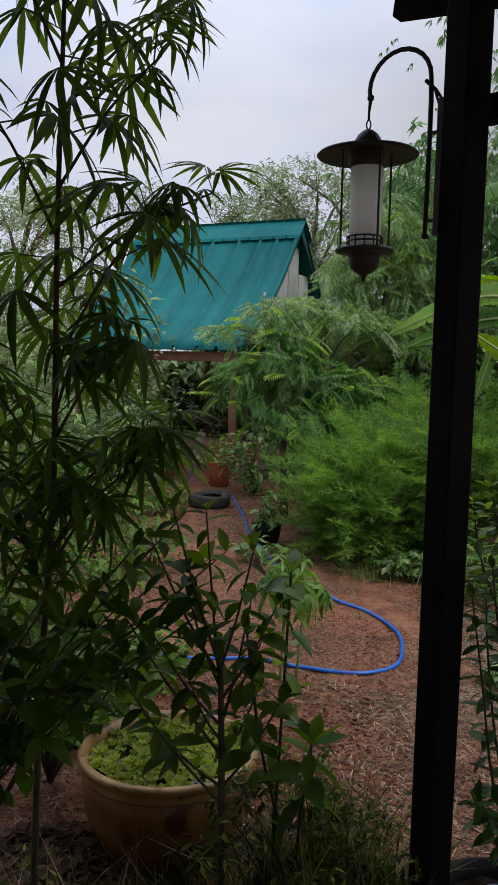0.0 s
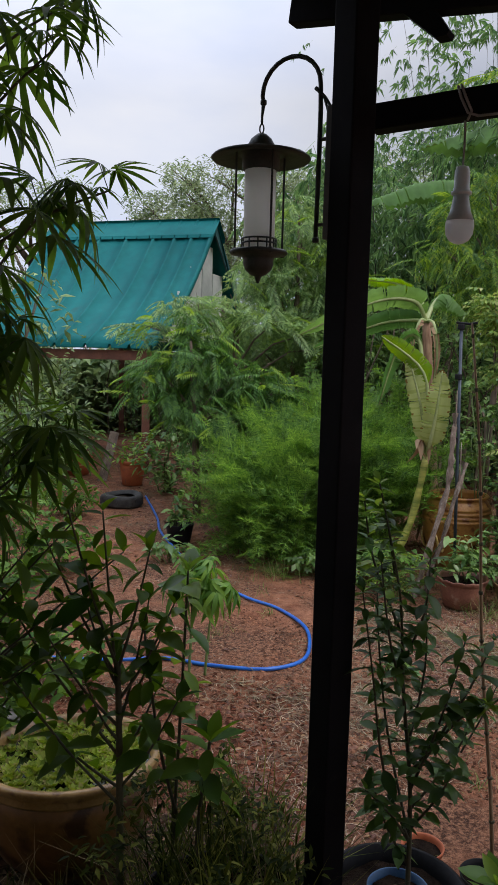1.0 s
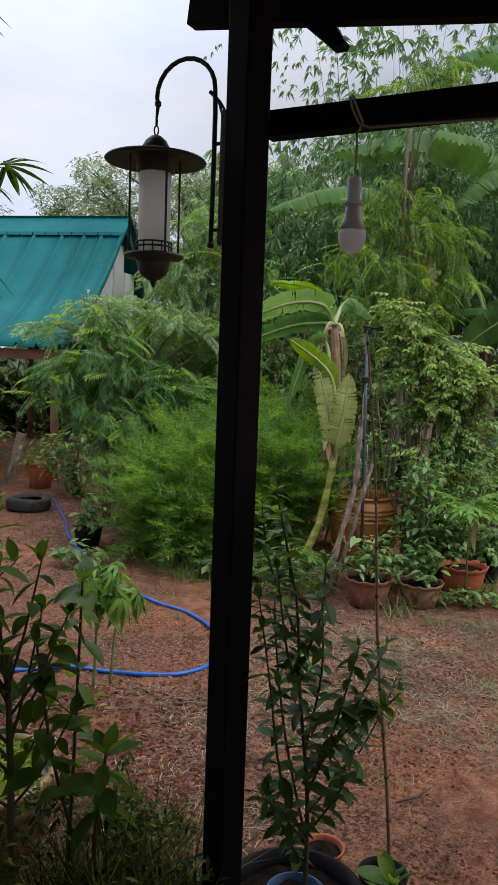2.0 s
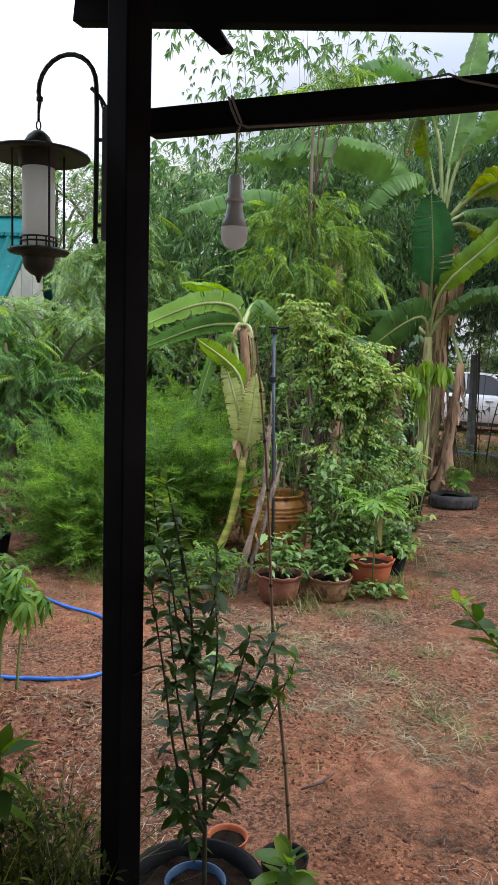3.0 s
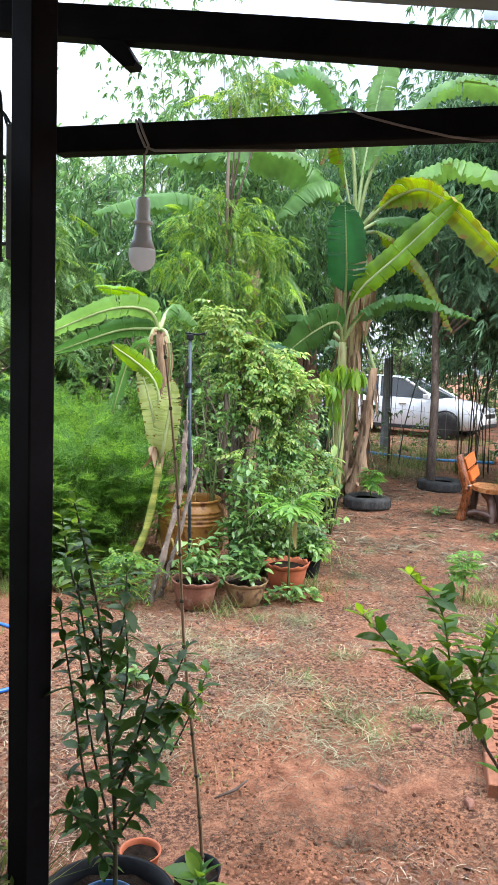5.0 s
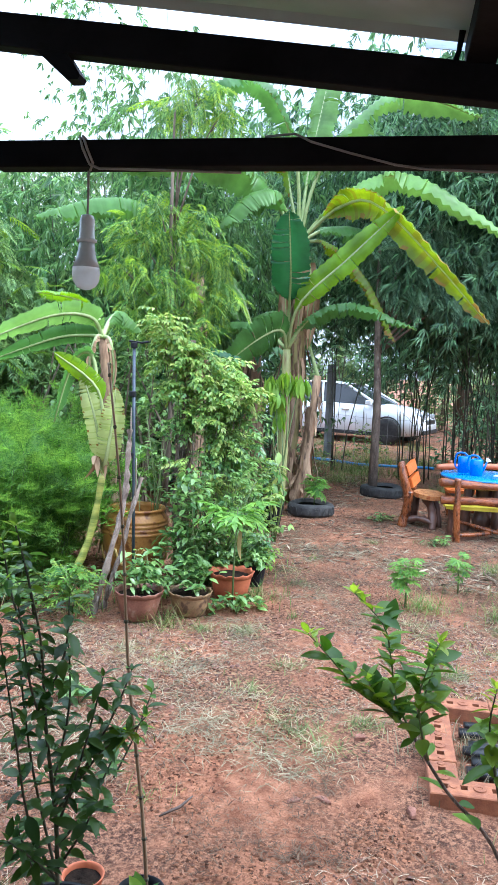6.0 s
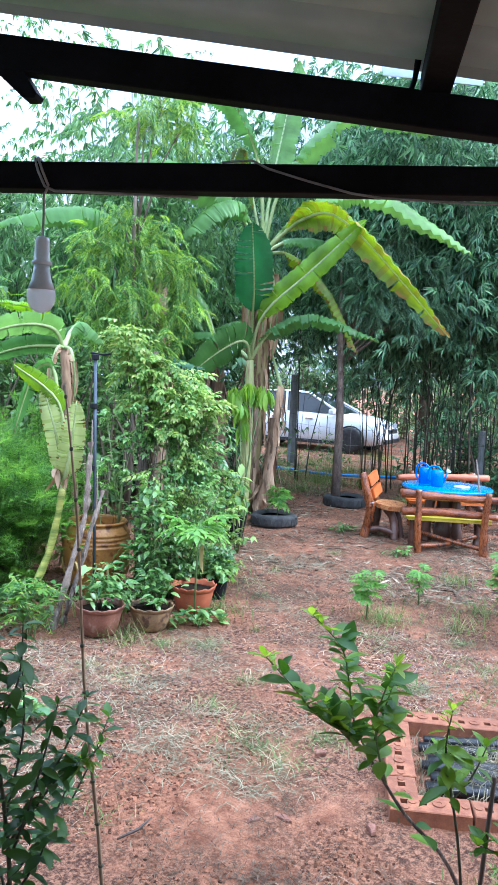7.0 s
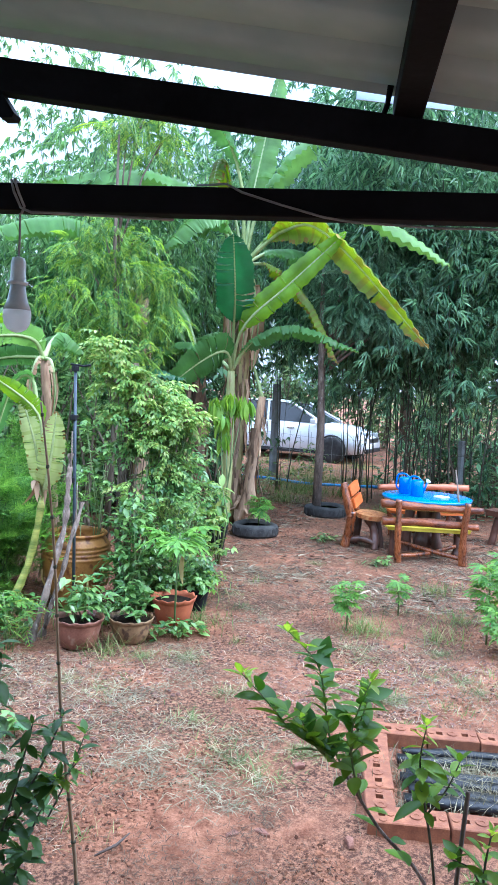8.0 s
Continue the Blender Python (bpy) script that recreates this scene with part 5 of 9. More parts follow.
M_HOSE = surface("blue_hose", (0.008, 0.09, 0.42), (0.015, 0.15, 0.58), 12, 0.35, bump=0.04)
M_PALEBLUEHOSE = surface("pale_blue_hose", (0.03, 0.19, 0.46), (0.06, 0.27, 0.6), 12, 0.4, bump=0.04)
M_TYRE = surface("old_tyre_rubber", (0.014, 0.013, 0.013), (0.045, 0.042, 0.039), 14, 0.8, bump=0.4, spots=(0.08, 0.065, 0.05), spot_at=0.66)


def make_pot(label, x, y, r, h, material, wave=0.0, rib=True, z=0.0, name="plant_pot", group="", soil=True, base=0.68, seg=40, full=0.82):
    """A pot with a rolled rim, an inside and soil in it."""
    pot = thing(name, label, "plant pot", (x, y, z), group)
    bm = bmesh.new()
    w = wave
    prof = [(r * base, 0), (r * (base + 0.04), 0.004), (r * 0.86, h * 0.5), (r * 0.93, h * 0.8), (r * 0.94, h * 0.84)]
    if rib:
        prof += [(r * 0.99, h * 0.86), (r * 1.0, h * 0.93, 0.6), (r * 1.04, h * 0.99, 1), (r * 1.0, h, 1), (r * 0.93, h * 0.97, 0.6)]
    else:
        prof += [(r * 0.98, h * 0.95), (r * 1.0, h), (r * 0.95, h)]
    prof += [(r * 0.88, h * 0.82), (r * 0.8, h * 0.5)]
    lathe(bm, prof, seg, None, wave, 12)
    part("body", bm, material, pot, smooth=True)
    if soil:
        rng = np.random.default_rng(abs(int(1000 * x)) + 7)
        bm = bmesh.new()
        rows = []
        c = bm.verts.new((0, 0, h * (full + 0.02)))
        for k in range(1, 5):
            rows.append([bm.verts.new((r * 0.88 * k / 4 * math.cos(a), r * 0.88 * k / 4 * math.sin(a), h * full + rng.normal() * h * 0.02)) for a in np.linspace(0, 6.283, 16, endpoint=False)])
        for i in range(16):
            bm.faces.new((c, rows[0][i], rows[0][(i + 1) % 16]))
            for k in range(3):
                bm.faces.new((rows[k][i], rows[k + 1][i], rows[k + 1][(i + 1) % 16], rows[k][(i + 1) % 16]))
        part("soil", bm, M_POTSOIL, pot, smooth=True)
    return pot


make_pot("maroon glazed clay pot with a wavy rim", 2.10, 4.26, 0.160, 0.19, M_MAROON, 0.006, group="clay pots in a row")
make_pot("tan glazed clay pot with a wavy rim", 2.45, 4.20, 0.15, 0.16, M_TANCLAY, 0.006, group="clay pots in a row")
make_pot("orange terracotta pot with a scalloped rim", 2.89, 4.40, 0.162, 0.20, M_TERRA, 0.009, group="clay pots in a row")
make_pot("small black plastic nursery pot", 3.22, 4.62, 0.10, 0.17, M_BLACKPLASTIC, rib=False, group="nursery pots")
make_pot("black plastic nursery bag", 4.55, 6.45, 0.14, 0.26, M_BLACKPLASTIC, rib=False, group="nursery pots")
make_pot("black plastic nursery pot beside the hose", 0.36, 5.95, 0.12, 0.17, M_BLACKPLASTIC, rib=False, group="nursery pots")
make_pot("orange terracotta pot near the hut", -0.05, 8.8, 0.16, 0.3, M_TERRA, rib=True, group="pots near the hut")
make_pot("orange terracotta pot near the hut", -0.75, 9.6, 0.2, 0.24, M_TERRA, rib=True, group="pots near the hut")
make_pot("small orange terracotta pot half full of soil", 0.88, 1.80, 0.064, 0.10, M_TERRA, rib=True, group="small pots by the post")
make_pot("small black plastic pot with a cane stuck in it", 0.98, 1.585, 0.072, 0.15, M_BLACKPLASTIC, rib=False, group="small pots by the post")

tub = make_pot("wide black plastic tub holding smaller pots", 0.66, 1.44, 0.185, 0.245, M_BLACKPLASTIC, name="plastic_tub", rib=False, base=0.8)
make_pot("faded blue plastic pot set in the tub", 0.64, 1.37, 0.077, 0.20, M_BLUEPLASTIC, rib=False, z=0.10, full=0.9)
make_pot("wide black plastic tub overgrown with weeds", 0.22, 1.40, 0.235, 0.25, M_BLACKPLASTIC, name="plastic_tub", rib=False, base=0.8)

# wide glazed bowl with water plants
bowl = thing("glazed_bowl", "wide ochre glazed water bowl full of floating green plants", "bowl", (-0.20, 2.0, -0.004))
bowl.rotation_euler = (radians(-4.0), 0, 0)
bm = bmesh.new()
lathe(bm, [(0.13, 0), (0.15, 0.01), (0.215, 0.08), (0.262, 0.18), (0.272, 0.26), (0.268, 0.30), (0.262, 0.305), (0.25, 0.29)], 56)
part("body", bm, M_BOWL, bowl, smooth=True)
bm = bmesh.new()
lathe(bm, [(0.262, 0.296), (0.270, 0.298), (0.276, 0.308), (0.270, 0.318), (0.279, 0.330), (0.286, 0.345), (0.279, 0.355), (0.262, 0.353), (0.253, 0.335), (0.25, 0.30)], 56)
part("rim", bm, surface("worn_ochre_rim", (0.22, 0.12, 0.035), (0.42, 0.26, 0.10), 9, 0.35, bump=0.1, spots=(0.17, 0.09, 0.04), spot_at=0.56), bowl, "pale ochre rolled rim", smooth=True)
bm = bmesh.new()
lathe(bm, [(0.2505, 0.312), (0.15, 0.314), (0.001, 0.314)], 40)
part("water", bm, surface("dark_water", (0.01, 0.02, 0.008), (0.02, 0.035, 0.012), 6, 0.1, bump=0.02), bowl)
rng = np.random.default_rng(81)
n = 420
a, q = rng.uniform(0, 6.283, n), 0.243 * np.sqrt(rng.random(n))
rosette = join([(blade(0.028, 0.024, 2, -0.25, 0.3, 0.6), pose(0, 0, 0, 32, 0, k * 60)) for k in range(6)])
V, T = place_many(rosette, np.stack([q * np.cos(a), q * np.sin(a), 0.318 + 0.008 * rng.random(n)], -1), a, rng.normal(0, .15, n), rng.normal(0, .15, n), rng.uniform(0.6, 1.15, n))
L_WATER = leafy("floating_water_plant", (0.18, 0.28, 0.03), (0.40, 0.48, 0.08), 0.35, 0.5, tip=(0.36, 0.34, 0.12), tip_part=0.15)
tagged(link_mesh("water_plants", fast_mesh("water_plants", V, T, L_WATER), None, None), "bright yellow-green floating water plants crowding the bowl", "water plants", kind="stuff").matrix_world = pose(-0.20, 2.0, -0.004, -4, 0, 0)

# big ribbed jar
jar = thing("water_jar", "large golden-brown glazed water jar with ribbed bands", "jar", polar(23.4, 5.95))
jar.scale = (0.86, 0.86, 0.9)
bm = bmesh.new()
prof = [(0.17, 0), (0.18, 0.01), (0.235, 0.12), (0.285, 0.28), (0.305, 0.40)]
for k in range(4):
    z = 0.42 + 0.035 * k
    prof += [(0.306 - 0.006 * k, z), (0.312 - 0.006 * k, z + 0.008), (0.306 - 0.007 * k, z + 0.018), (0.300 - 0.006 * k, z + 0.024)]
prof += [(0.26, 0.585), (0.245, 0.60), (0.262, 0.612), (0.272, 0.625), (0.262, 0.636), (0.245, 0.634), (0.235, 0.60), (0.26, 0.45)]
lathe(bm, prof, 48)
part("body", bm, M_JAR, jar, smooth=True)
for k in range(7):
    a = k * 0.9
    bm = bmesh.new()
    pts = [(0.302 * math.cos(a + 0.22 * u) * (0.9 + 0.1 * math.sin(3 * u)), 0.302 * math.sin(a + 0.22 * u) * (0.9 + 0.1 * math.sin(3 * u)), 0.24 + 0.07 * math.sin(4.2 * u)) for u in np.linspace(0, 1.5, 10)]
    tube(bm, pts, 0.012, 6)
    part("relief_scroll", bm, M_JARGOLD, jar, smooth=True)

# grey leaning trunks, metal pole and cane
for a, b, c, r0, r1 in ((Vector((1.84, 4.46, -0.03)), polar(22.45, 5.28, 0.70), polar(22.75, 5.42, 1.22), 0.021, 0.017), (Vector((1.95, 4.56, -0.03)), polar(22.3, 5.23, 0.36), polar(23.7, 5.42, 0.88), 0.019, 0.015), (polar(26.6, 6.2), polar(26.4, 6.2, 0.7), polar(27.1, 6.2, 1.9), 0.036, 0.026)):
    tr = thing("old_tree", "leaning grey tree trunk with rough lichened bark", "tree trunk", group="grey trunks beside the jar")
    bm = bmesh.new()
    ways = [bezier3([Vector(a), Vector(b), Vector(c)], k / 30) + Vector((0.004 * math.sin(k * 0.5), 0.004 * math.cos(k * 0.4), 0)) for k in range(31)]
    tube(bm, ways, [r0 + (r1 - r0) * k / 30 + 0.004 * math.sin(k * 1.1) + (0.012 * max(0, 1 - k / 4)) for k in range(31)], 11)
    for v in bm.verts:
        v.co += Vector((noise.noise(v.co * 26), noise.noise(v.co * 26 + Vector((7, 0, 0))), 0)) * 0.010 + Vector((noise.noise(v.co * 70), noise.noise(v.co * 70 + Vector((7, 0, 0))), 0)) * 0.006
    part("trunk", bm, M_GREYWOOD, tr)
    bm = bmesh.new()
    tube(bm, [ways[24], ways[24] + Vector((0.02, 0.02, 0.14)), ways[24] + Vector((0.03, 0.05, 0.32))], [r1 * 0.5, r1 * 0.35, r1 * 0.2], 7)
    part("limb", bm, M_GREYWOOD, tr, smooth=True)
pole = thing("metal_pole", "blue-grey steel pole with a dark clamp at its top", "pole")
pa, pb = Vector((2.285, 4.80, -0.03)), Vector((2.245, 4.83, 1.84))
bm = bmesh.new()
tube(bm, [pa, pa.lerp(pb, 0.5), pb], 0.0115, 10)
part("tube", bm, surface("galvanised_blue_grey", (0.028, 0.036, 0.048), (0.06, 0.075, 0.095), 9, 0.5, 0.3, 0.1), pole, smooth=True)
for dz in (0.0, 0.35, 0.8):
    bm = bmesh.new()
    lathe(bm, [(0.022, -0.02), (0.026, -0.016), (0.026, 0.016), (0.022, 0.02)], 12, Matrix.Translation(pb - Vector((0, 0, 0.02 + dz))))
    part("clamp", bm, M_BLACKPLASTIC, pole)
bm = bmesh.new()
tube(bm, [pb + Vector((-0.03, 0.02, 0.01)), pb + Vector((0.05, -0.03, 0.0)), pb + Vector((0.09, -0.06, 0.01))], 0.008, 6)
part("tie", bm, M_BLACKPLASTIC, pole)

cane = thing("bamboo_cane", "thin dry bamboo cane with dark joints stuck in a pot", "cane")
ca, cb = Vector((0.995, 1.57, 0.1)), polar(22.0, 1.95, 1.68)
bm = bmesh.new()
tube(bm, [ca.lerp(cb, k / 10) + Vector((0.006 * math.sin(k), 0, 0)) for k in range(11)], [0.0062 - 0.0035 * k / 10 for k in range(11)], 7)
part("stick", bm, surface("dry_cane", (0.17, 0.11, 0.06), (0.33, 0.23, 0.14), 20, 0.6, bump=0.2, stretch=(1, 1, 0.2)), cane, smooth=True)
for k in range(12):
    c = ca.lerp(cb, 0.06 + 0.92 * k / 11) + Vector((0.006 * math.sin(0.6 + 9.2 * k / 11), 0, 0))
    r = 0.0074 - 0.0036 * k / 11
    bm = bmesh.new()
    lathe(bm, [(r * 0.8, -0.005), (r * 1.15, -0.002), (r * 1.15, 0.002), (r * 0.8, 0.005)], 8, Matrix.Translation(c))
    part("joint", bm, M_DARKSTEM, cane)

# hoses


def make_hose(label, pts, r, material):
    h = thing("garden_hose", label, "hose", group="garden hoses")
    pts = [Vector((x, y, ground_height(x, y) + r * 0.9)) for x, y in pts]
    bm = bmesh.new()
    n = len(pts) * 8
    tube(bm, [bezier3(pts, k / n) for k in range(n + 1)], r, 8)
    part("tube", bm, material, h, smooth=True)


make_hose("bright blue garden hose looped over the red soil", [(-1.6, 3.5), (-0.7, 3.62), (-0.13, 3.56), (0.15, 3.54), (0.37, 3.43), (0.65, 3.35), (0.86, 3.45), (0.95, 3.65), (0.98, 3.95), (0.88, 4.26), (0.7, 4.52), (0.45, 5.1), (0.28, 5.92), (0.21, 6.42), (0.2, 7.02), (0.1, 8.0)], 0.0108, M_HOSE)
make_hose("pale blue garden hose lying by the fence", [(7.6, 12.4), (8.3, 12.1), (8.8, 11.88), (9.1, 11.2), (9.31, 10.54), (10.4, 9.9)], 0.028, M_PALEBLUEHOSE)


def make_tyre(label, x, y, r, w, tilt=0):
    t = thing("tyre_planter", label, "tyre", (x, y, w / 2 - 0.01), "tyre planters")
    bm = bmesh.new()
    seg = 40
    prof = [(r * 0.6, -0.25), (r * 0.68, -0.45), (r * 0.84, -0.5), (r * 0.95, -0.42), (r * 0.99, -0.25), (r, 0), (r * 0.99, 0.25), (r * 0.95, 0.42), (r * 0.84, 0.5), (r * 0.68, 0.45), (r * 0.6, 0.25)]
    rows = [[bm.verts.new((q * math.cos(6.2832 * i / seg), q * math.sin(6.2832 * i / seg), z * w + 0.008 * math.sin(2 * 6.2832 * i / seg + x))) for i in range(seg)] for q, z in prof]
    for p, q in zip(rows, rows[1:]):
        for i in range(seg):
            bm.faces.new((p[i], p[(i + 1) % seg], q[(i + 1) % seg], q[i]))
    part("tyre", bm, M_TYRE, t, smooth=True)
    for i in range(24):
        a = 6.2832 * i / 24
        bm = bmesh.new()
        box(bm, (r * 0.97, -0.014, -w * 0.28), (r * 1.008, 0.014, w * 0.28), Matrix.Rotation(a, 4, "Z") @ pose(0, 0, 0, 0 + 20 * (1 if i % 2 else -1), 0, 0))
        part("tread_block", bm, M_TYRE, t)
    bm = bmesh.new()
    lathe(bm, [(r * 0.66, 0.0), (r * 0.3, 0.03), (0.001, 0.035)], 20)
    part("soil", bm, M_POTSOIL, t, smooth=True)


make_tyre("old car tyre laid flat as a planter", 5.45, 6.95, 0.28, 0.15)
make_tyre("old car tyre laid flat as a planter", 7.25, 7.75, 0.3, 0.16)
make_tyre("old car tyre laid flat as a planter", -0.15, 7.6, 0.22, 0.13)

# ---- log furniture ----
M_LOG = surface("varnished_orange_log", (0.085, 0.024, 0.008), (0.29, 0.085, 0.025), 11, 0.28, bump=0.7, spots=(0.05, 0.018, 0.01), spot_at=0.53, stretch=(1, 1, 0.25))
M_LOGRAIL = surface("varnished_log_rail", (0.06, 0.016, 0.007), (0.36, 0.10, 0.028), 16, 0.3, bump=1.0, spots=(0.40, 0.21, 0.11), spot_at=0.66, stretch=(0.22, 1, 1))
M_LOGDARK = surface("varnished_brown_log", (0.04, 0.018, 0.011), (0.12, 0.05, 0.03), 7, 0.4, bump=0.5, spots=(0.05, 0.022, 0.012), stretch=(1, 1, 0.25))
M_PLANK = surface("bright_orange_plank", (0.50, 0.10, 0.015), (0.64, 0.165, 0.03), 5, 0.45, bump=0.3, spots=(0.30, 0.07, 0.015), stretch=(0.3, 1, 1))
M_REDPLANK = surface("red_brown_plank", (0.34, 0.10, 0.045), (0.50, 0.19, 0.10), 5, 0.35, bump=0.2, stretch=(0.3, 1, 1))
M_YELLOWPLANK = surface("yellow_plank", (0.46, 0.36, 0.025), (0.62, 0.50, 0.05), 5, 0.4, bump=0.2)
M_SEAT = surface("cut_log_seat", (0.32, 0.11, 0.035), (0.55, 0.28, 0.11), 8, 0.3, bump=0.3, spots=(0.28, 0.07, 0.02), spot_at=0.5)
M_BLUETOP = surface("blue_painted_top", (0.011, 0.115, 0.33), (0.025, 0.185, 0.45), 6, 0.25, bump=0.04, spots=(0.12, 0.33, 0.62), spot_at=0.66)
M_CAN = surface("blue_plastic_can", (0.005, 0.12, 0.55), (0.01, 0.18, 0.68), 12, 0.3, bump=0.03)


def log(name, a, b, r0, r1, material, parent, bend=0.0, seed=0):
    """A knobbly log with cut ends."""
    rng = np.random.default_rng(seed)
    a, b = Vector(a), Vector(b)
    mid = (a + b) / 2 + Vector((rng.normal(), rng.normal(), rng.normal())) * bend
    bm = bmesh.new()
    tube(bm, [bezier3([a, mid, b], k / 14) for k in range(15)], [(r0 + (r1 - r0) * k / 14) * rng.uniform(0.9, 1.1) for k in range(15)], 10)
    for v in bm.verts:
        v.co += Vector((noise.noise(v.co * 14), noise.noise(v.co * 14 + Vector((9, 0, 0))), noise.noise(v.co * 14 + Vector((0, 9, 0))))) * r0 * 0.22
    return part(name, bm, material, parent, smooth=True)


def slab(name, w, d, h, m, material, parent, seed=0, wavy=0.03, e=0.35):
    """A cut plank with a natural edge."""
    rng = np.random.default_rng(seed)
    bm = bmesh.new()
    k = 20
    ring_lo, ring_hi = [], []
    for i in range(k):
        a = 6.2832 * i / k
        c, s = math.cos(a), math.sin(a)
        x, y = w / 2 * math.copysign(abs(c) ** e, c), d / 2 * math.copysign(abs(s) ** e, s)
        f = 1 + rng.normal() * wavy
        ring_lo.append(bm.verts.new(m @ Vector((x * f * 0.97, y * f * 0.97, -h / 2))))
        ring_hi.append(bm.verts.new(m @ Vector((x * f, y * f, h / 2))))
    bm.faces.new(ring_lo[::-1])
    bm.faces.new(ring_hi)
    for i in range(k):
        bm.faces.new((ring_lo[i], ring_lo[(i + 1) % k], ring_hi[(i + 1) % k], ring_hi[i]))
    return part(name, bm, material, parent)


def make_bench(label, at, turn, length, group, seed, seat=M_YELLOWPLANK, rail=None, tall=0.66):
    """A log bench, its back towards -y in its own frame."""
    b = thing("log_bench", label, "bench", group=group)
    rail = rail or M_LOGRAIL
    for k, x in enumerate((-length * 0.36, length * 0.36)):
        log("leg", (x * 0.97, -0.03, -0.02), (x * 1.03, -0.035, tall), 0.042, 0.033, M_LOG, b, 0.018, seed + k)
        log("leg", (x, 0.34, -0.02), (x, 0.34, 0.32), 0.04, 0.035, M_LOGDARK, b, 0.01, seed + 2 + k)
        log("seat_bearer", (x, -0.02, 0.285), (x, 0.38, 0.285), 0.026, 0.024, M_LOGDARK, b, 0.005, seed + 4 + k)
    log("top_rail", (-length * 0.55, 0.035, tall - 0.05), (length * 0.55, 0.035, tall - 0.08), 0.042, 0.036, rail, b, 0.014, seed + 6)
    log("back_rail", (-length * 0.53, 0.045, tall - 0.24), (length * 0.51, 0.045, tall - 0.26), 0.047, 0.038, rail, b, 0.014, seed + 7)
    log("stretcher", (-length * 0.33, 0.02, 0.06), (length * 0.34, 0.3, 0.14), 0.024, 0.02, M_LOG, b, 0.01, seed + 8)
    log("stretcher", (length * 0.33, 0.02, 0.06), (-length * 0.3, 0.3, 0.16), 0.024, 0.02, M_LOG, b, 0.01, seed + 9)
    for k, y in enumerate((0.13, 0.27)):
        slab("seat_slat", length * 0.94, 0.11, 0.035, pose(0, y, 0.335), seat, b, seed + k, 0.01)
    b.matrix_world = Matrix.Translation(at) @ pose(0, 0, 0, 0, 0, turn)
    return b


make_bench("rustic varnished log bench seen from its back", Vector((6.32, 4.985, 0)), -37, 0.97, "log benches", 400)
make_bench("rustic red-brown log bench behind the blue table", Vector((7.45, 6.15, 0)), 150, 1.05, "log benches", 420, M_PLANK, M_REDPLANK, 0.68)

table = thing("round_table", "round table with a blue painted top on log legs", "table", (6.80, 5.50, 0))
bm = bmesh.new()
lathe(bm, [(0.47, 0.585), (0.495, 0.588), (0.505, 0.60), (0.505, 0.615), (0.495, 0.624), (0.30, 0.625), (0.001, 0.6255)], 48)
part("tabletop", bm, M_BLUETOP, table, "glossy blue painted top", smooth=True)
for k in range(3):
    a = 0.5 + 2.094 * k
    log("leg", (0.22 * math.cos(a), 0.22 * math.sin(a), -0.02), (0.16 * math.cos(a), 0.16 * math.sin(a), 0.59), 0.06, 0.05, M_LOGDARK, table, 0.015, 440 + k)
log("pedestal", (0, 0, -0.02), (0, 0, 0.59), 0.12, 0.1, M_LOGDARK, table, 0.01, 445)


def make_chair():
    """A low chair: a thick forked trunk as back, two short planks, a round cut seat on stubby bent legs."""
    c = thing("log_chair", "rustic log chair with bright orange back planks", "chair")
    log("back_leg", (-0.24, -0.17, -0.02), (-0.17, -0.16, 0.40), 0.065, 0.06, M_LOG, c, 0.03, 460)
    log("back_post", (-0.17, -0.16, 0.34), (-0.30, -0.17, 0.72), 0.06, 0.045, M_LOG, c, 0.03, 462)
    log("back_leg", (-0.22, 0.11, -0.02), (-0.16, 0.10, 0.38), 0.05, 0.05, M_LOGDARK, c, 0.02, 461)
    log("back_post", (-0.18, 0.10, 0.32), (-0.30, 0.11, 0.68), 0.045, 0.035, M_LOG, c, 0.02, 463)
    log("front_leg", (0.17, -0.12, -0.02), (0.02, -0.06, 0.34), 0.05, 0.055, M_LOGDARK, c, 0.03, 464)
    log("front_leg", (0.16, 0.13, -0.02), (0.04, 0.07, 0.34), 0.045, 0.05, M_LOGDARK, c, 0.03, 465)
    log("foot_rail", (-0.24, -0.14, 0.06), (0.16, -0.10, 0.06), 0.04, 0.035, M_LOGDARK, c, 0.03, 469)
    slab("seat", 0.38, 0.36, 0.05, pose(0.05, 0, 0.365, 3, 4, 0), M_SEAT, c, 466, 0.05, 0.75)
    slab("back_plank", 0.055, 0.30, 0.12, pose(-0.225, -0.02, 0.655, 13, -16, 0), M_PLANK, c, 467, 0.03, 0.3)
    slab("back_plank", 0.055, 0.28, 0.115, pose(-0.175, 0.01, 0.515, 13, -16, 0), M_PLANK, c, 468, 0.03, 0.3)
    c.matrix_world = Matrix.Translation((6.29, 5.91, 0)) @ pose(0, 0, 0, 0, 0, -66) @ Matrix.Diagonal((0.86, 0.9, 1, 1))


make_chair()


def make_stool(x, y):
    st_ = thing("log_stool", "dark rough-cut log stool beside the benches", "stool")
    for k in range(3):
        a = 2.094 * k + 0.4
        log("leg", (0.17 * math.cos(a), 0.17 * math.sin(a), -0.02), (0.11 * math.cos(a), 0.11 * math.sin(a), 0.36), 0.045, 0.04, M_LOGDARK, st_, 0.02, 470 + k)
    slab("seat", 0.44, 0.40, 0.07, pose(0, 0, 0.38), M_LOGDARK, st_, 474, 0.03)
    st_.matrix_world = Matrix.Translation((x, y, 0))


make_stool(8.091, 5.337)


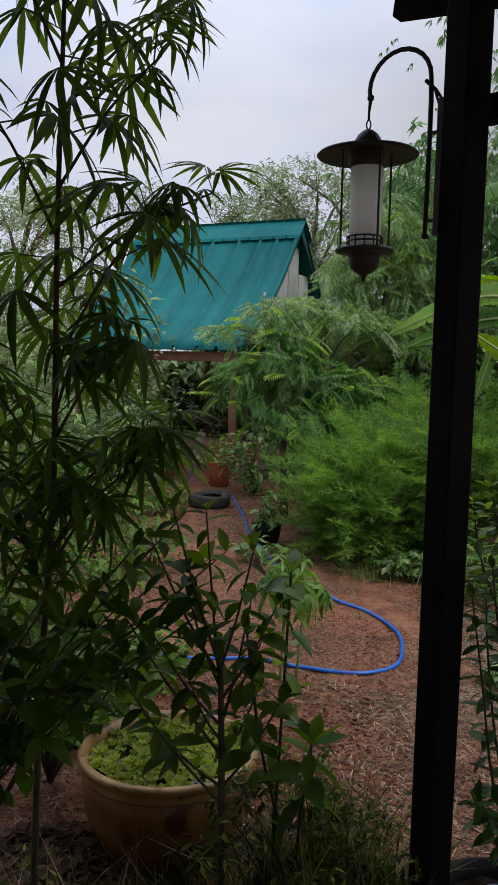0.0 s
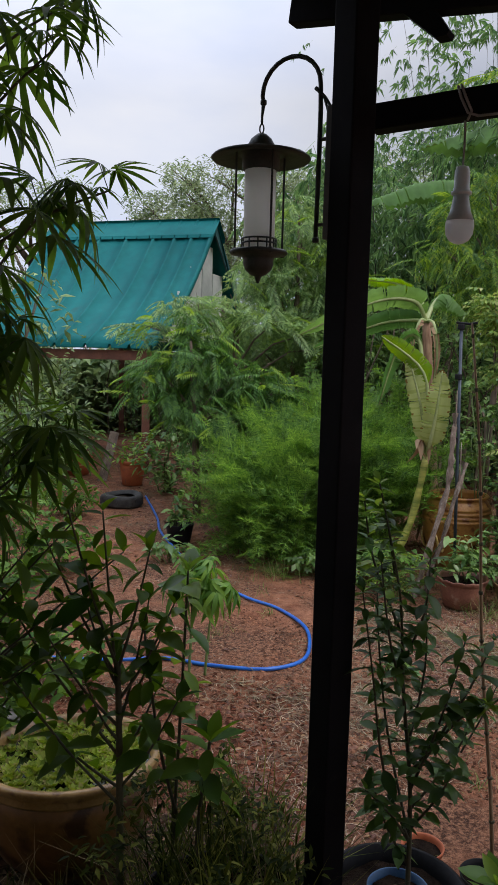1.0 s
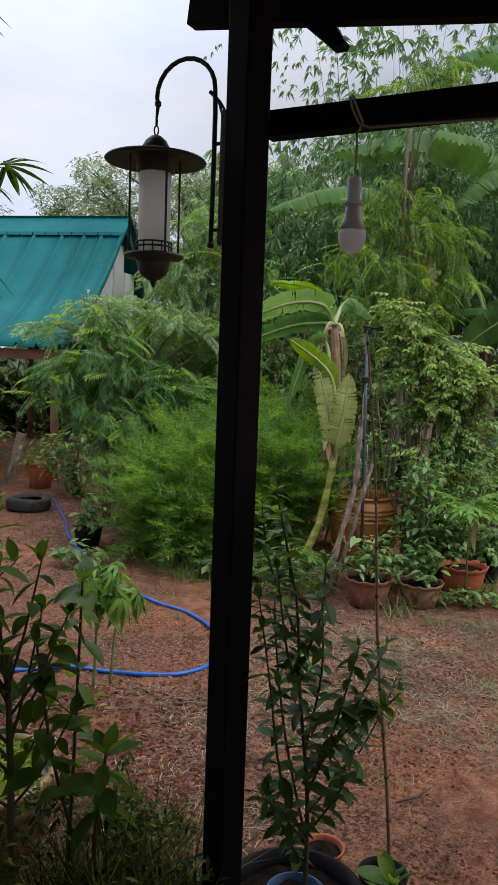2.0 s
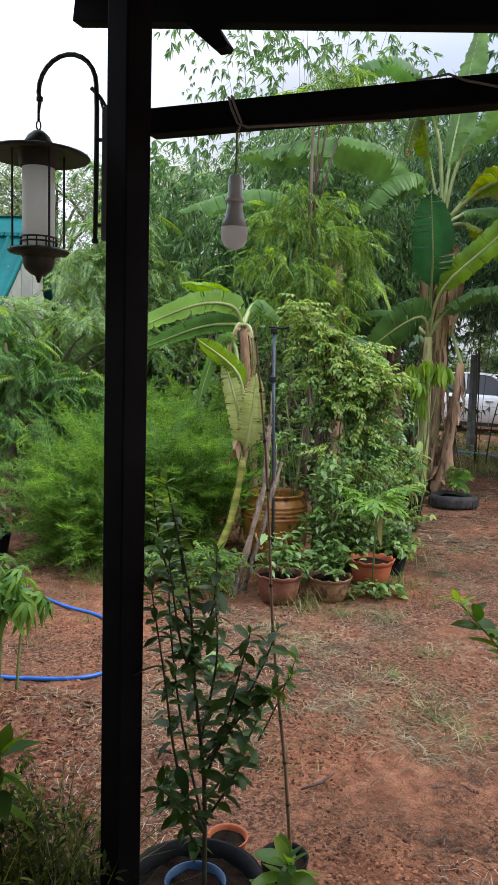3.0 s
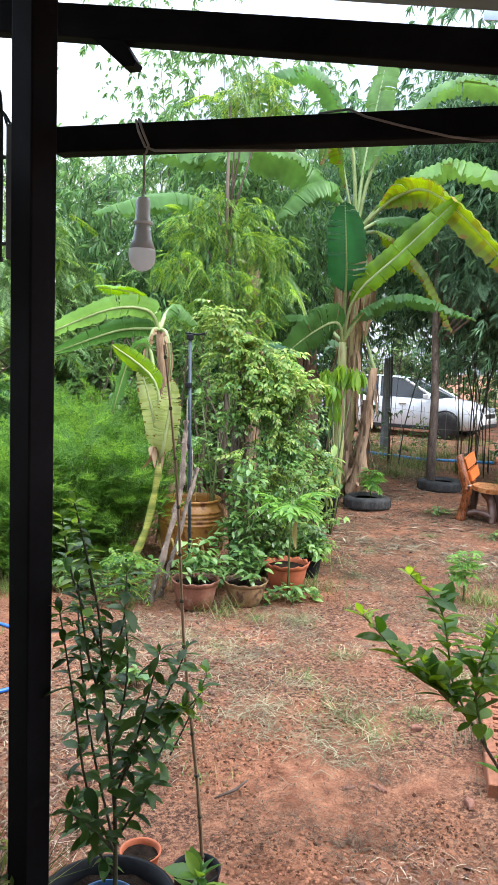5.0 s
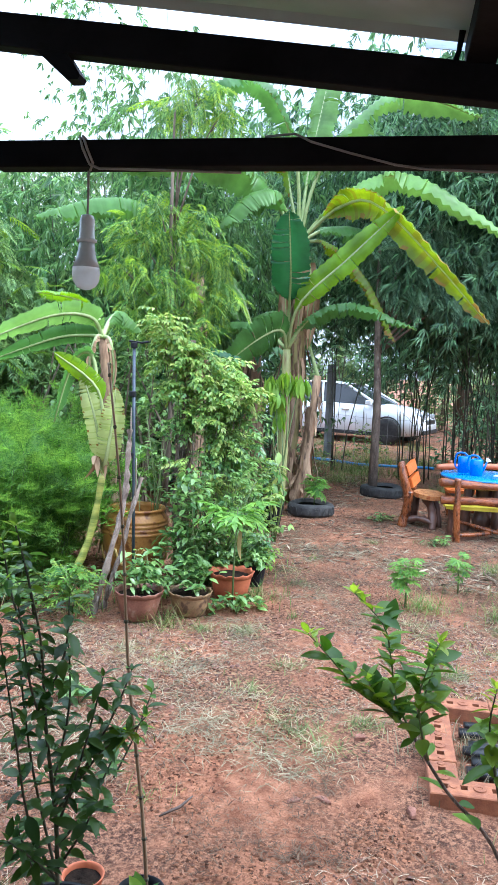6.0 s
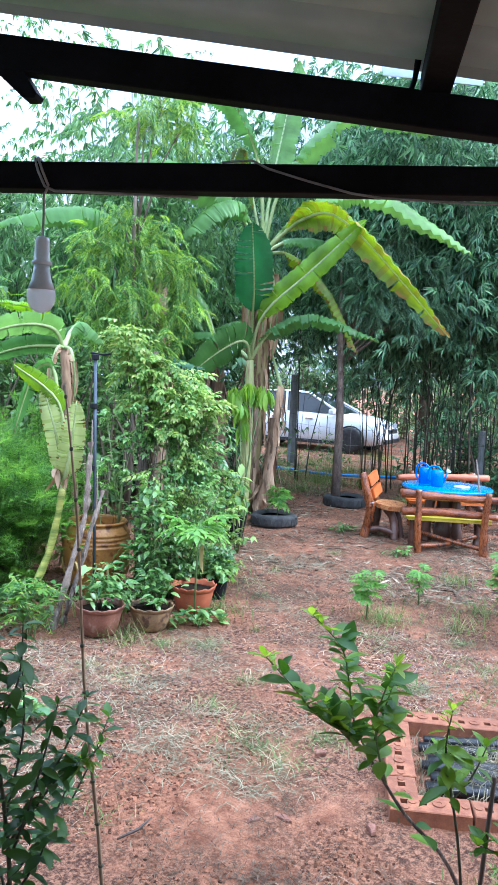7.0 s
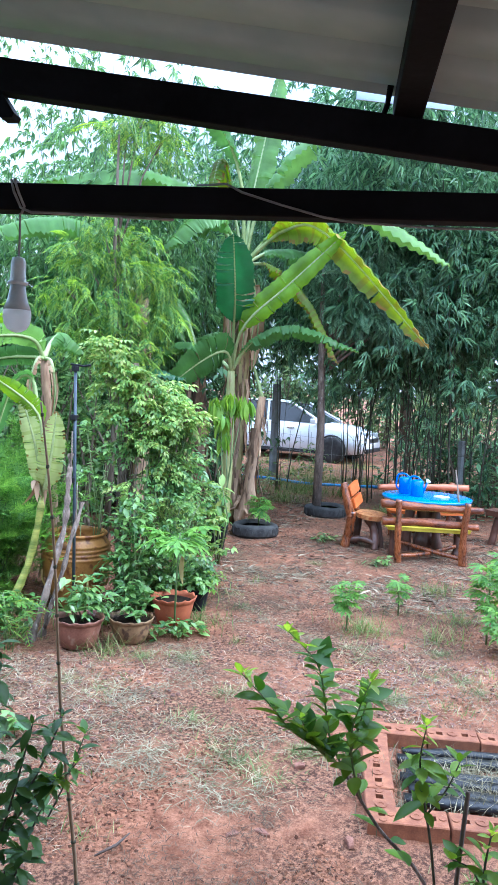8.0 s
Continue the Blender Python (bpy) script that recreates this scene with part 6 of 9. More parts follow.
def make_can(at, turn, s, white):
    can = thing("watering_can", "blue plastic watering can standing on the table", "watering can", group="watering cans")
    bm = bmesh.new()
    lathe(bm, [(0.075 * s, 0), (0.082 * s, 0.006), (0.085 * s, 0.12 * s), (0.082 * s, 0.2 * s), (0.07 * s, 0.215 * s), (0.045 * s, 0.22 * s), (0.04 * s, 0.19 * s)], 28)
    part("body", bm, M_CAN, can, smooth=True)
    bm = bmesh.new()
    grip = [Vector(q) * s for q in ((-0.08, 0, 0.05), (-0.115, 0, 0.09), (-0.115, 0, 0.19), (-0.09, 0, 0.255), (0.0, 0, 0.26), (0.05, 0, 0.21))]
    tube(bm, [bezier3(grip, k / 20) for k in range(21)], 0.012 * s, 8)
    part("handle", bm, M_CAN, can, smooth=True)
    bm = bmesh.new()
    tube(bm, [(0.07 * s, 0, 0.05 * s), (0.105 * s, 0, 0.12 * s), (0.13 * s, 0, 0.2 * s)], [0.022 * s, 0.015 * s, 0.012 * s], 8)
    part("spout", bm, M_CAN, can, smooth=True)
    if white:
        bm = bmesh.new()
        lathe(bm, [(0.012, 0), (0.03, 0.03), (0.032, 0.036), (0.001, 0.042)], 16, pose(0.125 * s, 0, 0.19 * s, 0, 35, 0))
        part("rose", bm, M_TUBE, can, "white sprinkler rose", smooth=True)
    can.matrix_world = Matrix.Translation(at) @ pose(0, 0, 0, 0, 0, turn)


make_can((6.70, 5.75, 0.6255), -48, 0.86, False)
make_can((6.66, 5.53, 0.6255), -48, 0.84, True)
bm = bmesh.new()
box(bm, (-0.07, -0.06, 0), (0.07, 0.06, 0.02), bevel=0.006)
ob = part("folded_cloth", bm, surface("white_cloth", (0.55, 0.6, 0.65), (0.7, 0.72, 0.75), 20, 0.8))
ob.location = (6.85, 5.33, 0.6255)
tagged(ob, "small folded white cloth lying on the blue table", "cloth")
st = thing("stick", "thin grey stick leaning across the table's edge", "stick")
log("shaft", (6.78, 5.02, 0.60), (6.88, 5.18, 0.96), 0.012, 0.007, M_GREYWOOD, st, 0.01, 480)

# ---- brick-edged bed ----
M_BRICK = surface("red_block", (0.15, 0.048, 0.021), (0.27, 0.102, 0.045), 14, 0.85, bump=0.5, spots=(0.20, 0.085, 0.05))


def block_mesh():
    """A soil-cement block with two square wells in its top."""
    bm = bmesh.new()
    L, W, H = 0.125, 0.0625, 0.10
    xs = [-L, -0.079, -0.047, 0.047, 0.079, L]
    ys = [-W, -0.016, 0.016, W]
    top = {}
    for i, x in enumerate(xs):
        for j, y in enumerate(ys):
            e = 0.004 if i in (0, 5) or j in (0, 3) else 0
            top[i, j] = bm.verts.new((x * (1 - e / 0.12), y * (1 - e / 0.06), H))
    for i in range(5):
        for j in range(3):
            if j == 1 and i in (1, 3):
                ring_t = [top[i, j], top[i + 1, j], top[i + 1, j + 1], top[i, j + 1]]
                low = [bm.verts.new((v.co.x * 0.96 + (0.0024 if v.co.x > 0 else -0.0024), v.co.y * 0.8, H - 0.045)) for v in ring_t]
                for k in range(4):
                    bm.faces.new((ring_t[k], ring_t[(k + 1) % 4], low[(k + 1) % 4], low[k]))
                bm.faces.new(low)
            else:
                bm.faces.new((top[i, j], top[i + 1, j], top[i + 1, j + 1], top[i, j + 1]))
    edge = [top[i, 0] for i in range(6)] + [top[5, 1], top[5, 2]] + [top[i, 3] for i in range(5, -1, -1)] + [top[0, 2], top[0, 1]]
    mid = [bm.verts.new((v.co.x / (1 - 0.004 / 0.12) if abs(v.co.x) > 0.12 else v.co.x, v.co.y / (1 - 0.004 / 0.06) if abs(v.co.y) > 0.058 else v.co.y, H - 0.004)) for v in edge]
    bot = [bm.verts.new((v.co.x, v.co.y, 0)) for v in mid]
    n = len(edge)
    for k in range(n):
        bm.faces.new((edge[k], mid[k], mid[(k + 1) % n], edge[(k + 1) % n]))
        bm.faces.new((mid[k], bot[k], bot[(k + 1) % n], mid[(k + 1) % n]))
    bm.faces.new(bot)
    for cx in (-0.104, 0.0, 0.104):
        lathe(bm, [(0.027, H - 0.002), (0.025, H + 0.005), (0.012, H + 0.005), (0.010, H + 0.002), (0.001, H + 0.002)] if cx == 0 else [(0.017, H - 0.002), (0.015, H + 0.004), (0.001, H + 0.004)], 12, Matrix.Translation((cx, 0, 0)))
    bmesh.ops.recalc_face_normals(bm, faces=bm.faces[:])
    me = bpy.data.meshes.new("brick")
    bm.to_mesh(me)
    bm.free()
    me.materials.append(M_BRICK)
    return me


BLOCK = block_mesh()
bed = thing("planting_bed", "planting bed edged with red hollow blocks", "planting bed", (2.265, 1.715, 0))
rng = np.random.default_rng(91)
turn_u = math.degrees(math.atan2(-0.666, 0.746))


def block_at(s, o, along_u):
    v = HOUSE_U * s + HOUSE_N * o
    ob = new("brick", BLOCK)
    ob.parent = bed
    ob.matrix_local = pose(v.x, v.y, rng.uniform(-0.008, 0.004) - 0.042, rng.normal() * 1.2, rng.normal() * 1.2, turn_u + (0 if along_u else 90) + rng.normal() * 1.5)


for k in range(7):
    block_at(0.205 + 0.255 * k, 0.065, True)
    block_at(0.205 + 0.255 * k, 0.86, True)
for k in range(3):
    block_at(0.065, 0.13 + 0.255 * k, False)
block_at(0.065, 0.86, False)
M_POLY = surface("crumpled_black_poly", (0.006, 0.006, 0.007), (0.016, 0.016, 0.018), 7, 0.36, bump=0.7, gloss=0.3)
for k in range(6):
    bag = thing("plastic_bag", "long crumpled black plastic bag lying in the bed", "bag", group="black bags in the bed")
    o = 0.24 + 0.095 * k + rng.normal() * 0.01
    bm = bmesh.new()
    pts = [Vector((2.265, 1.715, 0)) + HOUSE_U * s + HOUSE_N * (o + 0.02 * math.sin(4 * s + k)) + Vector((0, 0, 0.035)) for s in np.linspace(0.17 + 0.03 * (k % 2), 1.7, 14)]
    tube(bm, pts, [0.028 + 0.014 * rng.random() for _ in pts], 8)
    for v in bm.verts:
        v.co.z = 0.02 + (v.co.z - 0.035) * 0.55 + 0.006 * noise.noise(v.co * 40)
    part("bag", bm, M_POLY, bag, smooth=True)
rod = thing("iron_rod", "rusty iron rod stuck upright in the soil", "rod")
bm = bmesh.new()
tube(bm, [(1.645, 0.825, -0.05), (1.66, 0.815, 0.4), (1.674, 0.802, 0.77)], 0.006, 7)
part("shaft", bm, M_DARKWOOD, rod, smooth=True)

# ---- parked car ----
M_WHITECAR = surface("white_car_paint", (0.68, 0.69, 0.71), (0.74, 0.75, 0.77), 2, 0.15, bump=0.0)
M_CARGLASS = surface("dark_car_glass", (0.012, 0.014, 0.016), (0.02, 0.022, 0.025), 2, 0.08, bump=0.0)
M_CHROME = surface("grey_alloy", (0.45, 0.45, 0.46), (0.55, 0.55, 0.56), 8, 0.25, 0.9, 0.02)
M_CARBLACK = surface("black_trim", (0.012, 0.012, 0.013), (0.025, 0.025, 0.026), 8, 0.5)
M_HEADLAMP = surface("headlamp_lens", (0.35, 0.37, 0.40), (0.6, 0.62, 0.65), 8, 0.12, 0.3)


def make_car():
    car = thing("car", "white family car parked beyond the bamboo", "car")
    # body: sections along its length, each a rounded outline
    secs = [(-2.12, 0.72, 0.40, 0.80), (-2.05, 0.80, 0.26, 0.95), (-1.7, 0.86, 0.22, 1.02), (-0.8, 0.88, 0.21, 1.01), (0.2, 0.88, 0.21, 0.99), (0.95, 0.88, 0.21, 0.96), (1.5, 0.86, 0.22, 0.90), (1.9, 0.80, 0.24, 0.80), (2.12, 0.70, 0.28, 0.68), (2.19, 0.58, 0.34, 0.56)]
    bm = bmesh.new()
    rows = []
    for x, w, lo, hi in secs:
        o = [(-w * 0.9, lo), (-w, lo + 0.1), (-w * 1.01, (lo + hi) / 2), (-w * 0.97, hi - 0.1), (-w * 0.88, hi), (0, hi + 0.03), (w * 0.88, hi), (w * 0.97, hi - 0.1), (w * 1.01, (lo + hi) / 2), (w, lo + 0.1), (w * 0.9, lo)]
        rows.append([bm.verts.new((x, y, z)) for y, z in o])
    for a, b in zip(rows, rows[1:]):
        for k in range(10):
            bm.faces.new((a[k], b[k], b[k + 1], a[k + 1]))
        bm.faces.new((a[10], b[10], b[0], a[0]))
    bm.faces.new(rows[0])
    bm.faces.new(rows[-1][::-1])
    part("body", bm, M_WHITECAR, car, smooth=True)
    # cabin: glass under a white roof
    bm = bmesh.new()
    o = [(-2.0, 0.98), (-1.78, 1.36), (-1.5, 1.44), (-0.5, 1.47), (0.15, 1.42), (1.05, 0.97)]
    a = [bm.verts.new((x, -0.80 + (z - 0.97) * 0.34, z)) for x, z in o]
    b = [bm.verts.new((x, 0.80 - (z - 0.97) * 0.34, z)) for x, z in o]
    bm.faces.new(a)
    bm.faces.new(b[::-1])
    for k in range(5):
        bm.faces.new((a[k], a[k + 1], b[k + 1], b[k]))
    part("window", bm, M_CARGLASS, car)
    bm = bmesh.new()
    o = [(-1.8, 1.375), (-1.5, 1.455), (-0.5, 1.485), (0.16, 1.435)]
    a = [bm.verts.new((x, -0.665, z)) for x, z in o]
    m = [bm.verts.new((x, 0, z + 0.03)) for x, z in o]
    b = [bm.verts.new((x, 0.665, z)) for x, z in o]
    for k in range(3):
        bm.faces.new((a[k], a[k + 1], m[k + 1], m[k]))
        bm.faces.new((m[k], m[k + 1], b[k + 1], b[k]))
    part("roof", bm, M_WHITECAR, car, smooth=True)
    for y in (-1, 1):
        for p, q in (((1.05, 0.80, 0.97), (0.16, 0.66, 1.44)), ((-0.45, 0.805, 0.97), (-0.5, 0.65, 1.47)), ((-1.45, 0.80, 0.98), (-1.62, 0.66, 1.42))):
            bm = bmesh.new()
            tube(bm, [(p[0], y * p[1], p[2]), (q[0], y * q[1], q[2])], 0.035, 6)
            part("pillar", bm, M_WHITECAR, car)
        for x in (-1.36, 1.34):
            bm = bmesh.new()
            ring(bm, 0.355, 0.02, 0, 32, pose(x, y * 0.885, 0.335, 90, 0, 0))
            part("wheel_arch", bm, M_CARBLACK, car)
            wheel = part("wheel", lathe(bmesh.new(), [(0.2, -0.1), (0.30, -0.1), (0.33, -0.07), (0.33, 0.07), (0.31, 0.1), (0.2, 0.1)], 28, pose(x, y * 0.85, 0.325, 90, 0, 0)), M_TYRE, car, smooth=True)
            for k in range(5):
                bm = bmesh.new()
                box(bm, (-0.038, 0.0, 0.095), (0.038, 0.22, 0.122), pose(x, y * 0.85, 0.325, 90 * y, 0, 0) @ pose(0, 0, 0, 0, 0, 72 * k))
                part("spoke", bm, M_CHROME, wheel)
            bm = bmesh.new()
            lathe(bm, [(0.20, 0.10), (0.205, 0.122), (0.232, 0.122), (0.236, 0.10), (0.20, 0.10)], 28, pose(x, y * 0.85, 0.325, 90 * y, 0, 0))
            part("rim", bm, M_CHROME, wheel, smooth=True)
        bm = bmesh.new()
        box(bm, (1.82, y * 0.5 - 0.2, 0.64), (2.1, y * 0.5 + 0.2, 0.78), pose(0, 0, 0, 0, 0, y * -6), 0.03)
        part("headlight", bm, M_HEADLAMP, car, "clear headlamp")
        bm = bmesh.new()
        box(bm, (0.78, y * 0.93 - 0.1, 0.95), (0.92, y * 0.93 + 0.1, 1.08), None, 0.03)
        part("mirror", bm, M_WHITECAR, car)
        for x in (-0.72, 0.22):
            bm = bmesh.new()
            box(bm, (x - 0.1, y * 0.885 - 0.012, 0.80), (x + 0.1, y * 0.885 + 0.018, 0.835), None, 0.008)
            part("door_handle", bm, M_CHROME, car)
    for y in (-1, 1):
        bm = bmesh.new()
        box(bm, (-0.98, y * 0.865 - 0.03, 0.20), (0.98, y * 0.865 + 0.03, 0.29), None, 0.01)
        part("sill", bm, M_CARBLACK, car)
        for x in (-0.42, 0.72, -1.15):
            bm = bmesh.new()
            box(bm, (x - 0.006, y * 0.887 - 0.012, 0.32), (x + 0.006, y * 0.887 + 0.004, 0.93))
            part("door_seam", bm, M_CARBLACK, car)
    bm = bmesh.new()
    box(bm, (2.05, -0.42, 0.52), (2.195, 0.42, 0.64), None, 0.02)
    part("grille", bm, M_CARBLACK, car)
    bm = bmesh.new()
    box(bm, (2.0, -0.62, 0.28), (2.2, 0.62, 0.40), None, 0.03)
    part("lower_grille", bm, M_CARBLACK, car)
    bm = bmesh.new()
    box(bm, (2.18, -0.2, 0.42), (2.21, 0.2, 0.50))
    part("number_plate", bm, M_PALEBOARD, car)
    h = math.degrees(math.atan2(-0.86, 0.51))
    front = Vector((math.cos(radians(h)), math.sin(radians(h)), 0))
    side = Vector((-front.y, front.x, 0))
    near = -1 if side.dot(Vector((-0.64, -0.77, 0))) < 0 else 1
    at = Vector((12.75, 13.9, 0)) - front * 1.34 - side * near * 0.84
    car.matrix_world = Matrix.Translation(at) @ pose(0, 0, 0, 0, 0, h)


make_car()

# fence and trunks near the car
for k, (az, d, h, r) in enumerate(((37.4, 15.6, 1.9, 0.06), (51.3, 12.0, 1.15, 0.04))):
    p = polar(az, d, -0.03)
    post_f = thing("fence_post", "grey concrete fence post among the bamboo", "fence post", p, "fence posts")
    bm = bmesh.new()
    box(bm, (-r, -r, 0), (r, r, h), bevel=0.01)
    part("post", bm, surface("grey_concrete", (0.13, 0.14, 0.14), (0.24, 0.25, 0.25), 6, 0.85, bump=0.3), post_f)
wire = thing("wire_fence", "thin wire fence strung before the parked car", "fence")
for z in (0.3, 0.6, 0.9):
    bm = bmesh.new()
    tube(bm, [polar(36.5, 15.6, z), polar(41, 14.6, z - 0.04), polar(45, 14.2, z)], 0.003, 4)
    part("strand", bm, M_CABLE, wire)
for k in range(9):
    bm = bmesh.new()
    q = polar(37.8 + 0.8 * k, 15.4 - 0.12 * k)
    tube(bm, [(q.x, q.y, 0), (q.x, q.y, 0.95)], 0.004, 4)
    part("stay", bm, M_CABLE, wire)
# the crown's grey-green has its bluish haze mixed in
p = polar(41.0, 10.9)
make_tree("tree", "slim grey-brown trunk under a dark fine-leaved crown", p.x, p.y, 0.055, 3.6,
          spread(42, ((-.1, 3.5, 0), (.3, 3.4, .1), (.7, 3.2, 0), (1.0, 2.9, .1), (.5, 2.9, .1), (.1, 2.95, 0), (.9, 2.75, 0), (.35, 2.8, .1), (1.25, 2.75, 0), (1.1, 3.4, 0), (.6, 3.7, 0)), (.32, .32, .22)),
          NEEMFINE, leafy("hazed_grey_green_leaf", (0.065, 0.13, 0.07), (0.19, 0.30, 0.16), 0.35, 0.45, gloss=0.4), 1000, 501, (-1.2, 0.2), bark=M_GREYWOOD)

M_OLDBOARD = surface("old_grey_board", (0.12, 0.10, 0.085), (0.30, 0.27, 0.24), 9, 0.9, bump=0.5, spots=(0.08, 0.06, 0.045), stretch=(0.15, 1, 1))
# pale plank leaning on the hut's post
pl_ = thing("plank", "pale weathered plank leaning beside the hut", "plank")
bm = bmesh.new()
box(bm, (-0.06, -0.012, -0.02), (0.05, 0.012, 0.62), bevel=0.004)
ob = part("board", bm, M_GREYWOOD, pl_)
pl_.matrix_world = Matrix.Translation(polar(-3.0, 9.4)) @ pose(0, 0, 0, -8, 14, 0)
# old boards lying behind the glazed bowl
for a, b, w, tilt in (((-1.05, 3.12), (-0.43, 2.91), 0.11, 4), ((-0.90, 2.74), (-0.38, 2.63), 0.09, -3), ((-1.10, 3.80), (-0.92, 3.72), 0.10, 2)):
    board = thing("plank", "old grey weathered plank lying on the soil behind the bowl", "plank", group="planks behind the bowl")
    a, b = Vector((*a, 0)), Vector((*b, 0))
    bm = bmesh.new()
    box(bm, (0, -w / 2, 0), ((b - a).length, w / 2, 0.024), bevel=0.004)
    part("board", bm, M_OLDBOARD, board)
    board.matrix_world = Matrix.Translation(a + Vector((0, 0, 0.012))) @ pose(0, 0, 0, tilt, 0, math.degrees(math.atan2(b.y - a.y, b.x - a.x)))

# ---- plants of the middle ground ----


def make_bush(name, label, at, blobs, count, templates, material, seed, category="shrub", stems=8, stem_r=0.008, group="", pitch=(-0.7, 0.4), scale=(0.7, 1.2), bark=None):
    """A bush: thin stems from one foot into every clump, and leaves about them."""
    rng = np.random.default_rng(seed)
    b = thing(name, label, category, at, group)
    for i in range(stems):
        bm = bmesh.new()
        c = Vector(blobs[i % len(blobs)][:3]) + Vector(rng.normal(size=3)) * 0.3 * min(blobs[i % len(blobs)][3:])
        f = Vector((rng.normal() * 0.03, rng.normal() * 0.03, -0.02))
        mid = f.lerp(c, 0.5) + Vector((rng.normal() * 0.04, rng.normal() * 0.04, 0.05))
        tube(bm, [f, mid, c], [stem_r, stem_r * 0.75, stem_r * 0.35], 5)
        part("stem", bm, bark or M_GREENSTEM, b, smooth=True)
    V, T = scatter(templates, clumps(rng, blobs, count, 0.35), rng, pitch, scale)
    V[:, 2] = np.maximum(V[:, 2], 0.008 - b.location.z)
    link_mesh("foliage", fast_mesh("foliage", V, T, material), None, b)
    return b


OVALS = [blade(0.075, 0.036, 3, 0.15, 0.3, 0.5), blade(0.06, 0.032, 3, 0.25, 0.25, 0.5), blade(0.09, 0.04, 3, 0.3, 0.35, 0.45)]
TINY = [flake(0.05, 0.03), flake(0.04, 0.026, 0.3), flake(0.06, 0.032, 0.2)]
TRIO = [join([(blade(0.055, 0.034, 2, 0.2, 0.25, 0.5), pose(0, 0, 0, -10, 0, a)) for a in (-65, 0, 65)]), join([(blade(0.045, 0.03, 2, 0.3, 0.25, 0.5), pose(0, 0, 0, -15, 0, a)) for a in (-70, -20, 30, 75)])]
SPRIGS = [pinnate(0.13, 4, 0.042, 0.024, 0.3), pinnate(0.10, 3, 0.04, 0.024, 0.15), pinnate(0.15, 5, 0.04, 0.022, 0.45)]
SMALLNEEM = [pinnate(0.2, 8, 0.045, 0.013, 0.35), pinnate(0.17, 7, 0.042, 0.013, 0.55)]

# climbing shrub with pale small leaves over the planted corner


FINESPRIGS = [pinnate(0.15, 3, 0.052, 0.029, 0.2), pinnate(0.13, 3, 0.048, 0.028, 0.05), pinnate(0.18, 4, 0.05, 0.028, 0.35)]
make_bush("climbing_shrub", "loose climbing shrub with small pale yellow-green leaves", polar(27.6, 6.1),
          spread(27.6, ((-.28, 2.06, 0), (-.22, 1.93, .05), (-.12, 1.84, 0), (-.26, 1.72, 0), (-.05, 1.70, .05), (.08, 1.78, 0), (.2, 1.70, 0), (.04, 1.56, .1), (.28, 1.60, 0), (.36, 1.52, .05), (.18, 1.48, .1), (-.16, 1.52, 0))),
          400, FINESPRIGS, L_VINE, 601, stems=20, stem_r=0.006, scale=(0.7, 1.2), bark=M_GREYWOOD)
make_bush("climbing_shrub", "straggling shrub with mid-green leaves on bare stems", polar(28.4, 6.15),
          spread(28.4, ((.02, 1.36, 0), (.22, 1.36, 0), (.36, 1.28, 0), (-.12, 1.25, .05), (.12, 1.18, .05), (.3, 1.08, 0), (.02, 1.0, .1), (.2, .94, .05), (.36, .9, 0))),
          260, FINESPRIGS, L_SHADEVINE, 606, stems=16, stem_r=0.006, scale=(0.7, 1.2), bark=M_GREYWOOD)
make_bush("climbing_shrub", "leafy green shrub hung with vines", polar(29.4, 5.8),
          spread(29.4, ((-.22, .84, 0), (-.05, .9, 0), (.14, .86, 0), (.3, .80, 0), (-.3, .66, .05), (-.1, .68, .1), (.1, .66, .1), (.3, .62, .05), (-.24, .48, .1), (-.02, .46, .15), (.2, .46, .1), (.36, .42, 0), (-.1, .3, .15), (.12, .28, .1), (.32, .26, .05)), (.12, .11, .10)),
          290, TRIO, L_SHADEVINE, 602, stems=20, scale=(0.6, 1.1))
make_bush("climbing_shrub", "leafy green shrub hung with vines", polar(30.8, 6.6),
          spread(30.8, ((-.1, 1.22, 0), (.12, 1.1, 0), (-.2, .98, 0), (.02, .9, .05), (.24, .86, 0), (-.1, .7, .05), (.14, .66, .05), (.32, .6, 0), (0, .46, .1), (.24, .42, .05), (.38, .34, 0), (.1, .24, .1)), (.13, .12, .11)),
          240, TRIO, L_VINE, 603, stems=14, scale=(0.75, 1.3))
make_bush("climbing_shrub", "sparse dark-leaved vine between the pole and the trunk", polar(24.6, 5.9),
          spread(24.6, ((-.08, 1.38, 0), (.06, 1.2, 0), (-.06, 1.02, .05), (.1, .92, 0), (-.1, .76, .05), (.12, .7, .05), (.16, 1.45, 0)), (.09, .08, .08)),
          130, TRIO, L_SHADEVINE, 607, stems=9, stem_r=0.005, scale=(0.6, 1.0))
make_bush("climbing_shrub", "straggling shrub with pale tips among the vines", polar(28.8, 6.0),
          [(-.1, 0, 1.35, .15, .15, .12), (.15, 0, 1.12, .16, .15, .12), (.3, 0, .8, .14, .14, .12), (-.25, 0, .9, .14, .14, .12), (0, -.2, .75, .14, .14, .12), (.3, -.1, 1.45, .13, .12, .1)],
          170, SPRIGS, L_VINE, 605, stems=12)
make_bush("shrub", "small dark shrub behind the clay pots", polar(27.6, 5.6),
          [(0, 0, .75, .2, .2, .18), (.1, 0, .5, .25, .2, .18), (-.1, 0, .4, .2, .2, .18), (.1, 0, .2, .25, .2, .15)], 520, OVALS, L_SHADEVINE, 604)
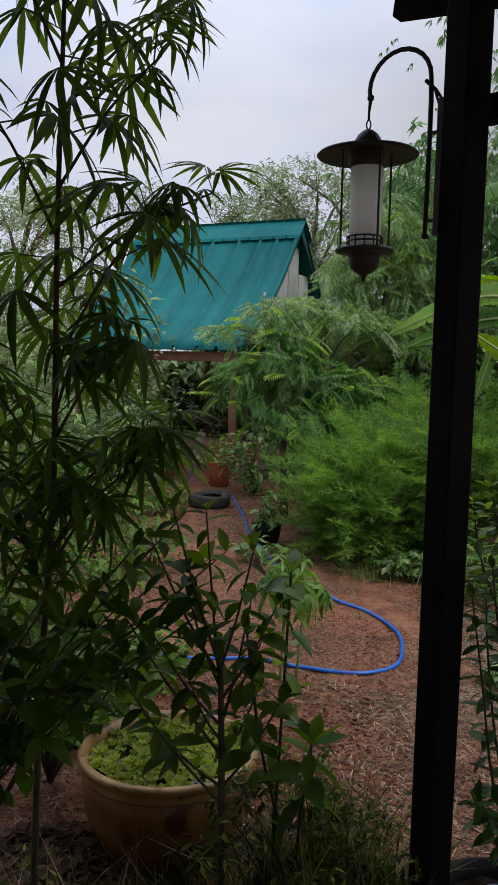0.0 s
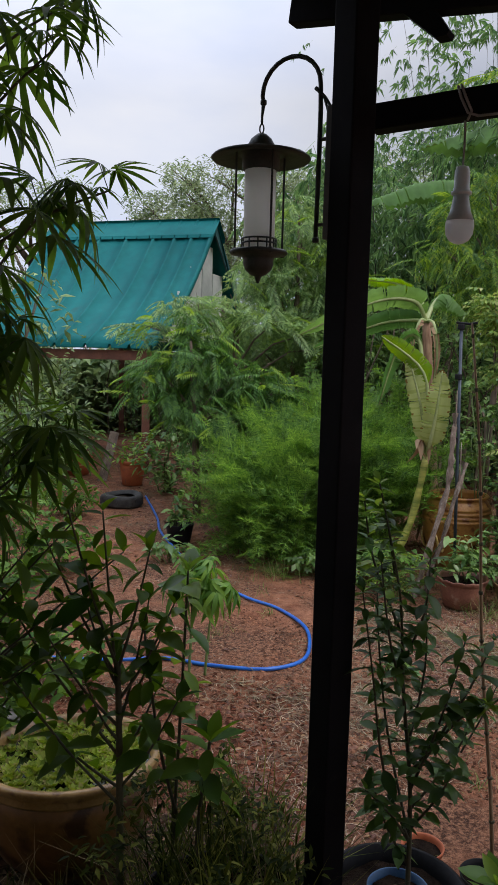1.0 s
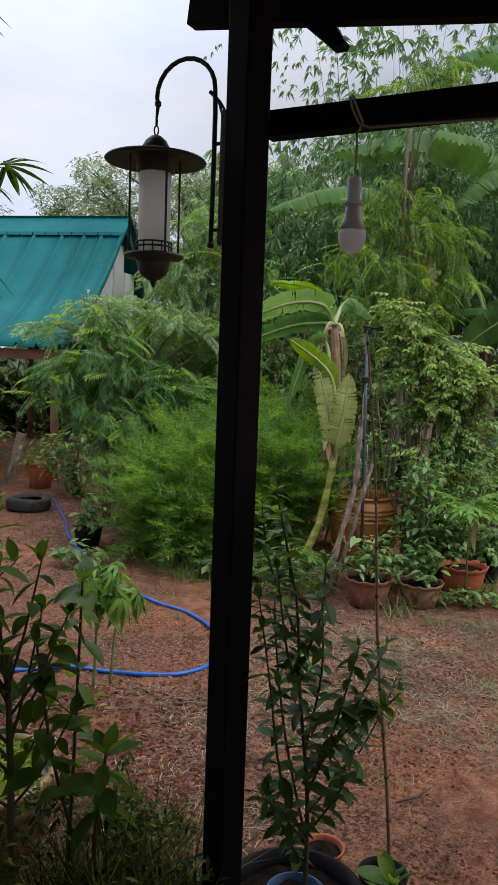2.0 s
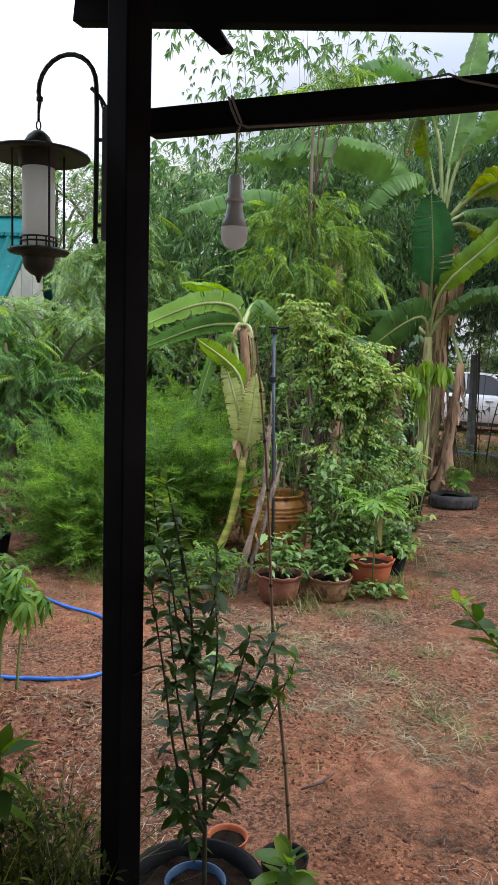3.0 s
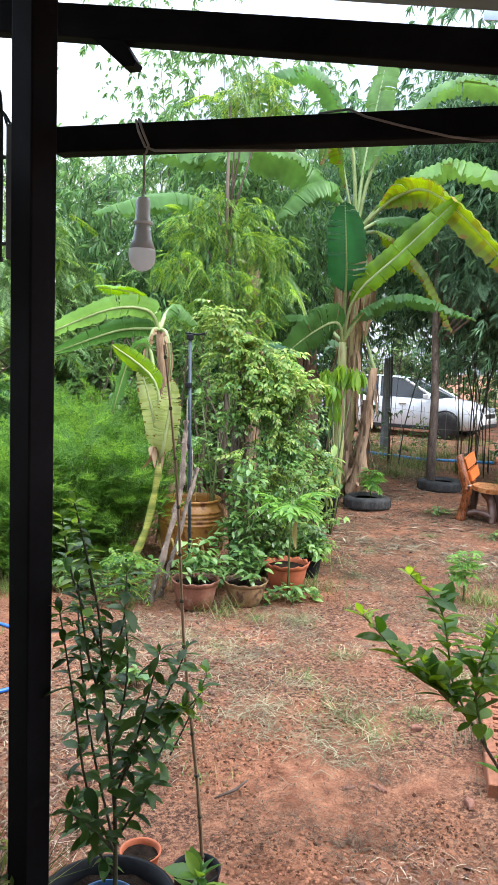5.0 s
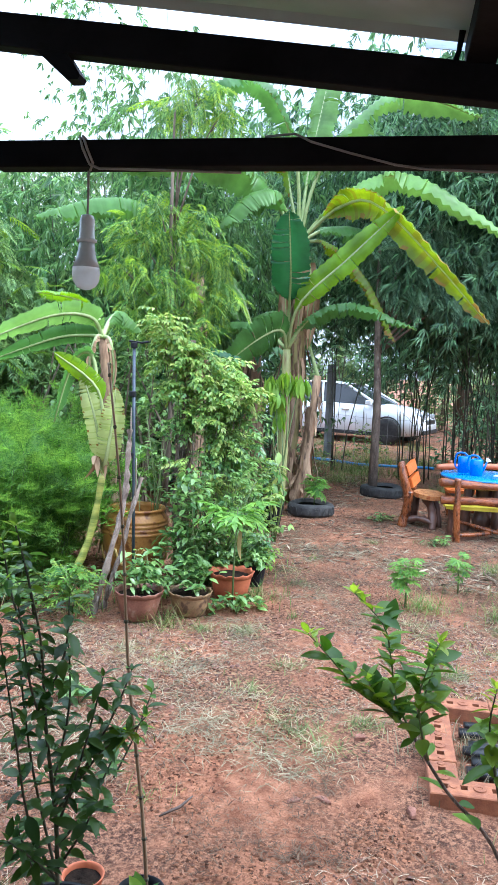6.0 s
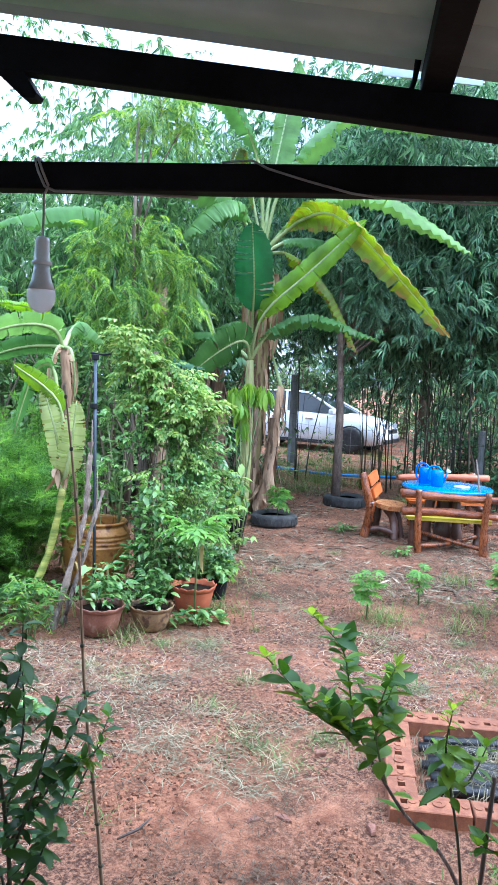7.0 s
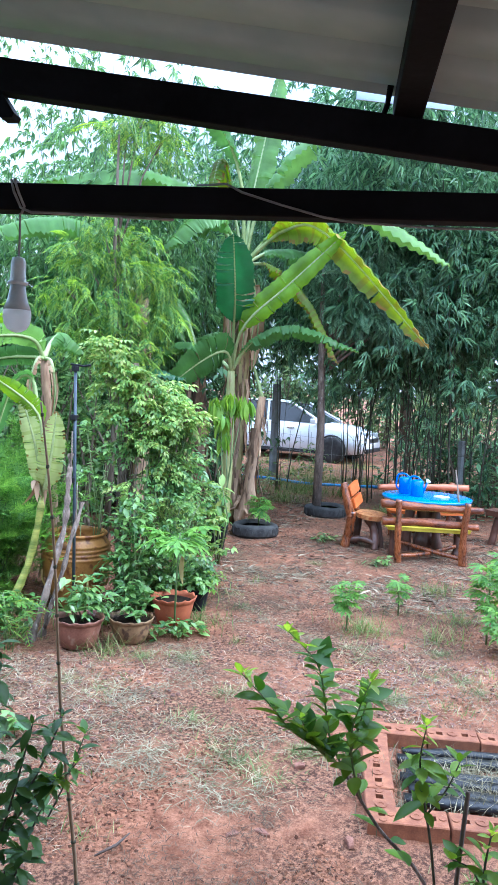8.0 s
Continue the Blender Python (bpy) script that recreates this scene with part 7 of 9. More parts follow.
# plants in the row of pots
for i, (x, y, z, h, w, mat_leaf) in enumerate(((2.10, 4.26, 0.16, 0.3, 0.15, L_SHADEVINE), (2.45, 4.20, 0.13, 0.27, 0.14, L_SHADEVINE), (3.22, 4.62, 0.13, 0.25, 0.13, L_SHADEVINE), (4.55, 6.45, 0.2, 0.5, 0.16, L_NEEM), (-0.05, 8.8, 0.22, 0.4, 0.25, L_CITRUS), (0.36, 5.95, 0.13, 0.3, 0.12, L_SHADEVINE))):
    make_bush("potted_plant", "small leafy green plant growing in a pot", (x, y, z),
              [(0, 0, h * 0.9, w * .7, w * .7, h * .25), (w * .4, 0, h * 0.55, w * .8, w * .8, h * .3), (-w * .4, 0, h * .5, w * .8, w * .8, h * .3), (0, -w * .4, h * .35, w, w, h * .25)], 130, OVALS, mat_leaf, 610 + i, "plant", 6, 0.005, "plants in pots")


def make_seedling(label, x, y, h, count, size, seed, material=None, z=0.0, name="papaya_seedling", low=0.55):
    """A single stalk with hand-shaped leaves round its top, each on its own stalk."""
    rng = np.random.default_rng(seed)
    s = thing(name, label, "seedling", (x, y, z))
    bm = bmesh.new()
    tube(bm, [(0, 0, -0.02), (rng.normal() * 0.01, rng.normal() * 0.01, h * 0.5), (rng.normal() * 0.015, rng.normal() * 0.015, h)], [0.008, 0.007, 0.004], 6)
    part("stem", bm, M_GREENSTEM, s, smooth=True)
    items = []
    stalk = size * 0.9
    lobes = []
    for i in range(7):
        a = -130 + 260 * i / 6
        k = size * (0.5 + 0.5 * math.cos(radians(a * 0.6)))
        lobes.append((blade(k, size * 0.24, 3, 0.15, 0.2, 0.5), pose(0, stalk, 0.02, -8, 0, a)))
        for sd in (-1, 1):
            lobes.append((blade(k * 0.4, size * 0.12, 2, 0.1, 0.2, 0.5), pose(-math.sin(radians(a)) * k * 0.45, stalk + math.cos(radians(a)) * k * 0.45, 0.01, -8, 0, a + sd * 42)))
    rib = np.array([(-0.0025, 0, 0), (0.0025, 0, 0), (0.002, stalk, 0.02), (-0.002, stalk, 0.02), (0, 0, -0.004), (0, stalk, 0.016)])
    lobes.append(((rib, np.array([(0, 1, 2), (0, 2, 3), (0, 4, 5), (0, 5, 3)])), None))
    V, T = join(lobes)
    me = fast_mesh("leaf", V, T, material or L_SEED)
    for i in range(count):
        ob = new("leaf", me)
        ob.parent = s
        q = low + (1 - low) * i / max(1, count - 1)
        ob.matrix_local = pose(0, 0, h * q, rng.uniform(-40, 15) + 50 * (q - 0.7), rng.uniform(-20, 20), i * 137.5 + rng.uniform(-20, 20)) @ Matrix.Scale(rng.uniform(0.7, 1.1), 4)
    return s


L_SEED = leafy("papaya_leaf", (0.075, 0.19, 0.035), (0.20, 0.36, 0.06), 0.4, 0.45)
make_seedling("bright young papaya seedling before the orange pot", 2.79, 4.20, 0.72, 13, 0.19, 620, low=0.86)
make_seedling("papaya seedling growing in the trodden yard", 3.95, 3.68, 0.32, 30, 0.085, 621)
make_seedling("papaya seedling growing in the trodden yard", 4.62, 3.80, 0.27, 20, 0.07, 622)
make_seedling("tall papaya seedling at the yard's edge", 4.66, 2.98, 0.52, 36, 0.105, 623)
make_seedling("papaya seedling at the yard's edge", 4.5, 2.75, 0.3, 22, 0.085, 624)
make_seedling("tall papaya seedling at the yard's edge", 5.15, 3.2, 0.55, 34, 0.105, 625)
make_seedling("small green seedling planted in a tyre", 5.5, 6.95, 0.34, 34, 0.11, 628, z=0.08)
make_seedling("small bright seedling by the leaning banana", 1.72, 4.6, 0.3, 6, 0.12, 629)
make_bush("weed_clump", "bright feathered weeds at the leaning banana's foot", polar(19.0, 5.0), [(0, 0, .2, .15, .12, .15), (.15, 0, .14, .12, .1, .1), (-.15, 0, .14, .12, .1, .1)], 26, SMALLNEEM, L_NEEM, 638, "weeds", 6, 0.004, "low weeds", pitch=(-0.2, 0.9))
make_bush("weed_clump", "yellowing weeds among the papaya seedlings", (4.6, 2.72, 0), [(0, 0, .16, .1, .1, .14), (.08, .1, .12, .1, .1, .1)], 70, OVALS, L_VINE, 639, "weeds", 6, 0.004, "low weeds")
dried = thing("dry_leaf", "withered yellow leaf hanging from the papaya seedling", "leaf", (2.84, 4.18, 0.60))
V, T = blade(0.26, 0.06, 6, 0.15, 0.5, 0.5)
link_mesh("blade", fast_mesh("blade", V, T, leafy("withered_leaf", (0.30, 0.24, 0.09), (0.48, 0.40, 0.16), 0.3, 0.7)), None, dried).matrix_local = pose(0, 0, 0, -80, 0, 25)
# shrub with hanging young leaves before the banana stems
make_bush("mango_sapling", "mango sapling with limp hanging light green leaves", polar(34.1, 8.7),
          spread(34.1, ((-.14, 1.58, 0), (.02, 1.64, .05), (.16, 1.60, 0), (-.06, 1.40, .05), (-.02, 1.2, .03)), (.11, .1, .07)), 95,
          [blade(0.2, 0.07, 4, 0.2, 0.3, 0.5), blade(0.24, 0.08, 4, 0.25, 0.3, 0.5)], L_NEEMYOUNG, 631, "sapling", 5, 0.012, pitch=(-1.5, -0.9))
make_bush("sapling", "thin sapling with a few broad green leaves", polar(33.8, 7.4), [(0, 0, .92, .06, .06, .06), (.02, 0, .72, .1, .1, .06), (-.04, 0, .62, .1, .1, .06), (-.05, 0, .42, .1, .1, .06)], 22, [blade(0.14, 0.06, 3, 0.25, 0.3, 0.5)], L_VINE, 632, "sapling", 3, 0.01, pitch=(-0.9, 0.0))
make_bush("flowering_plant", "small plant with a red flower behind the orange pot", (3.12, 4.66, 0), [(0, 0, .52, .05, .05, .04)], 14, [blade(0.06, 0.03, 3, 0.2, 0.3, 0.5)], leafy("red_flower", (0.30, 0.025, 0.015), (0.45, 0.05, 0.03), 0.3, 0.5), 634, "flower", 2, 0.005)
# low growth round the corner and the fern
for i, (x, y, w, h, n, tpl, ml) in enumerate(((2.75, 4.1, .22, .12, 90, OVALS, L_SHADEVINE), (1.75, 4.75, .25, .3, 200, OVALS, L_SHADEVINE), (2.3, 4.55, .24, .26, 120, TRIO, L_SHADEVINE), (2.9, 4.75, .3, .45, 260, TRIO, L_SHADEVINE), (3.3, 4.9, .25, .35, 200, TRIO, L_NEEM),
                                             (3.55, 5.2, .28, .2, 220, TINY, L_VINE), (0.25, 5.4, .2, .2, 90, OVALS, L_SHADEVINE), (1.35, 4.95, .25, .22, 120, TRIO, L_SHADEVINE), (1.3, 3.2, .1, .12, 30, OVALS, L_SHADEVINE), (4.2, 6.4, .3, .5, 260, TRIO, L_SHADEVINE), (3.7, 6.1, .35, .8, 420, TRIO, L_SHADEVINE), (4.9, 8.4, .5, .9, 420, OVALS, L_SHADEVINE), (6.0, 6.3, .15, .1, 40, OVALS, L_SHADEVINE), (5.75, 5.1, .12, .1, 30, OVALS, L_SHADEVINE), (9.0, 10.3, .5, .8, 260, OVALS, L_SHADEVINE), (7.0, 9.2, .4, .9, 220, OVALS, L_SHADEVINE))):
    make_bush("weed_clump", "low leafy green weeds growing from the soil", (x, y, 0), [(0, 0, h * .7, w * .7, w * .7, h * .4), (w * .5, 0, h * .45, w * .6, w * .6, h * .4), (-w * .5, 0.05, h * .45, w * .6, w * .6, h * .4)], n, tpl, ml, 640 + i, "weeds", 6, 0.004, "low weeds")
# bushes in front of the hut
for i, (az, d, w, h, n, ml) in enumerate(((-6.6, 9.4, .5, .8, 420, L_SHADEVINE), (1.9, 8.6, .45, .75, 420, L_SHADEVINE), (-9, 8.4, .7, 1.5, 700, L_FAR), (-13, 7.8, .7, 1.9, 800, L_SHADEVINE), (-17, 7.2, .7, 2.2, 900, L_FAR), (-6.5, 10, .6, 1.0, 500, L_SHADEVINE), (8.5, 9.2, .6, 1.5, 700, L_SHADEVINE), (4.5, 9.8, .6, 1.0, 500, L_FAR), (-20, 6, .6, 1.6, 700, L_SHADEVINE))):
    make_bush("shrub", "mixed green shrub before the hut", polar(az, d), [(0, 0, h * .85, w * .6, w * .6, h * .2), (w * .5, 0, h * .55, w * .6, w * .6, h * .3), (-w * .5, 0, h * .55, w * .6, w * .6, h * .3), (0, -w * .3, h * .3, w * .8, w * .6, h * .3)], n, [flake(0.11, 0.045), flake(0.13, 0.05, 0.3), flake(0.09, 0.04)], ml, 670 + i, "shrub", 10, 0.01, "shrubs before the hut")

L_PATH = leafy("path_shrub_leaf", (0.032, 0.09, 0.016), (0.125, 0.23, 0.04), 0.35, 0.5, gloss=0.15)
for i, (az, d, w, h, n, ml) in enumerate(((-18, 4.6, .45, .8, 420, L_PATH), (-13.5, 4.2, .4, .6, 360, L_PATH), (-10, 5.2, .4, .7, 380, L_PATH), (-15, 5.8, .5, 1.0, 480, L_PATH), (-6.5, 5.6, .3, .4, 240, L_PATH), (-19, 3.4, .35, .6, 360, L_PATH), (-12, 3.2, .3, .35, 260, L_PATH), (-7, 3.6, .22, .3, 160, L_PATH), (-8.5, 6.6, .4, .8, 380, L_PATH), (-5.5, 7.4, .3, .4, 240, L_PATH))):
    make_bush("shrub", "low mixed green shrub beside the path to the hut", polar(az, d), [(0, 0, h * .8, w * .6, w * .6, h * .2), (w * .5, 0, h * .5, w * .6, w * .6, h * .3), (-w * .5, 0, h * .5, w * .6, w * .6, h * .3), (0, -w * .3, h * .3, w * .8, w * .6, h * .25)], n, OVALS, ml, 690 + i, "shrub", 10, 0.007, "shrubs beside the path")

# ---- near plants under the roof's edge: every leaf a part ----


def leaf_meshes(kind, templates, material):
    return [fast_mesh("leaf", V, T, material, False) for V, T in templates]


def put_leaf(parent, me, p, yaw, up, roll, size):
    ob = new("leaf", me)
    ob.parent = parent
    ob.matrix_local = pose(p.x, p.y, p.z, up, roll, yaw) @ Matrix.Scale(size, 4)


def twig(plant, pts, r0, r1, meshes, n, rng, start=0.2, up=(0, 45), size=(0.75, 1.1), bark=None, name="stem", tip=3, fresh=None):
    """A stem along the points with leaves in a spiral, thicker set towards its end."""
    pts = [Vector(p) for p in pts]
    m = 4 * (len(pts) - 1)
    ways = [bezier3(pts, k / m) for k in range(m + 1)]
    bm = bmesh.new()
    tube(bm, ways, [r0 + (r1 - r0) * k / m for k in range(m + 1)], 7)
    part(name, bm, bark or M_DARKSTEM, plant, smooth=True)
    for i in range(n):
        t = start + (1 - start) * (i + rng.random() * 0.6) / n
        p = bezier3(pts, min(1, t))
        pick = fresh if fresh and t > 0.86 else meshes
        put_leaf(plant, pick[rng.integers(len(pick))], p, i * 137.5 + rng.uniform(-25, 25), rng.uniform(*up), rng.uniform(-25, 25), rng.uniform(*size) * (0.8 + 0.3 * math.sin(math.pi * t)))
    end, d = ways[-1], (ways[-1] - ways[-3]).normalized()
    for i in range(tip):
        put_leaf(plant, (fresh or meshes)[rng.integers(len(fresh or meshes))], end, i * 120 + rng.uniform(-20, 20), rng.uniform(35, 70), rng.uniform(-20, 20), rng.uniform(*size) * 0.7)


CITRUS_T = [blade(0.088, 0.041, 6, 0.16, 0.3, 0.5), blade(0.074, 0.036, 6, 0.26, 0.25, 0.5), blade(0.10, 0.044, 6, 0.1, 0.35, 0.48)]
L_LIME = leafy("lime_leaf", (0.055, 0.145, 0.018), (0.19, 0.32, 0.036), 0.38, 0.38, gloss=0.22)
L_LIMETIP = leafy("fresh_lime_tip", (0.22, 0.38, 0.045), (0.36, 0.50, 0.07), 0.5, 0.4)
M_CIT = leaf_meshes("citrus", CITRUS_T, L_LIME)
M_CITTIP = leaf_meshes("tip", [blade(0.062, 0.026, 5, 0.05, 0.4, 0.5), blade(0.075, 0.03, 5, 0.12, 0.35, 0.5)], L_LIMETIP)
L_GLOSSY = leafy("glossy_citrus_leaf", (0.026, 0.07, 0.013), (0.085, 0.17, 0.032), 0.32, 0.38, gloss=0.22)
M_DARKLEAF = leaf_meshes("dark", [blade(0.060, 0.025, 5, 0.3, 0.3, 0.5), blade(0.050, 0.022, 5, 0.45, 0.3, 0.5), blade(0.069, 0.027, 5, 0.2, 0.3, 0.48), blade(0.042, 0.019, 5, 0.2, 0.35, 0.5)], L_GLOSSY)
M_BROAD = leaf_meshes("broad", [blade(0.095, 0.042, 5, 0.3, 0.3, 0.5), blade(0.08, 0.038, 5, 0.4, 0.3, 0.5), blade(0.105, 0.043, 5, 0.2, 0.35, 0.45)], L_DARK)
M_BROADBIG = leaf_meshes("wide", [blade(0.13, 0.06, 5, 0.2, 0.3, 0.5), blade(0.15, 0.065, 5, 0.12, 0.35, 0.5)], L_DARK)
M_BROADLIT = leaf_meshes("broad", [blade(0.11, 0.052, 5, 0.25, 0.3, 0.5), blade(0.09, 0.045, 5, 0.3, 0.3, 0.5)], L_CITRUS)


def finger_leaf(size, n, width, stalk, droop, fan=230, dip=-28):
    V, T = palmate(size, n, width, 5, droop, fan)
    m = np.array(pose(0, stalk, 0.02, dip, 0, 0))
    V = V @ m[:3, :3].T + m[:3, 3]
    w = 0.0022
    rib = np.array([(-w, 0, 0), (w, 0, 0), (w, stalk, 0.02), (-w, stalk, 0.02), (0, 0, -w * 1.5), (0, stalk, 0.02 - w * 1.5)])
    return join([((V, T), None), ((rib, np.array([(0, 1, 2), (0, 2, 3), (0, 4, 5), (0, 5, 3), (1, 2, 5), (1, 5, 4)])), None)])


M_FINGER = leaf_meshes("fingered", [finger_leaf(0.19, 8, 0.022, 0.10, 0.4, 205, -34), finger_leaf(0.165, 7, 0.022, 0.08, 0.5, 200, -42), finger_leaf(0.205, 8, 0.022, 0.12, 0.3, 210, -28), finger_leaf(0.12, 6, 0.017, 0.06, 0.35, 210, -24)], L_PALMATE)

# cassava drooping over the hose
M_CASSAVA = leaf_meshes("cassava", [finger_leaf(0.15, 7, 0.034, 0.09, 0.5), finger_leaf(0.13, 7, 0.03, 0.11, 0.7), finger_leaf(0.16, 5, 0.034, 0.07, 0.4)], L_SEED)
rng = np.random.default_rng(626)
for pts, n in ((((0.26, 3.3, -0.02), (0.27, 3.3, 0.3), (0.27, 3.28, 0.60)), 14), (((0.34, 3.32, -0.02), (0.36, 3.32, 0.25), (0.39, 3.3, 0.52)), 10)):
    cas = thing("cassava_plant", "bright cassava plant with drooping fingered leaves", "cassava")
    twig(cas, pts, 0.008, 0.004, M_CASSAVA, n, rng, 0.72, (-35, 10), (0.75, 1.1), bark=M_GREENSTEM, tip=2)

# tall plant with fingered leaves


def near(az, d, z=0.0):
    """A place by its bearing and distance from where the walk begins."""
    return Vector((-0.05 + d * math.sin(radians(az)), -0.255 + d * math.cos(radians(az)), z))


rng = np.random.default_rng(700)
tallp = thing("fingered_plant", "tall dark-stemmed plant with long fingered drooping leaves", "plant")
base = near(-14.6, 1.9, -0.02)
main = [base, near(-13.7, 1.9, 0.7), near(-12.5, 1.9, 1.25), near(-12.0, 1.9, 1.85), near(-11.3, 1.9, 2.4), near(-10.8, 1.9, 2.85)]
twig(tallp, main, 0.0105, 0.004, M_FINGER, 30, rng, 0.34, (-10, 40), (0.75, 1.1))
for k, (t, az1, dz, d1, n) in enumerate(((0.50, -5.5, 0.36, 1.9, 6), (0.56, -0.8, 0.25, 1.95, 7), (0.60, -18, 0.35, 1.9, 6), (0.64, -4.6, 0.30, 1.85, 7), (0.70, -3.4, 0.30, 2.0, 7), (0.74, -17.5, 0.3, 1.8, 6), (0.79, -4.8, 0.30, 1.9, 7), (0.84, -17, 0.3, 2.0, 6), (0.88, -5.0, 0.28, 1.9, 6), (0.40, -18.0, 0.3, 1.85, 6), (0.44, -7.0, 0.25, 1.8, 6), (0.92, -16, 0.25, 1.9, 6), (0.36, -17, 0.2, 1.9, 5), (0.32, -8.0, 0.22, 1.85, 5), (0.34, -5.5, 0.30, 1.95, 5), (0.28, -17.5, 0.2, 1.95, 5), (0.34, -5, 0.25, 1.85, 6), (0.38, -3.5, 0.2, 1.9, 6), (0.46, -9.5, 0.25, 2.0, 6))):
    n -= 2 if t > 0.6 else 0
    a = bezier3(main, t)
    b = near(az1, d1, a.z + dz)
    twig(tallp, [a, a.lerp(b, 0.5) + Vector((0, 0, 0.03)), b], 0.0045, 0.0025, M_FINGER, n, rng, 0.4, (-15, 40), (0.65, 1.05), name="branch", tip=3)

# broad-leaved young trees at the porch's edge
rng = np.random.default_rng(701)
tree1 = thing("young_tree", "young broad-leaved tree with dark leaves at the porch edge", "young tree", group="young trees at the porch edge")
b0, k0, k1 = Vector((-0.035, 1.54, -0.02)), Vector((-0.038, 1.541, 0.5)), Vector((-0.045, 1.541, 0.83))
twig(tree1, [b0, k0, k1], 0.0115, 0.007, M_BROAD, 2, rng, 0.8, tip=2, bark=M_DARKSTEM)
for t, q, n in ((0.85, (-0.123, 1.541, 0.99), 8), (0.8, (-0.084, 1.58, 1.20), 12), (0.45, (-0.30, 1.52, 0.82), 12), (0.95, (0.03, 1.5, 1.12), 9), (0.5, (-0.25, 1.6, 0.68), 9), (0.9, (-0.22, 1.6, 1.12), 10), (0.75, (0.06, 1.6, 0.86), 7), (0.95, (-0.16, 1.5, 1.22), 9), (0.5, (0.10, 1.5, 0.74), 7), (0.6, (-0.33, 1.6, 1.0), 10), (0.7, (0.03, 1.58, 0.97), 9), (0.65, (-0.12, 1.5, 0.80), 9), (0.8, (0.09, 1.52, 0.98), 8), (0.7, (-0.21, 1.5, 0.92), 9), (0.6, (0.05, 1.6, 0.72), 8)):
    a = bezier3([b0, k0, k1], t)
    b = Vector(q)
    twig(tree1, [a, a.lerp(b, 0.5) + Vector((0, 0, -0.02)), b], 0.0045, 0.002, M_BROAD, int(n * 1.05), rng, 0.4, (-38, 25), (0.6, 1.15), name="branch")
tree2 = thing("young_tree", "young tree with wide glossy leaves beside the weeds", "young tree", group="young trees at the porch edge")
twig(tree2, [(0.15, 1.53, 0.1), (0.16, 1.53, 0.4), (0.185, 1.525, 0.62)], 0.006, 0.004, M_BROADBIG, 11, rng, 0.6, (-40, 15), (0.7, 1.1), tip=4)
twig(tree2, [(0.10, 1.60, 0.3), (0.115, 1.56, 0.75), (0.124, 1.53, 1.06)], 0.005, 0.003, M_BROADLIT, 20, rng, 0.3, (-40, 25), (0.55, 1.05), tip=4)
twig(tree2, [(0.12, 1.58, 0.35), (0.06, 1.56, 0.6), (0.02, 1.56, 0.9)], 0.005, 0.003, M_BROAD, 14, rng, 0.3, (-40, 20), (0.7, 1.1), tip=3)
shrub_d = thing("dark_shrub", "dense dark-leaved shrub in the shade of the porch", "shrub", group="young trees at the porch edge")
b0 = near(-25.0, 1.8, -0.02)
for az, d, z, n in ((-14, 1.75, 1.15, 14), (-9, 1.7, 1.2, 15), (-11.5, 1.85, 1.3, 14), (-6.5, 1.8, 1.12, 14), (-16.5, 1.75, 0.95, 12), (-13, 1.65, 0.9, 12), (-8, 1.65, 0.95, 12), (-17.5, 1.7, 0.65, 10), (-5.0, 1.9, 1.0, 11), (-15, 1.7, 1.38, 11), (-10, 1.8, 1.0, 14), (-7.5, 1.9, 0.85, 10), (-15, 1.9, 0.8, 12), (-17, 1.9, 1.2, 12), (-8, 1.7, 1.0, 15), (-4, 1.75, 1.0, 16), (-1.5, 1.8, 0.95, 14), (-6, 1.7, 0.88, 14), (-10, 1.65, 0.88, 14), (-3, 1.85, 1.18, 15), (0.5, 1.9, 1.08, 12), (-12, 1.7, 1.1, 15)):
    b = near(az, d, z)
    twig(shrub_d, [b0, b0.lerp(b, 0.45) + Vector((0, 0, 0.22)), b], 0.0048, 0.002, M_BROAD, n, rng, 0.45, (-42, 22), (0.65, 1.15), name="branch")

low_d = thing("dark_shrub", "low dark-leaved shrub crowding the water bowl", "shrub", group="young trees at the porch edge")
b0 = near(-13.0, 2.75, -0.02)
for az, d, z, n in ((-17, 2.5, 0.55, 13), (-15, 2.6, 0.75, 14), (-12.5, 2.5, 0.62, 14), (-10, 2.55, 0.78, 14), (-8, 2.5, 0.55, 13), (-5.5, 2.6, 0.62, 12), (-16, 2.4, 0.36, 12), (-12, 2.4, 0.34, 12), (-9, 2.42, 0.36, 12), (-18, 2.6, 0.9, 12), (-14, 2.7, 0.95, 12), (-7, 2.7, 0.8, 11), (-4, 2.7, 0.45, 9)):
    b = near(az, d, z)
    twig(low_d, [b0, b0.lerp(b, 0.5) + Vector((0, 0, 0.12)), b], 0.006, 0.002, M_BROADBIG if n % 2 else M_BROAD, int(n * 1.3), rng, 0.35, (-40, 25), (0.65, 1.1), name="branch")

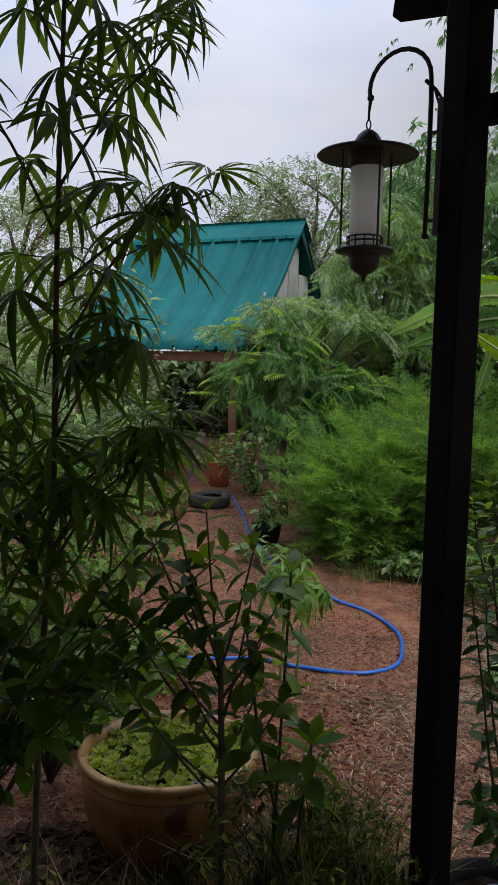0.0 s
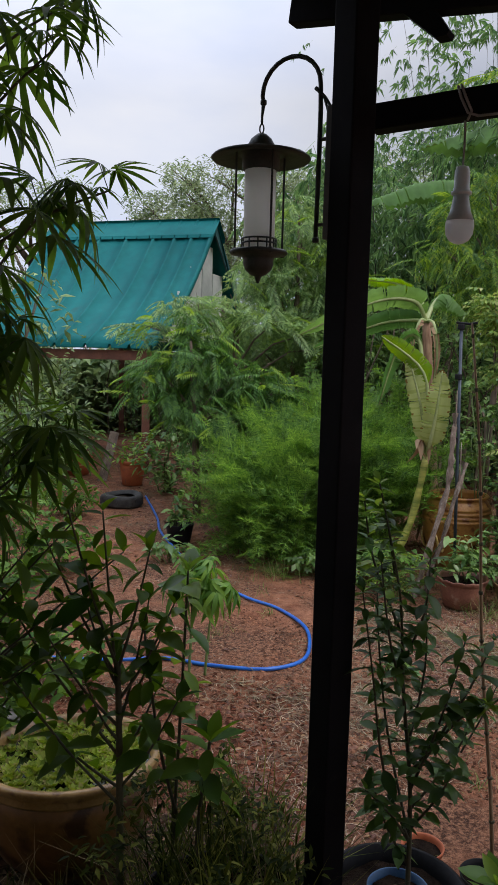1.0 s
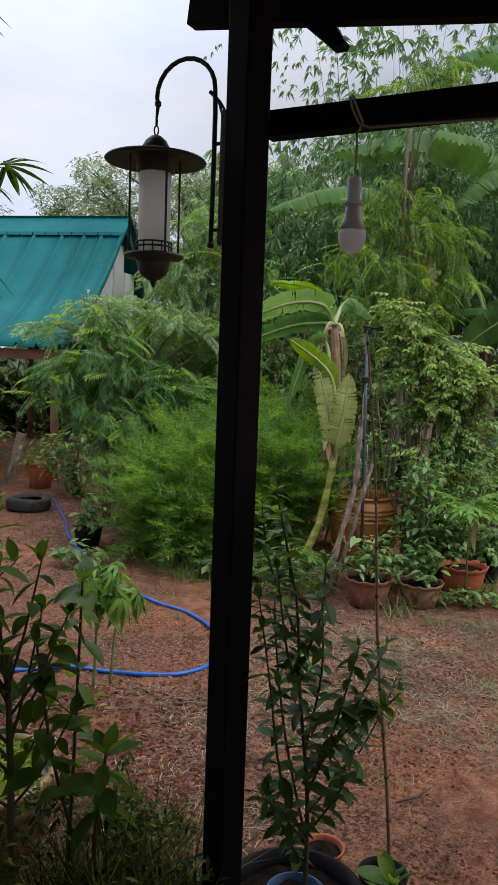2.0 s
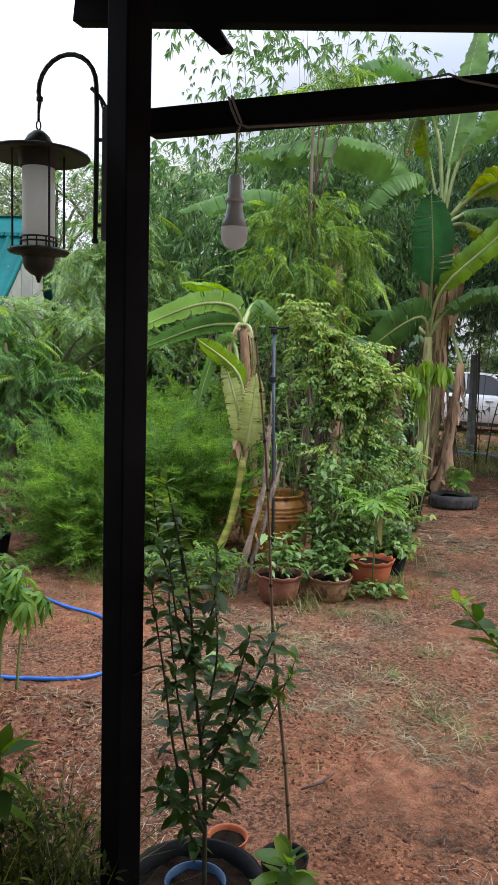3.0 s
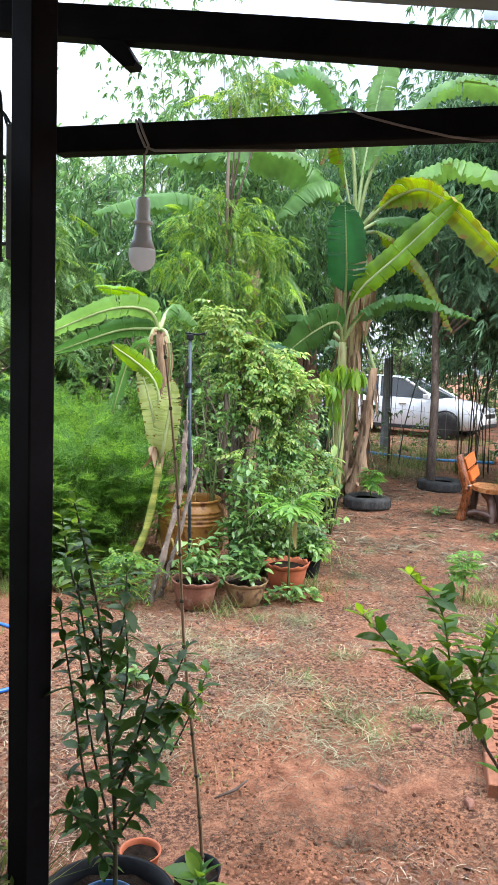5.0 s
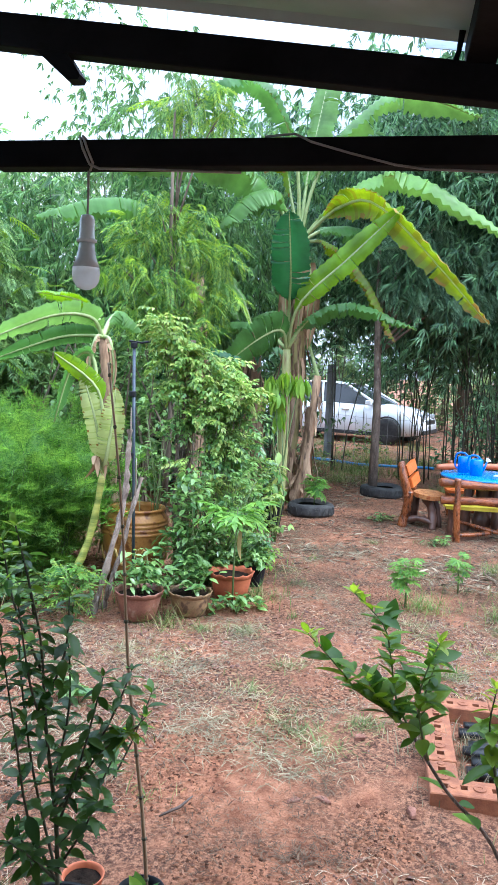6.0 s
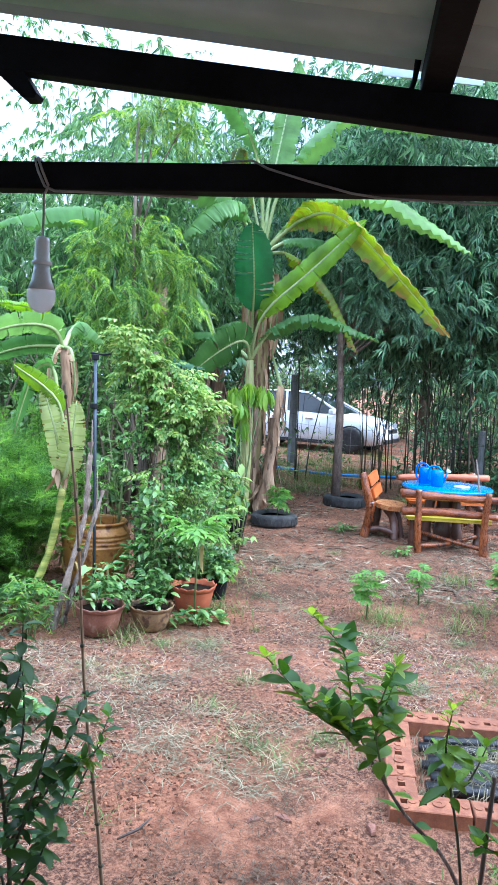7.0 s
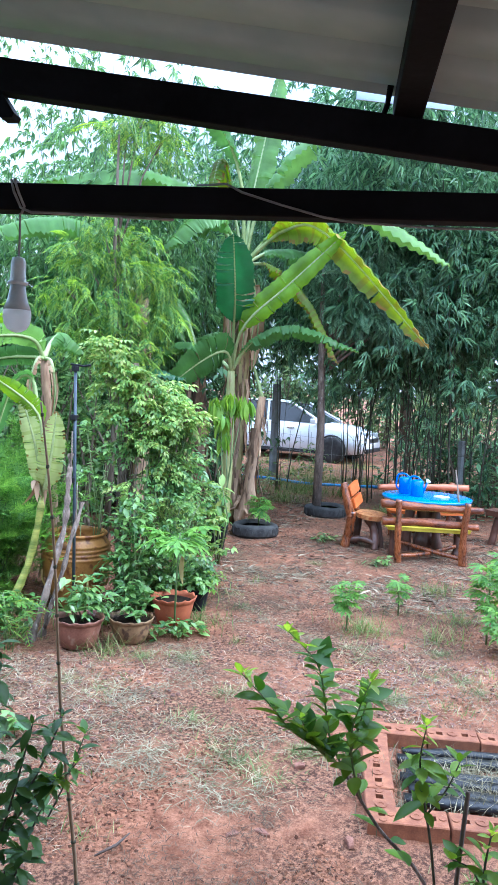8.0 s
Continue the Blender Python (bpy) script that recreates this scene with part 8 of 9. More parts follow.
# bushy citrus in the tub by the post
rng = np.random.default_rng(702)
cit = thing("citrus_bush", "bushy potted citrus with dark glossy drooping leaves", "bush")
M_YOUNGLEAF = leaf_meshes("tip", [blade(0.06, 0.024, 4, 0.2, 0.35, 0.45), blade(0.046, 0.021, 4, 0.1, 0.35, 0.45)], L_CITRUS)
for stem_name, meshes, n, tip, pts in (
        ("trunk", M_DARKLEAF, 44, 3, ((0.662, 1.365, 0.25), (0.656, 1.366, 0.547), (0.628, 1.375, 0.81), (0.611, 1.38, 1.036), (0.567, 1.392, 1.243))),
        ("branch", M_DARKLEAF, 30, 3, ((0.648, 1.345, 0.447), (0.584, 1.356, 0.611), (0.548, 1.366, 0.854), (0.518, 1.373, 1.048))),
        ("branch", M_DARKLEAF, 24, 3, ((0.66, 1.38, 0.44), (0.622, 1.449, 0.66), (0.592, 1.458, 0.884), (0.585, 1.47, 1.02))),
        ("branch", M_DARKLEAF, 26, 3, ((0.656, 1.366, 0.56), (0.684, 1.283, 0.77), (0.726, 1.268, 0.963))),
        ("branch", M_DARKLEAF, 18, 3, ((0.652, 1.368, 0.60), (0.738, 1.295, 0.77), (0.790, 1.27, 0.815))),
        ("branch", M_DARKLEAF, 26, 3, ((0.645, 1.372, 0.663), (0.697, 1.416, 0.841), (0.69, 1.418, 1.01))),
        ("branch", M_DARKLEAF, 20, 3, ((0.62, 1.378, 0.86), (0.665, 1.36, 1.0), (0.672, 1.36, 1.13))),
        ("branch", M_DARKLEAF, 20, 3, ((0.63, 1.375, 0.80), (0.585, 1.36, 0.93), (0.555, 1.36, 1.12))),
        ("branch", M_DARKLEAF, 16, 3, ((0.66, 1.34, 0.62), (0.76, 1.30, 0.84), (0.80, 1.28, 0.96))),
        ("branch", M_DARKLEAF, 18, 2, ((0.655, 1.366, 0.43), (0.582, 1.295, 0.546), (0.525, 1.31, 0.60))),
        ("branch", M_DARKLEAF, 18, 2, ((0.655, 1.366, 0.45), (0.69, 1.284, 0.587), (0.722, 1.273, 0.66))),
        ("branch", M_DARKLEAF, 16, 2, ((0.652, 1.367, 0.50), (0.745, 1.36, 0.62), (0.79, 1.35, 0.72))),
        ("branch", M_DARKLEAF, 22, 2, ((0.66, 1.365, 0.36), (0.61, 1.40, 0.45), (0.575, 1.42, 0.56))),
        ("shoot", M_YOUNGLEAF, 20, 3, ((0.62, 1.40, 0.95), (0.571, 1.47, 1.10), (0.545, 1.48, 1.25))),
        ("shoot", M_YOUNGLEAF, 12, 3, ((0.60, 1.39, 1.08), (0.585, 1.40, 1.18), (0.555, 1.40, 1.30))),
        ("shoot", M_YOUNGLEAF, 8, 3, ((0.76, 1.285, 0.79), (0.80, 1.268, 0.815), (0.83, 1.258, 0.85)))):
    twig(cit, pts, 0.0068 if stem_name == "trunk" else 0.004, 0.0016, meshes, int(n * 1.45), rng, 0.3 if stem_name == "trunk" else 0.16, (-22, 34), (0.64, 1.1), name=stem_name, tip=tip)

# lime saplings with fresh leaves
rng = np.random.default_rng(703)
lime = thing("lime_sapling", "lime sapling with glossy fresh green leaves", "sapling", group="lime saplings")
twig(lime, [(1.70, 0.72, -0.02), (1.65, 0.775, 0.3), (1.584, 0.846, 0.54), (1.507, 0.933, 0.655), (1.441, 1.0, 0.788)], 0.006, 0.004, M_CIT, 7, rng, 0.55, (-25, 30), (0.6, 0.9), tip=0, bark=M_GREYWOOD)
for n, *pts in ((30, (1.441, 1.0, 0.788), (1.385, 1.025, 0.848), (1.324, 1.078, 0.892), (1.272, 1.12, 0.964), (1.218, 1.158, 1.030)),
                (34, (1.441, 1.0, 0.788), (1.442, 1.068, 0.858), (1.429, 1.08, 0.955), (1.41, 1.097, 1.046), (1.350, 1.146, 1.122)),
                (28, (1.472, 0.97, 0.729), (1.419, 0.951, 0.832), (1.413, 0.958, 0.91), (1.426, 0.945, 0.991), (1.442, 0.931, 1.048)),
                (14, (1.41, 1.02, 0.82), (1.37, 1.04, 0.86), (1.335, 1.06, 0.93)),
                (12, (1.441, 1.0, 0.80), (1.455, 0.98, 0.90), (1.47, 0.965, 0.985))):
    twig(lime, pts, 0.0036, 0.0014, M_CIT, int(n * 1.15), rng, 0.14, (-12, 62), (0.55, 0.95), name="branch", bark=M_GREENSTEM, fresh=M_CITTIP)
lime2 = thing("lime_sapling", "slim lime sapling beside the brick-edged bed", "sapling", group="lime saplings")
twig(lime2, [(1.66, 0.80, -0.02), (1.623, 0.845, 0.526), (1.598, 0.876, 0.74), (1.588, 0.887, 0.834), (1.596, 0.88, 0.925)], 0.0045, 0.0016, M_CIT, 30, rng, 0.42, (-28, 45), (0.5, 0.85), fresh=M_CITTIP, tip=4)
twig(lime2, [(1.600, 0.871, 0.69), (1.631, 0.835, 0.769), (1.649, 0.813, 0.848)], 0.003, 0.0014, M_CIT, 9, rng, 0.3, (-25, 45), (0.45, 0.75), name="branch")
lime3 = thing("lime_sapling", "short lime sapling beside an iron rod", "sapling", group="lime saplings")
twig(lime3, [(1.72, 0.70, -0.02), (1.69, 0.72, 0.4), (1.670, 0.735, 0.58), (1.675, 0.726, 0.70)], 0.006, 0.002, M_CIT, 18, rng, 0.45, (-20, 50), (0.55, 0.95), fresh=M_CITTIP)
twig(lime3, [(1.675, 0.733, 0.54), (1.652, 0.759, 0.6), (1.62, 0.796, 0.615)], 0.003, 0.0014, M_CIT, 8, rng, 0.2, (-20, 50), (0.5, 0.8), name="branch")
small_c = thing("seedling", "small broad-leaved seedling beside the black pot", "seedling")
twig(small_c, [(0.845, 1.275, -0.02), (0.845, 1.275, 0.22), (0.848, 1.277, 0.36)], 0.004, 0.002, M_BROADLIT, 18, rng, 0.5, (-5, 50), (0.75, 1.2), tip=5)
cane_twig = thing("climbing_shoot", "short leafy shoot climbing on the cane", "shoot")
twig(cane_twig, [(0.9, 1.62, 0.5), (0.95, 1.6, 0.62), (1.0, 1.6, 0.74)], 0.003, 0.0015, M_DARKLEAF, 10, rng, 0.1, (-10, 50), (0.8, 1.2))

# ---- ground cover: straw, grass, stones ----


def strips(n, rng, places, length, width, material, name, label, category, flat=True, rise=(0.12, 1.25)):
    """Thin bent blades lying about (or standing up)."""
    V = np.array([(-0.5, 0, 0), (0.5, 0, 0), (0.45, 0.5, 0.06), (-0.45, 0.5, 0.06), (0.0, 1.0, 0.0)])
    T = np.array([(0, 1, 2), (0, 2, 3), (3, 2, 4)])
    L = rng.uniform(*length, n)
    W = rng.uniform(*width, n)
    base = V[None] * np.stack([W, L, L], -1)[:, None, :]
    yaw = rng.uniform(0, 6.283, n)
    up = rng.normal(0, 0.06, n) if flat else rng.uniform(*rise, n)
    c, s, cu, su = np.cos(yaw), np.sin(yaw), np.cos(up), np.sin(up)
    y2, z2 = base[..., 1] * cu[:, None] - base[..., 2] * su[:, None], base[..., 1] * su[:, None] + base[..., 2] * cu[:, None]
    x, y = base[..., 0] * c[:, None] - y2 * s[:, None], base[..., 0] * s[:, None] + y2 * c[:, None]
    W3 = np.stack([x, y, z2], -1) + places[:, None, :]
    TT = T[None] + (np.arange(n) * 5)[:, None, None]
    me = fast_mesh(name, W3.reshape(-1, 3), TT.reshape(-1, 3), material)
    return tagged(link_mesh(name, me, None), label, category, kind="stuff")


def yard_places(n, rng, spread=None):
    """Places over the yard, in drifts and bare patches."""
    out = []
    while len(out) < n:
        az, d = rng.uniform(-26, 62), 1.4 + 9.5 * rng.random() ** 1.25
        p = polar(az, d)
        drift = noise.noise(Vector((p.x * 0.8, p.y * 0.8, 3))) + 0.5 * noise.noise(Vector((p.x * 2.3, p.y * 2.3, 8)))
        bare = 0.3 if d < 4.1 else 0.0
        if rng.random() < 0.46 - bare + 1.15 * drift and not (2.2 < p.x < 3.5 and p.y < 2.3 and p.x + p.y < 5):
            out.append((p.x, p.y, ground_height(p.x, p.y) + 0.004))
    return np.array(out)


rng = np.random.default_rng(800)
strips(36000, rng, yard_places(36000, rng), (0.015, 0.075), (0.0018, 0.0042), L_STRAW, "straw", "scattered dry straw and grass clippings on the soil", "straw")
strips(3600, rng, yard_places(3600, rng), (0.06, 0.16), (0.0015, 0.003), L_STRAW, "straw", "longer dry straw lying in drifts on the soil", "straw")
# mats of dead grass and leaf mould


def mats(n, az, dist, width, dense, length, material, label, category, name):
    pl = []
    for _ in range(n):
        c = polar(rng.uniform(*az), dist[0] + (dist[1] - dist[0]) * rng.random() ** 1.3)
        if 2.1 < c.x < 3.7 and c.y < 2.5:
            continue
        w, turn = rng.uniform(*width), rng.uniform(0, 3.14)
        for _ in range(int(dense * w)):
            a, b = rng.normal() * w * 0.6, rng.normal() * w * 0.28
            x, y = c.x + a * math.cos(turn) - b * math.sin(turn), c.y + a * math.sin(turn) + b * math.cos(turn)
            pl.append((x, y, ground_height(x, y) + 0.004 + 0.012 * rng.random()))
    pl = np.array(pl)
    strips(len(pl), rng, pl, length, (0.0016, 0.0042), material, name, label, category)


mats(110, (-4, 58), (2.4, 9), (0.08, 0.32), 760, (0.012, 0.05), L_LITTER, "dark matted leaf litter on the trodden soil", "leaf litter", "leaf_litter")
L_DEADGRASS = leafy("dead_grass", (0.09, 0.08, 0.042), (0.30, 0.26, 0.17), 0.2, 0.85, gloss=0.15)
mats(95, (-4, 58), (3.0, 9.5), (0.08, 0.3), 420, (0.03, 0.11), L_DEADGRASS, "pale grey-green mats of dead grass on the soil", "dead grass", "dead_grass")
mats(22, (15, 32), (3.3, 4.7), (0.1, 0.34), 330, (0.03, 0.13), L_DEADGRASS, "pale straw raked together before the clay pots", "straw", "straw")
mats(70, (31, 54), (6, 13), (0.2, 0.6), 520, (0.03, 0.10), L_LITTER, "dark leaf litter in the shade of the bamboo", "leaf litter", "leaf_litter")
mats(26, (31, 54), (6, 10), (0.2, 0.5), 260, (0.05, 0.16), L_DEADGRASS, "straw and dead leaves round the log furniture", "straw", "straw")
mats(22, (37, 52), (3.0, 5.6), (0.1, 0.3), 420, (0.03, 0.12), L_DEADGRASS, "pale dead grass round the papaya seedlings", "dead grass", "dead_grass")
stick_a, stick_b = Vector((*(1.276, 2.100), 0.012)), Vector((*(1.441, 2.151), 0.02))
fallen = thing("stick", "short bent brown stick lying on the soil", "stick")
bm = bmesh.new()
tube(bm, [stick_a, stick_a.lerp(stick_b, 0.5) + Vector((0.01, -0.012, 0.0)), stick_b], [0.004, 0.006, 0.003], 7)
part("shaft", bm, M_DARKWOOD, fallen, smooth=True)
M_FLATSTONE = surface("flat_brown_stone", (0.13, 0.058, 0.04), (0.26, 0.13, 0.095), 14, 0.95, bump=0.5, gloss=0.1)
for k, (x, y) in enumerate(((1.798, 1.974), (2.168, 1.702), (1.906, 1.925), (2.376, 2.273), (2.410, 3.583))):
    fs = thing("flat_stone", "flat reddish-brown stone half sunk in the soil", "stone", (x, y, 0), "flat stones in the yard")
    bm = bmesh.new()
    out = [(0.03 + 0.012 * math.sin(2.1 * i + k), 6.283 * i / 7) for i in range(7)]
    lo = [bm.verts.new((r * math.cos(a), 0.7 * r * math.sin(a), -0.01)) for r, a in out]
    mid = [bm.verts.new((r * math.cos(a), 0.7 * r * math.sin(a), 0.002)) for r, a in out]
    hi = [bm.verts.new((0.8 * r * math.cos(a), 0.56 * r * math.sin(a), 0.007)) for r, a in out]
    bm.faces.new(hi)
    for a, b in ((lo, mid), (mid, hi)):
        for i in range(7):
            bm.faces.new((a[i], a[(i + 1) % 7], b[(i + 1) % 7], b[i]))
    part("stone", bm, M_FLATSTONE, fs)
    fs.rotation_euler = (0.06 * math.sin(k), 0.05, k * 1.1)
# dead leaves and chips
n = 6500
pl = yard_places(n, rng)
V, T = place_many(flake(0.04, 0.016, 0.05), pl, rng.uniform(0, 6.28, n), rng.normal(0, 0.15, n), rng.normal(0, 0.3, n), rng.uniform(0.4, 1.3, n))
tagged(link_mesh("dead_leaves", fast_mesh("dead_leaves", V, T, leafy("dead_leaf", (0.10, 0.05, 0.025), (0.30, 0.18, 0.09), 0.1, 0.8)), None), "small dry brown leaves scattered over the yard", "dead leaves", kind="stuff")
n = 9000
pl = yard_places(n, rng)
V, T = place_many(flake(0.017, 0.008, 0.05), pl, rng.uniform(0, 6.28, n), rng.normal(0, 0.25, n), rng.normal(0, 0.4, n), rng.uniform(0.3, 1.4, n))
tagged(link_mesh("leaf_litter", fast_mesh("leaf_litter", V, T, leafy("rotting_leaf", (0.02, 0.012, 0.009), (0.085, 0.05, 0.033), 0.05, 0.9, gloss=0.1)), None), "dark scraps of rotting leaves trodden into the soil", "leaf litter", kind="stuff")
n = 5200
pl = []
while len(pl) < n:
    az, d = rng.uniform(30, 58), 6.2 + 6.5 * rng.random()
    p = polar(az, d)
    if rng.random() < 0.45 + noise.noise(Vector((p.x * 1.1, p.y * 1.1, 31))) * 1.6:
        pl.append((p.x, p.y, ground_height(p.x, p.y) + 0.006))
V, T = place_many(flake(0.15, 0.018, 0.04), np.array(pl), rng.uniform(0, 6.28, n), rng.normal(0, 0.12, n), rng.normal(0, 0.3, n), rng.uniform(0.45, 1.2, n))
tagged(link_mesh("fallen_bamboo_leaves", fast_mesh("fallen_bamboo_leaves", V, T, leafy("fallen_bamboo_leaf", (0.06, 0.04, 0.028), (0.33, 0.26, 0.175), 0.1, 0.8, gloss=0.15)), None), "fallen dry bamboo leaves strewn round the log furniture", "dead leaves", kind="stuff")
# stones and clods
# eight-sided crumbs
IV, IT = np.array([(1, 0, 0), (-1, 0, 0), (0, 1, 0), (0, -1, 0), (0, 0, 1), (0, 0, -1)], float), np.array([(0, 2, 4), (2, 1, 4), (1, 3, 4), (3, 0, 4), (2, 0, 5), (1, 2, 5), (3, 1, 5), (0, 3, 5)])
IV = IV * (1 + 0.22 * np.sin(IV[:, [1, 2, 0]] * 5)) * np.array((1, 0.8, 0.5))
n = 24000
pl = yard_places(n, rng)
V, T = place_many((IV[:5], IT[:4]), pl, rng.uniform(0, 6.28, n), rng.normal(0, 0.3, n), rng.normal(0, 0.3, n), 0.003 + 0.02 * rng.random(n) ** 4)
M_CLOD = surface("soil_clods", (0.04, 0.018, 0.012), (0.22, 0.10, 0.065), 30, 0.95, bump=0.5, vary=0)
tagged(link_mesh("clods", fast_mesh("clods", V, T, M_CLOD, True), None), "small clods and grit of red soil", "clods", kind="stuff")
n = 30000
crumb = []
while len(crumb) < n:
    az, d = rng.uniform(4, 60), 2.0 + 4.2 * rng.random() ** 0.9
    p = polar(az, d)
    if rng.random() < 0.2 + noise.noise(Vector((p.x * 1.8, p.y * 1.8, 21))) * 2.6 and not (2.1 < p.x < 3.9 and p.y < 2.6 and p.x + p.y < 5.2):
        crumb.append((p.x, p.y, ground_height(p.x, p.y) + 0.001))
V, T = place_many((IV[:5], IT[:4]), np.array(crumb), rng.uniform(0, 6.28, n), rng.normal(0, 0.3, n), rng.normal(0, 0.3, n), 0.0025 + 0.011 * rng.random(n) ** 2.6)
tagged(link_mesh("soil_crumbs", fast_mesh("soil_crumbs", V, T, leafy("soil_crumb", (0.045, 0.019, 0.011), (0.27, 0.12, 0.066), 0.0, 0.95, gloss=0.1)), None), "fine crumbs of red soil lying in patches", "soil crumbs", kind="stuff")
n = 1500
pl = np.array([(x, y, ground_height(x, y) + 0.002) for x, y in zip(rng.normal(3.75, 0.5, n), rng.normal(2.72, 0.3, n))])
V, T = place_many((IV, IT), pl, rng.uniform(0, 6.28, n), rng.normal(0, 0.3, n), rng.normal(0, 0.3, n), rng.uniform(0.002, 0.007, n))
tagged(link_mesh("gravel", fast_mesh("gravel", V, T, surface("grey_gravel", (0.14, 0.105, 0.09), (0.34, 0.28, 0.25), 20, 0.9, bump=0.4, vary=0), True), None), "patch of pale grey gravel behind the brick bed", "gravel", kind="stuff")


def tufts(label, spots, blades, length, rng, spread, material=None, rise=(0.12, 1.25)):
    pl = []
    for x, y, w in spots:
        for _ in range(blades):
            a, q = rng.uniform(0, 6.28), w * spread * abs(rng.normal()) * 0.6
            px, py = x + q * math.cos(a), y + q * math.sin(a)
            pl.append((px, py, ground_height(px, py) - 0.002))
    pl = np.array(pl)
    strips(len(pl), rng, pl, length, (0.002, 0.005), material or L_GRASS, "grass", label, "grass", False, rise)


spots = []
for _ in range(70):
    p = polar(rng.uniform(5, 58), rng.uniform(2.6, 8.5))
    if noise.noise(Vector((p.x * 0.8 + 5, p.y * 0.8, 1))) > -0.05:
        spots.append((p.x, p.y, rng.uniform(0.06, 0.18)))
tufts("sparse tufts of short grass in the trodden soil", spots, 26, (0.03, 0.11), rng, 1.0)
spots = [(x, y, 0.25) for x, y in ((1.0, 5.0), (1.5, 5.0), (2.0, 5.1), (1.8, 4.6), (3.1, 5.0), (3.45, 5.0), (3.7, 5.4), (4.05, 3.65), (4.4, 3.2), (4.9, 3.4), (4.8, 2.6), (5.4, 4.1), (3.05, 4.3), (2.2, 4.05), (4.1, 3.55))]
knots = [(3.68, 3.37), (3.61, 3.16), (2.16, 2.43), (2.15, 2.28), (2.12, 2.54), (2.18, 2.93), (4.19, 2.99), (3.92, 2.58), (3.8, 2.74), (3.34, 2.6), (3.87, 2.41), (2.49, 2.37), (2.95, 2.64), (2.52, 3.12), (1.95, 3.55), (1.83, 3.76), (2.38, 3.9), (2.61, 3.73), (3.74, 4.89), (3.59, 4.51), (4.67, 4.28), (4.73, 3.81), (5.69, 5.19), (5.13, 5.42)]
tufts("trodden green and straw-coloured grass in low clumps", [(x, y, 0.17 + 0.06 * math.sin(7 * x)) for x, y in knots], 150, (0.03, 0.11), rng, 1.0, leafy("trodden_grass", (0.06, 0.085, 0.025), (0.19, 0.21, 0.085), 0.25, 0.8, tip=(0.40, 0.33, 0.20), tip_part=0.25, gloss=0.15), (0.03, 0.5))
tufts("longer grass round the pots and seedlings", spots, 150, (0.06, 0.22), rng, 1.0)
tufts("grass growing among the bags in the brick bed", [(2.5, 1.75, 0.2), (2.8, 1.7, 0.25), (2.75, 1.95, 0.2), (3.0, 1.8, 0.2), (2.6, 2.05, 0.2), (2.9, 1.6, 0.2)], 170, (0.04, 0.14), rng, 1.0, L_DEADGRASS)
pl = np.array([(2.265 + 0.746 * a + 0.666 * b, 1.715 - 0.666 * a + 0.746 * b, rng.uniform(0.02, 0.06)) for a, b in zip(rng.uniform(0.3, 1.6, 900), rng.normal(0.45, 0.12, 900))])
strips(len(pl), rng, pl, (0.04, 0.16), (0.0012, 0.003), L_DEADGRASS, "dead_grass", "pale dead grass strewn over the black bags", "dead grass")
tufts("green growth in the shade beyond the bananas", [(polar(a, d).x, polar(a, d).y, 0.6) for a, d in ((36, 13), (38, 14), (40, 13.5), (39, 16), (43, 13), (46, 11), (41, 17), (44, 18), (37, 18), (38.5, 12), (40.5, 15), (42, 15), (36.5, 15.5), (44.5, 15), (39.5, 13))], 620, (0.08, 0.3), rng, 1.0)
# dark mould at the porch's edge, also carrying the plants' shade on the soil
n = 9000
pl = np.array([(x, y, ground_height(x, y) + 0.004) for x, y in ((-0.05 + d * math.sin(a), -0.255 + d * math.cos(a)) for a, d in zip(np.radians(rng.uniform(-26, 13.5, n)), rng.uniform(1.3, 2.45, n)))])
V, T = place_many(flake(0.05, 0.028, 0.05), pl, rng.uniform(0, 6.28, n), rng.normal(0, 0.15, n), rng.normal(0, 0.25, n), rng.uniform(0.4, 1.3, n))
tagged(link_mesh("leaf_mould", fast_mesh("leaf_mould", V, T, leafy("wet_mould_in_shade", (0.022, 0.014, 0.009), (0.12, 0.07, 0.042), 0.05, 0.85, gloss=0.15)), None), "wet leaf mould, darkened for the shade under the porch-edge plants", "leaf mould", kind="stuff")
n = 5200
pl = np.array([(x, y, ground_height(x, y) + 0.003) for x, y in ((-0.05 + d * math.sin(a), -0.255 + d * math.cos(a)) for a, d in zip(np.radians(rng.uniform(-9, 15, n)), 2.3 + 1.3 * rng.random(n) ** 1.4))])
V, T = place_many(flake(0.024, 0.015, 0.05), pl, rng.uniform(0, 6.28, n), rng.normal(0, 0.15, n), rng.normal(0, 0.25, n), rng.uniform(0.4, 1.4, n))
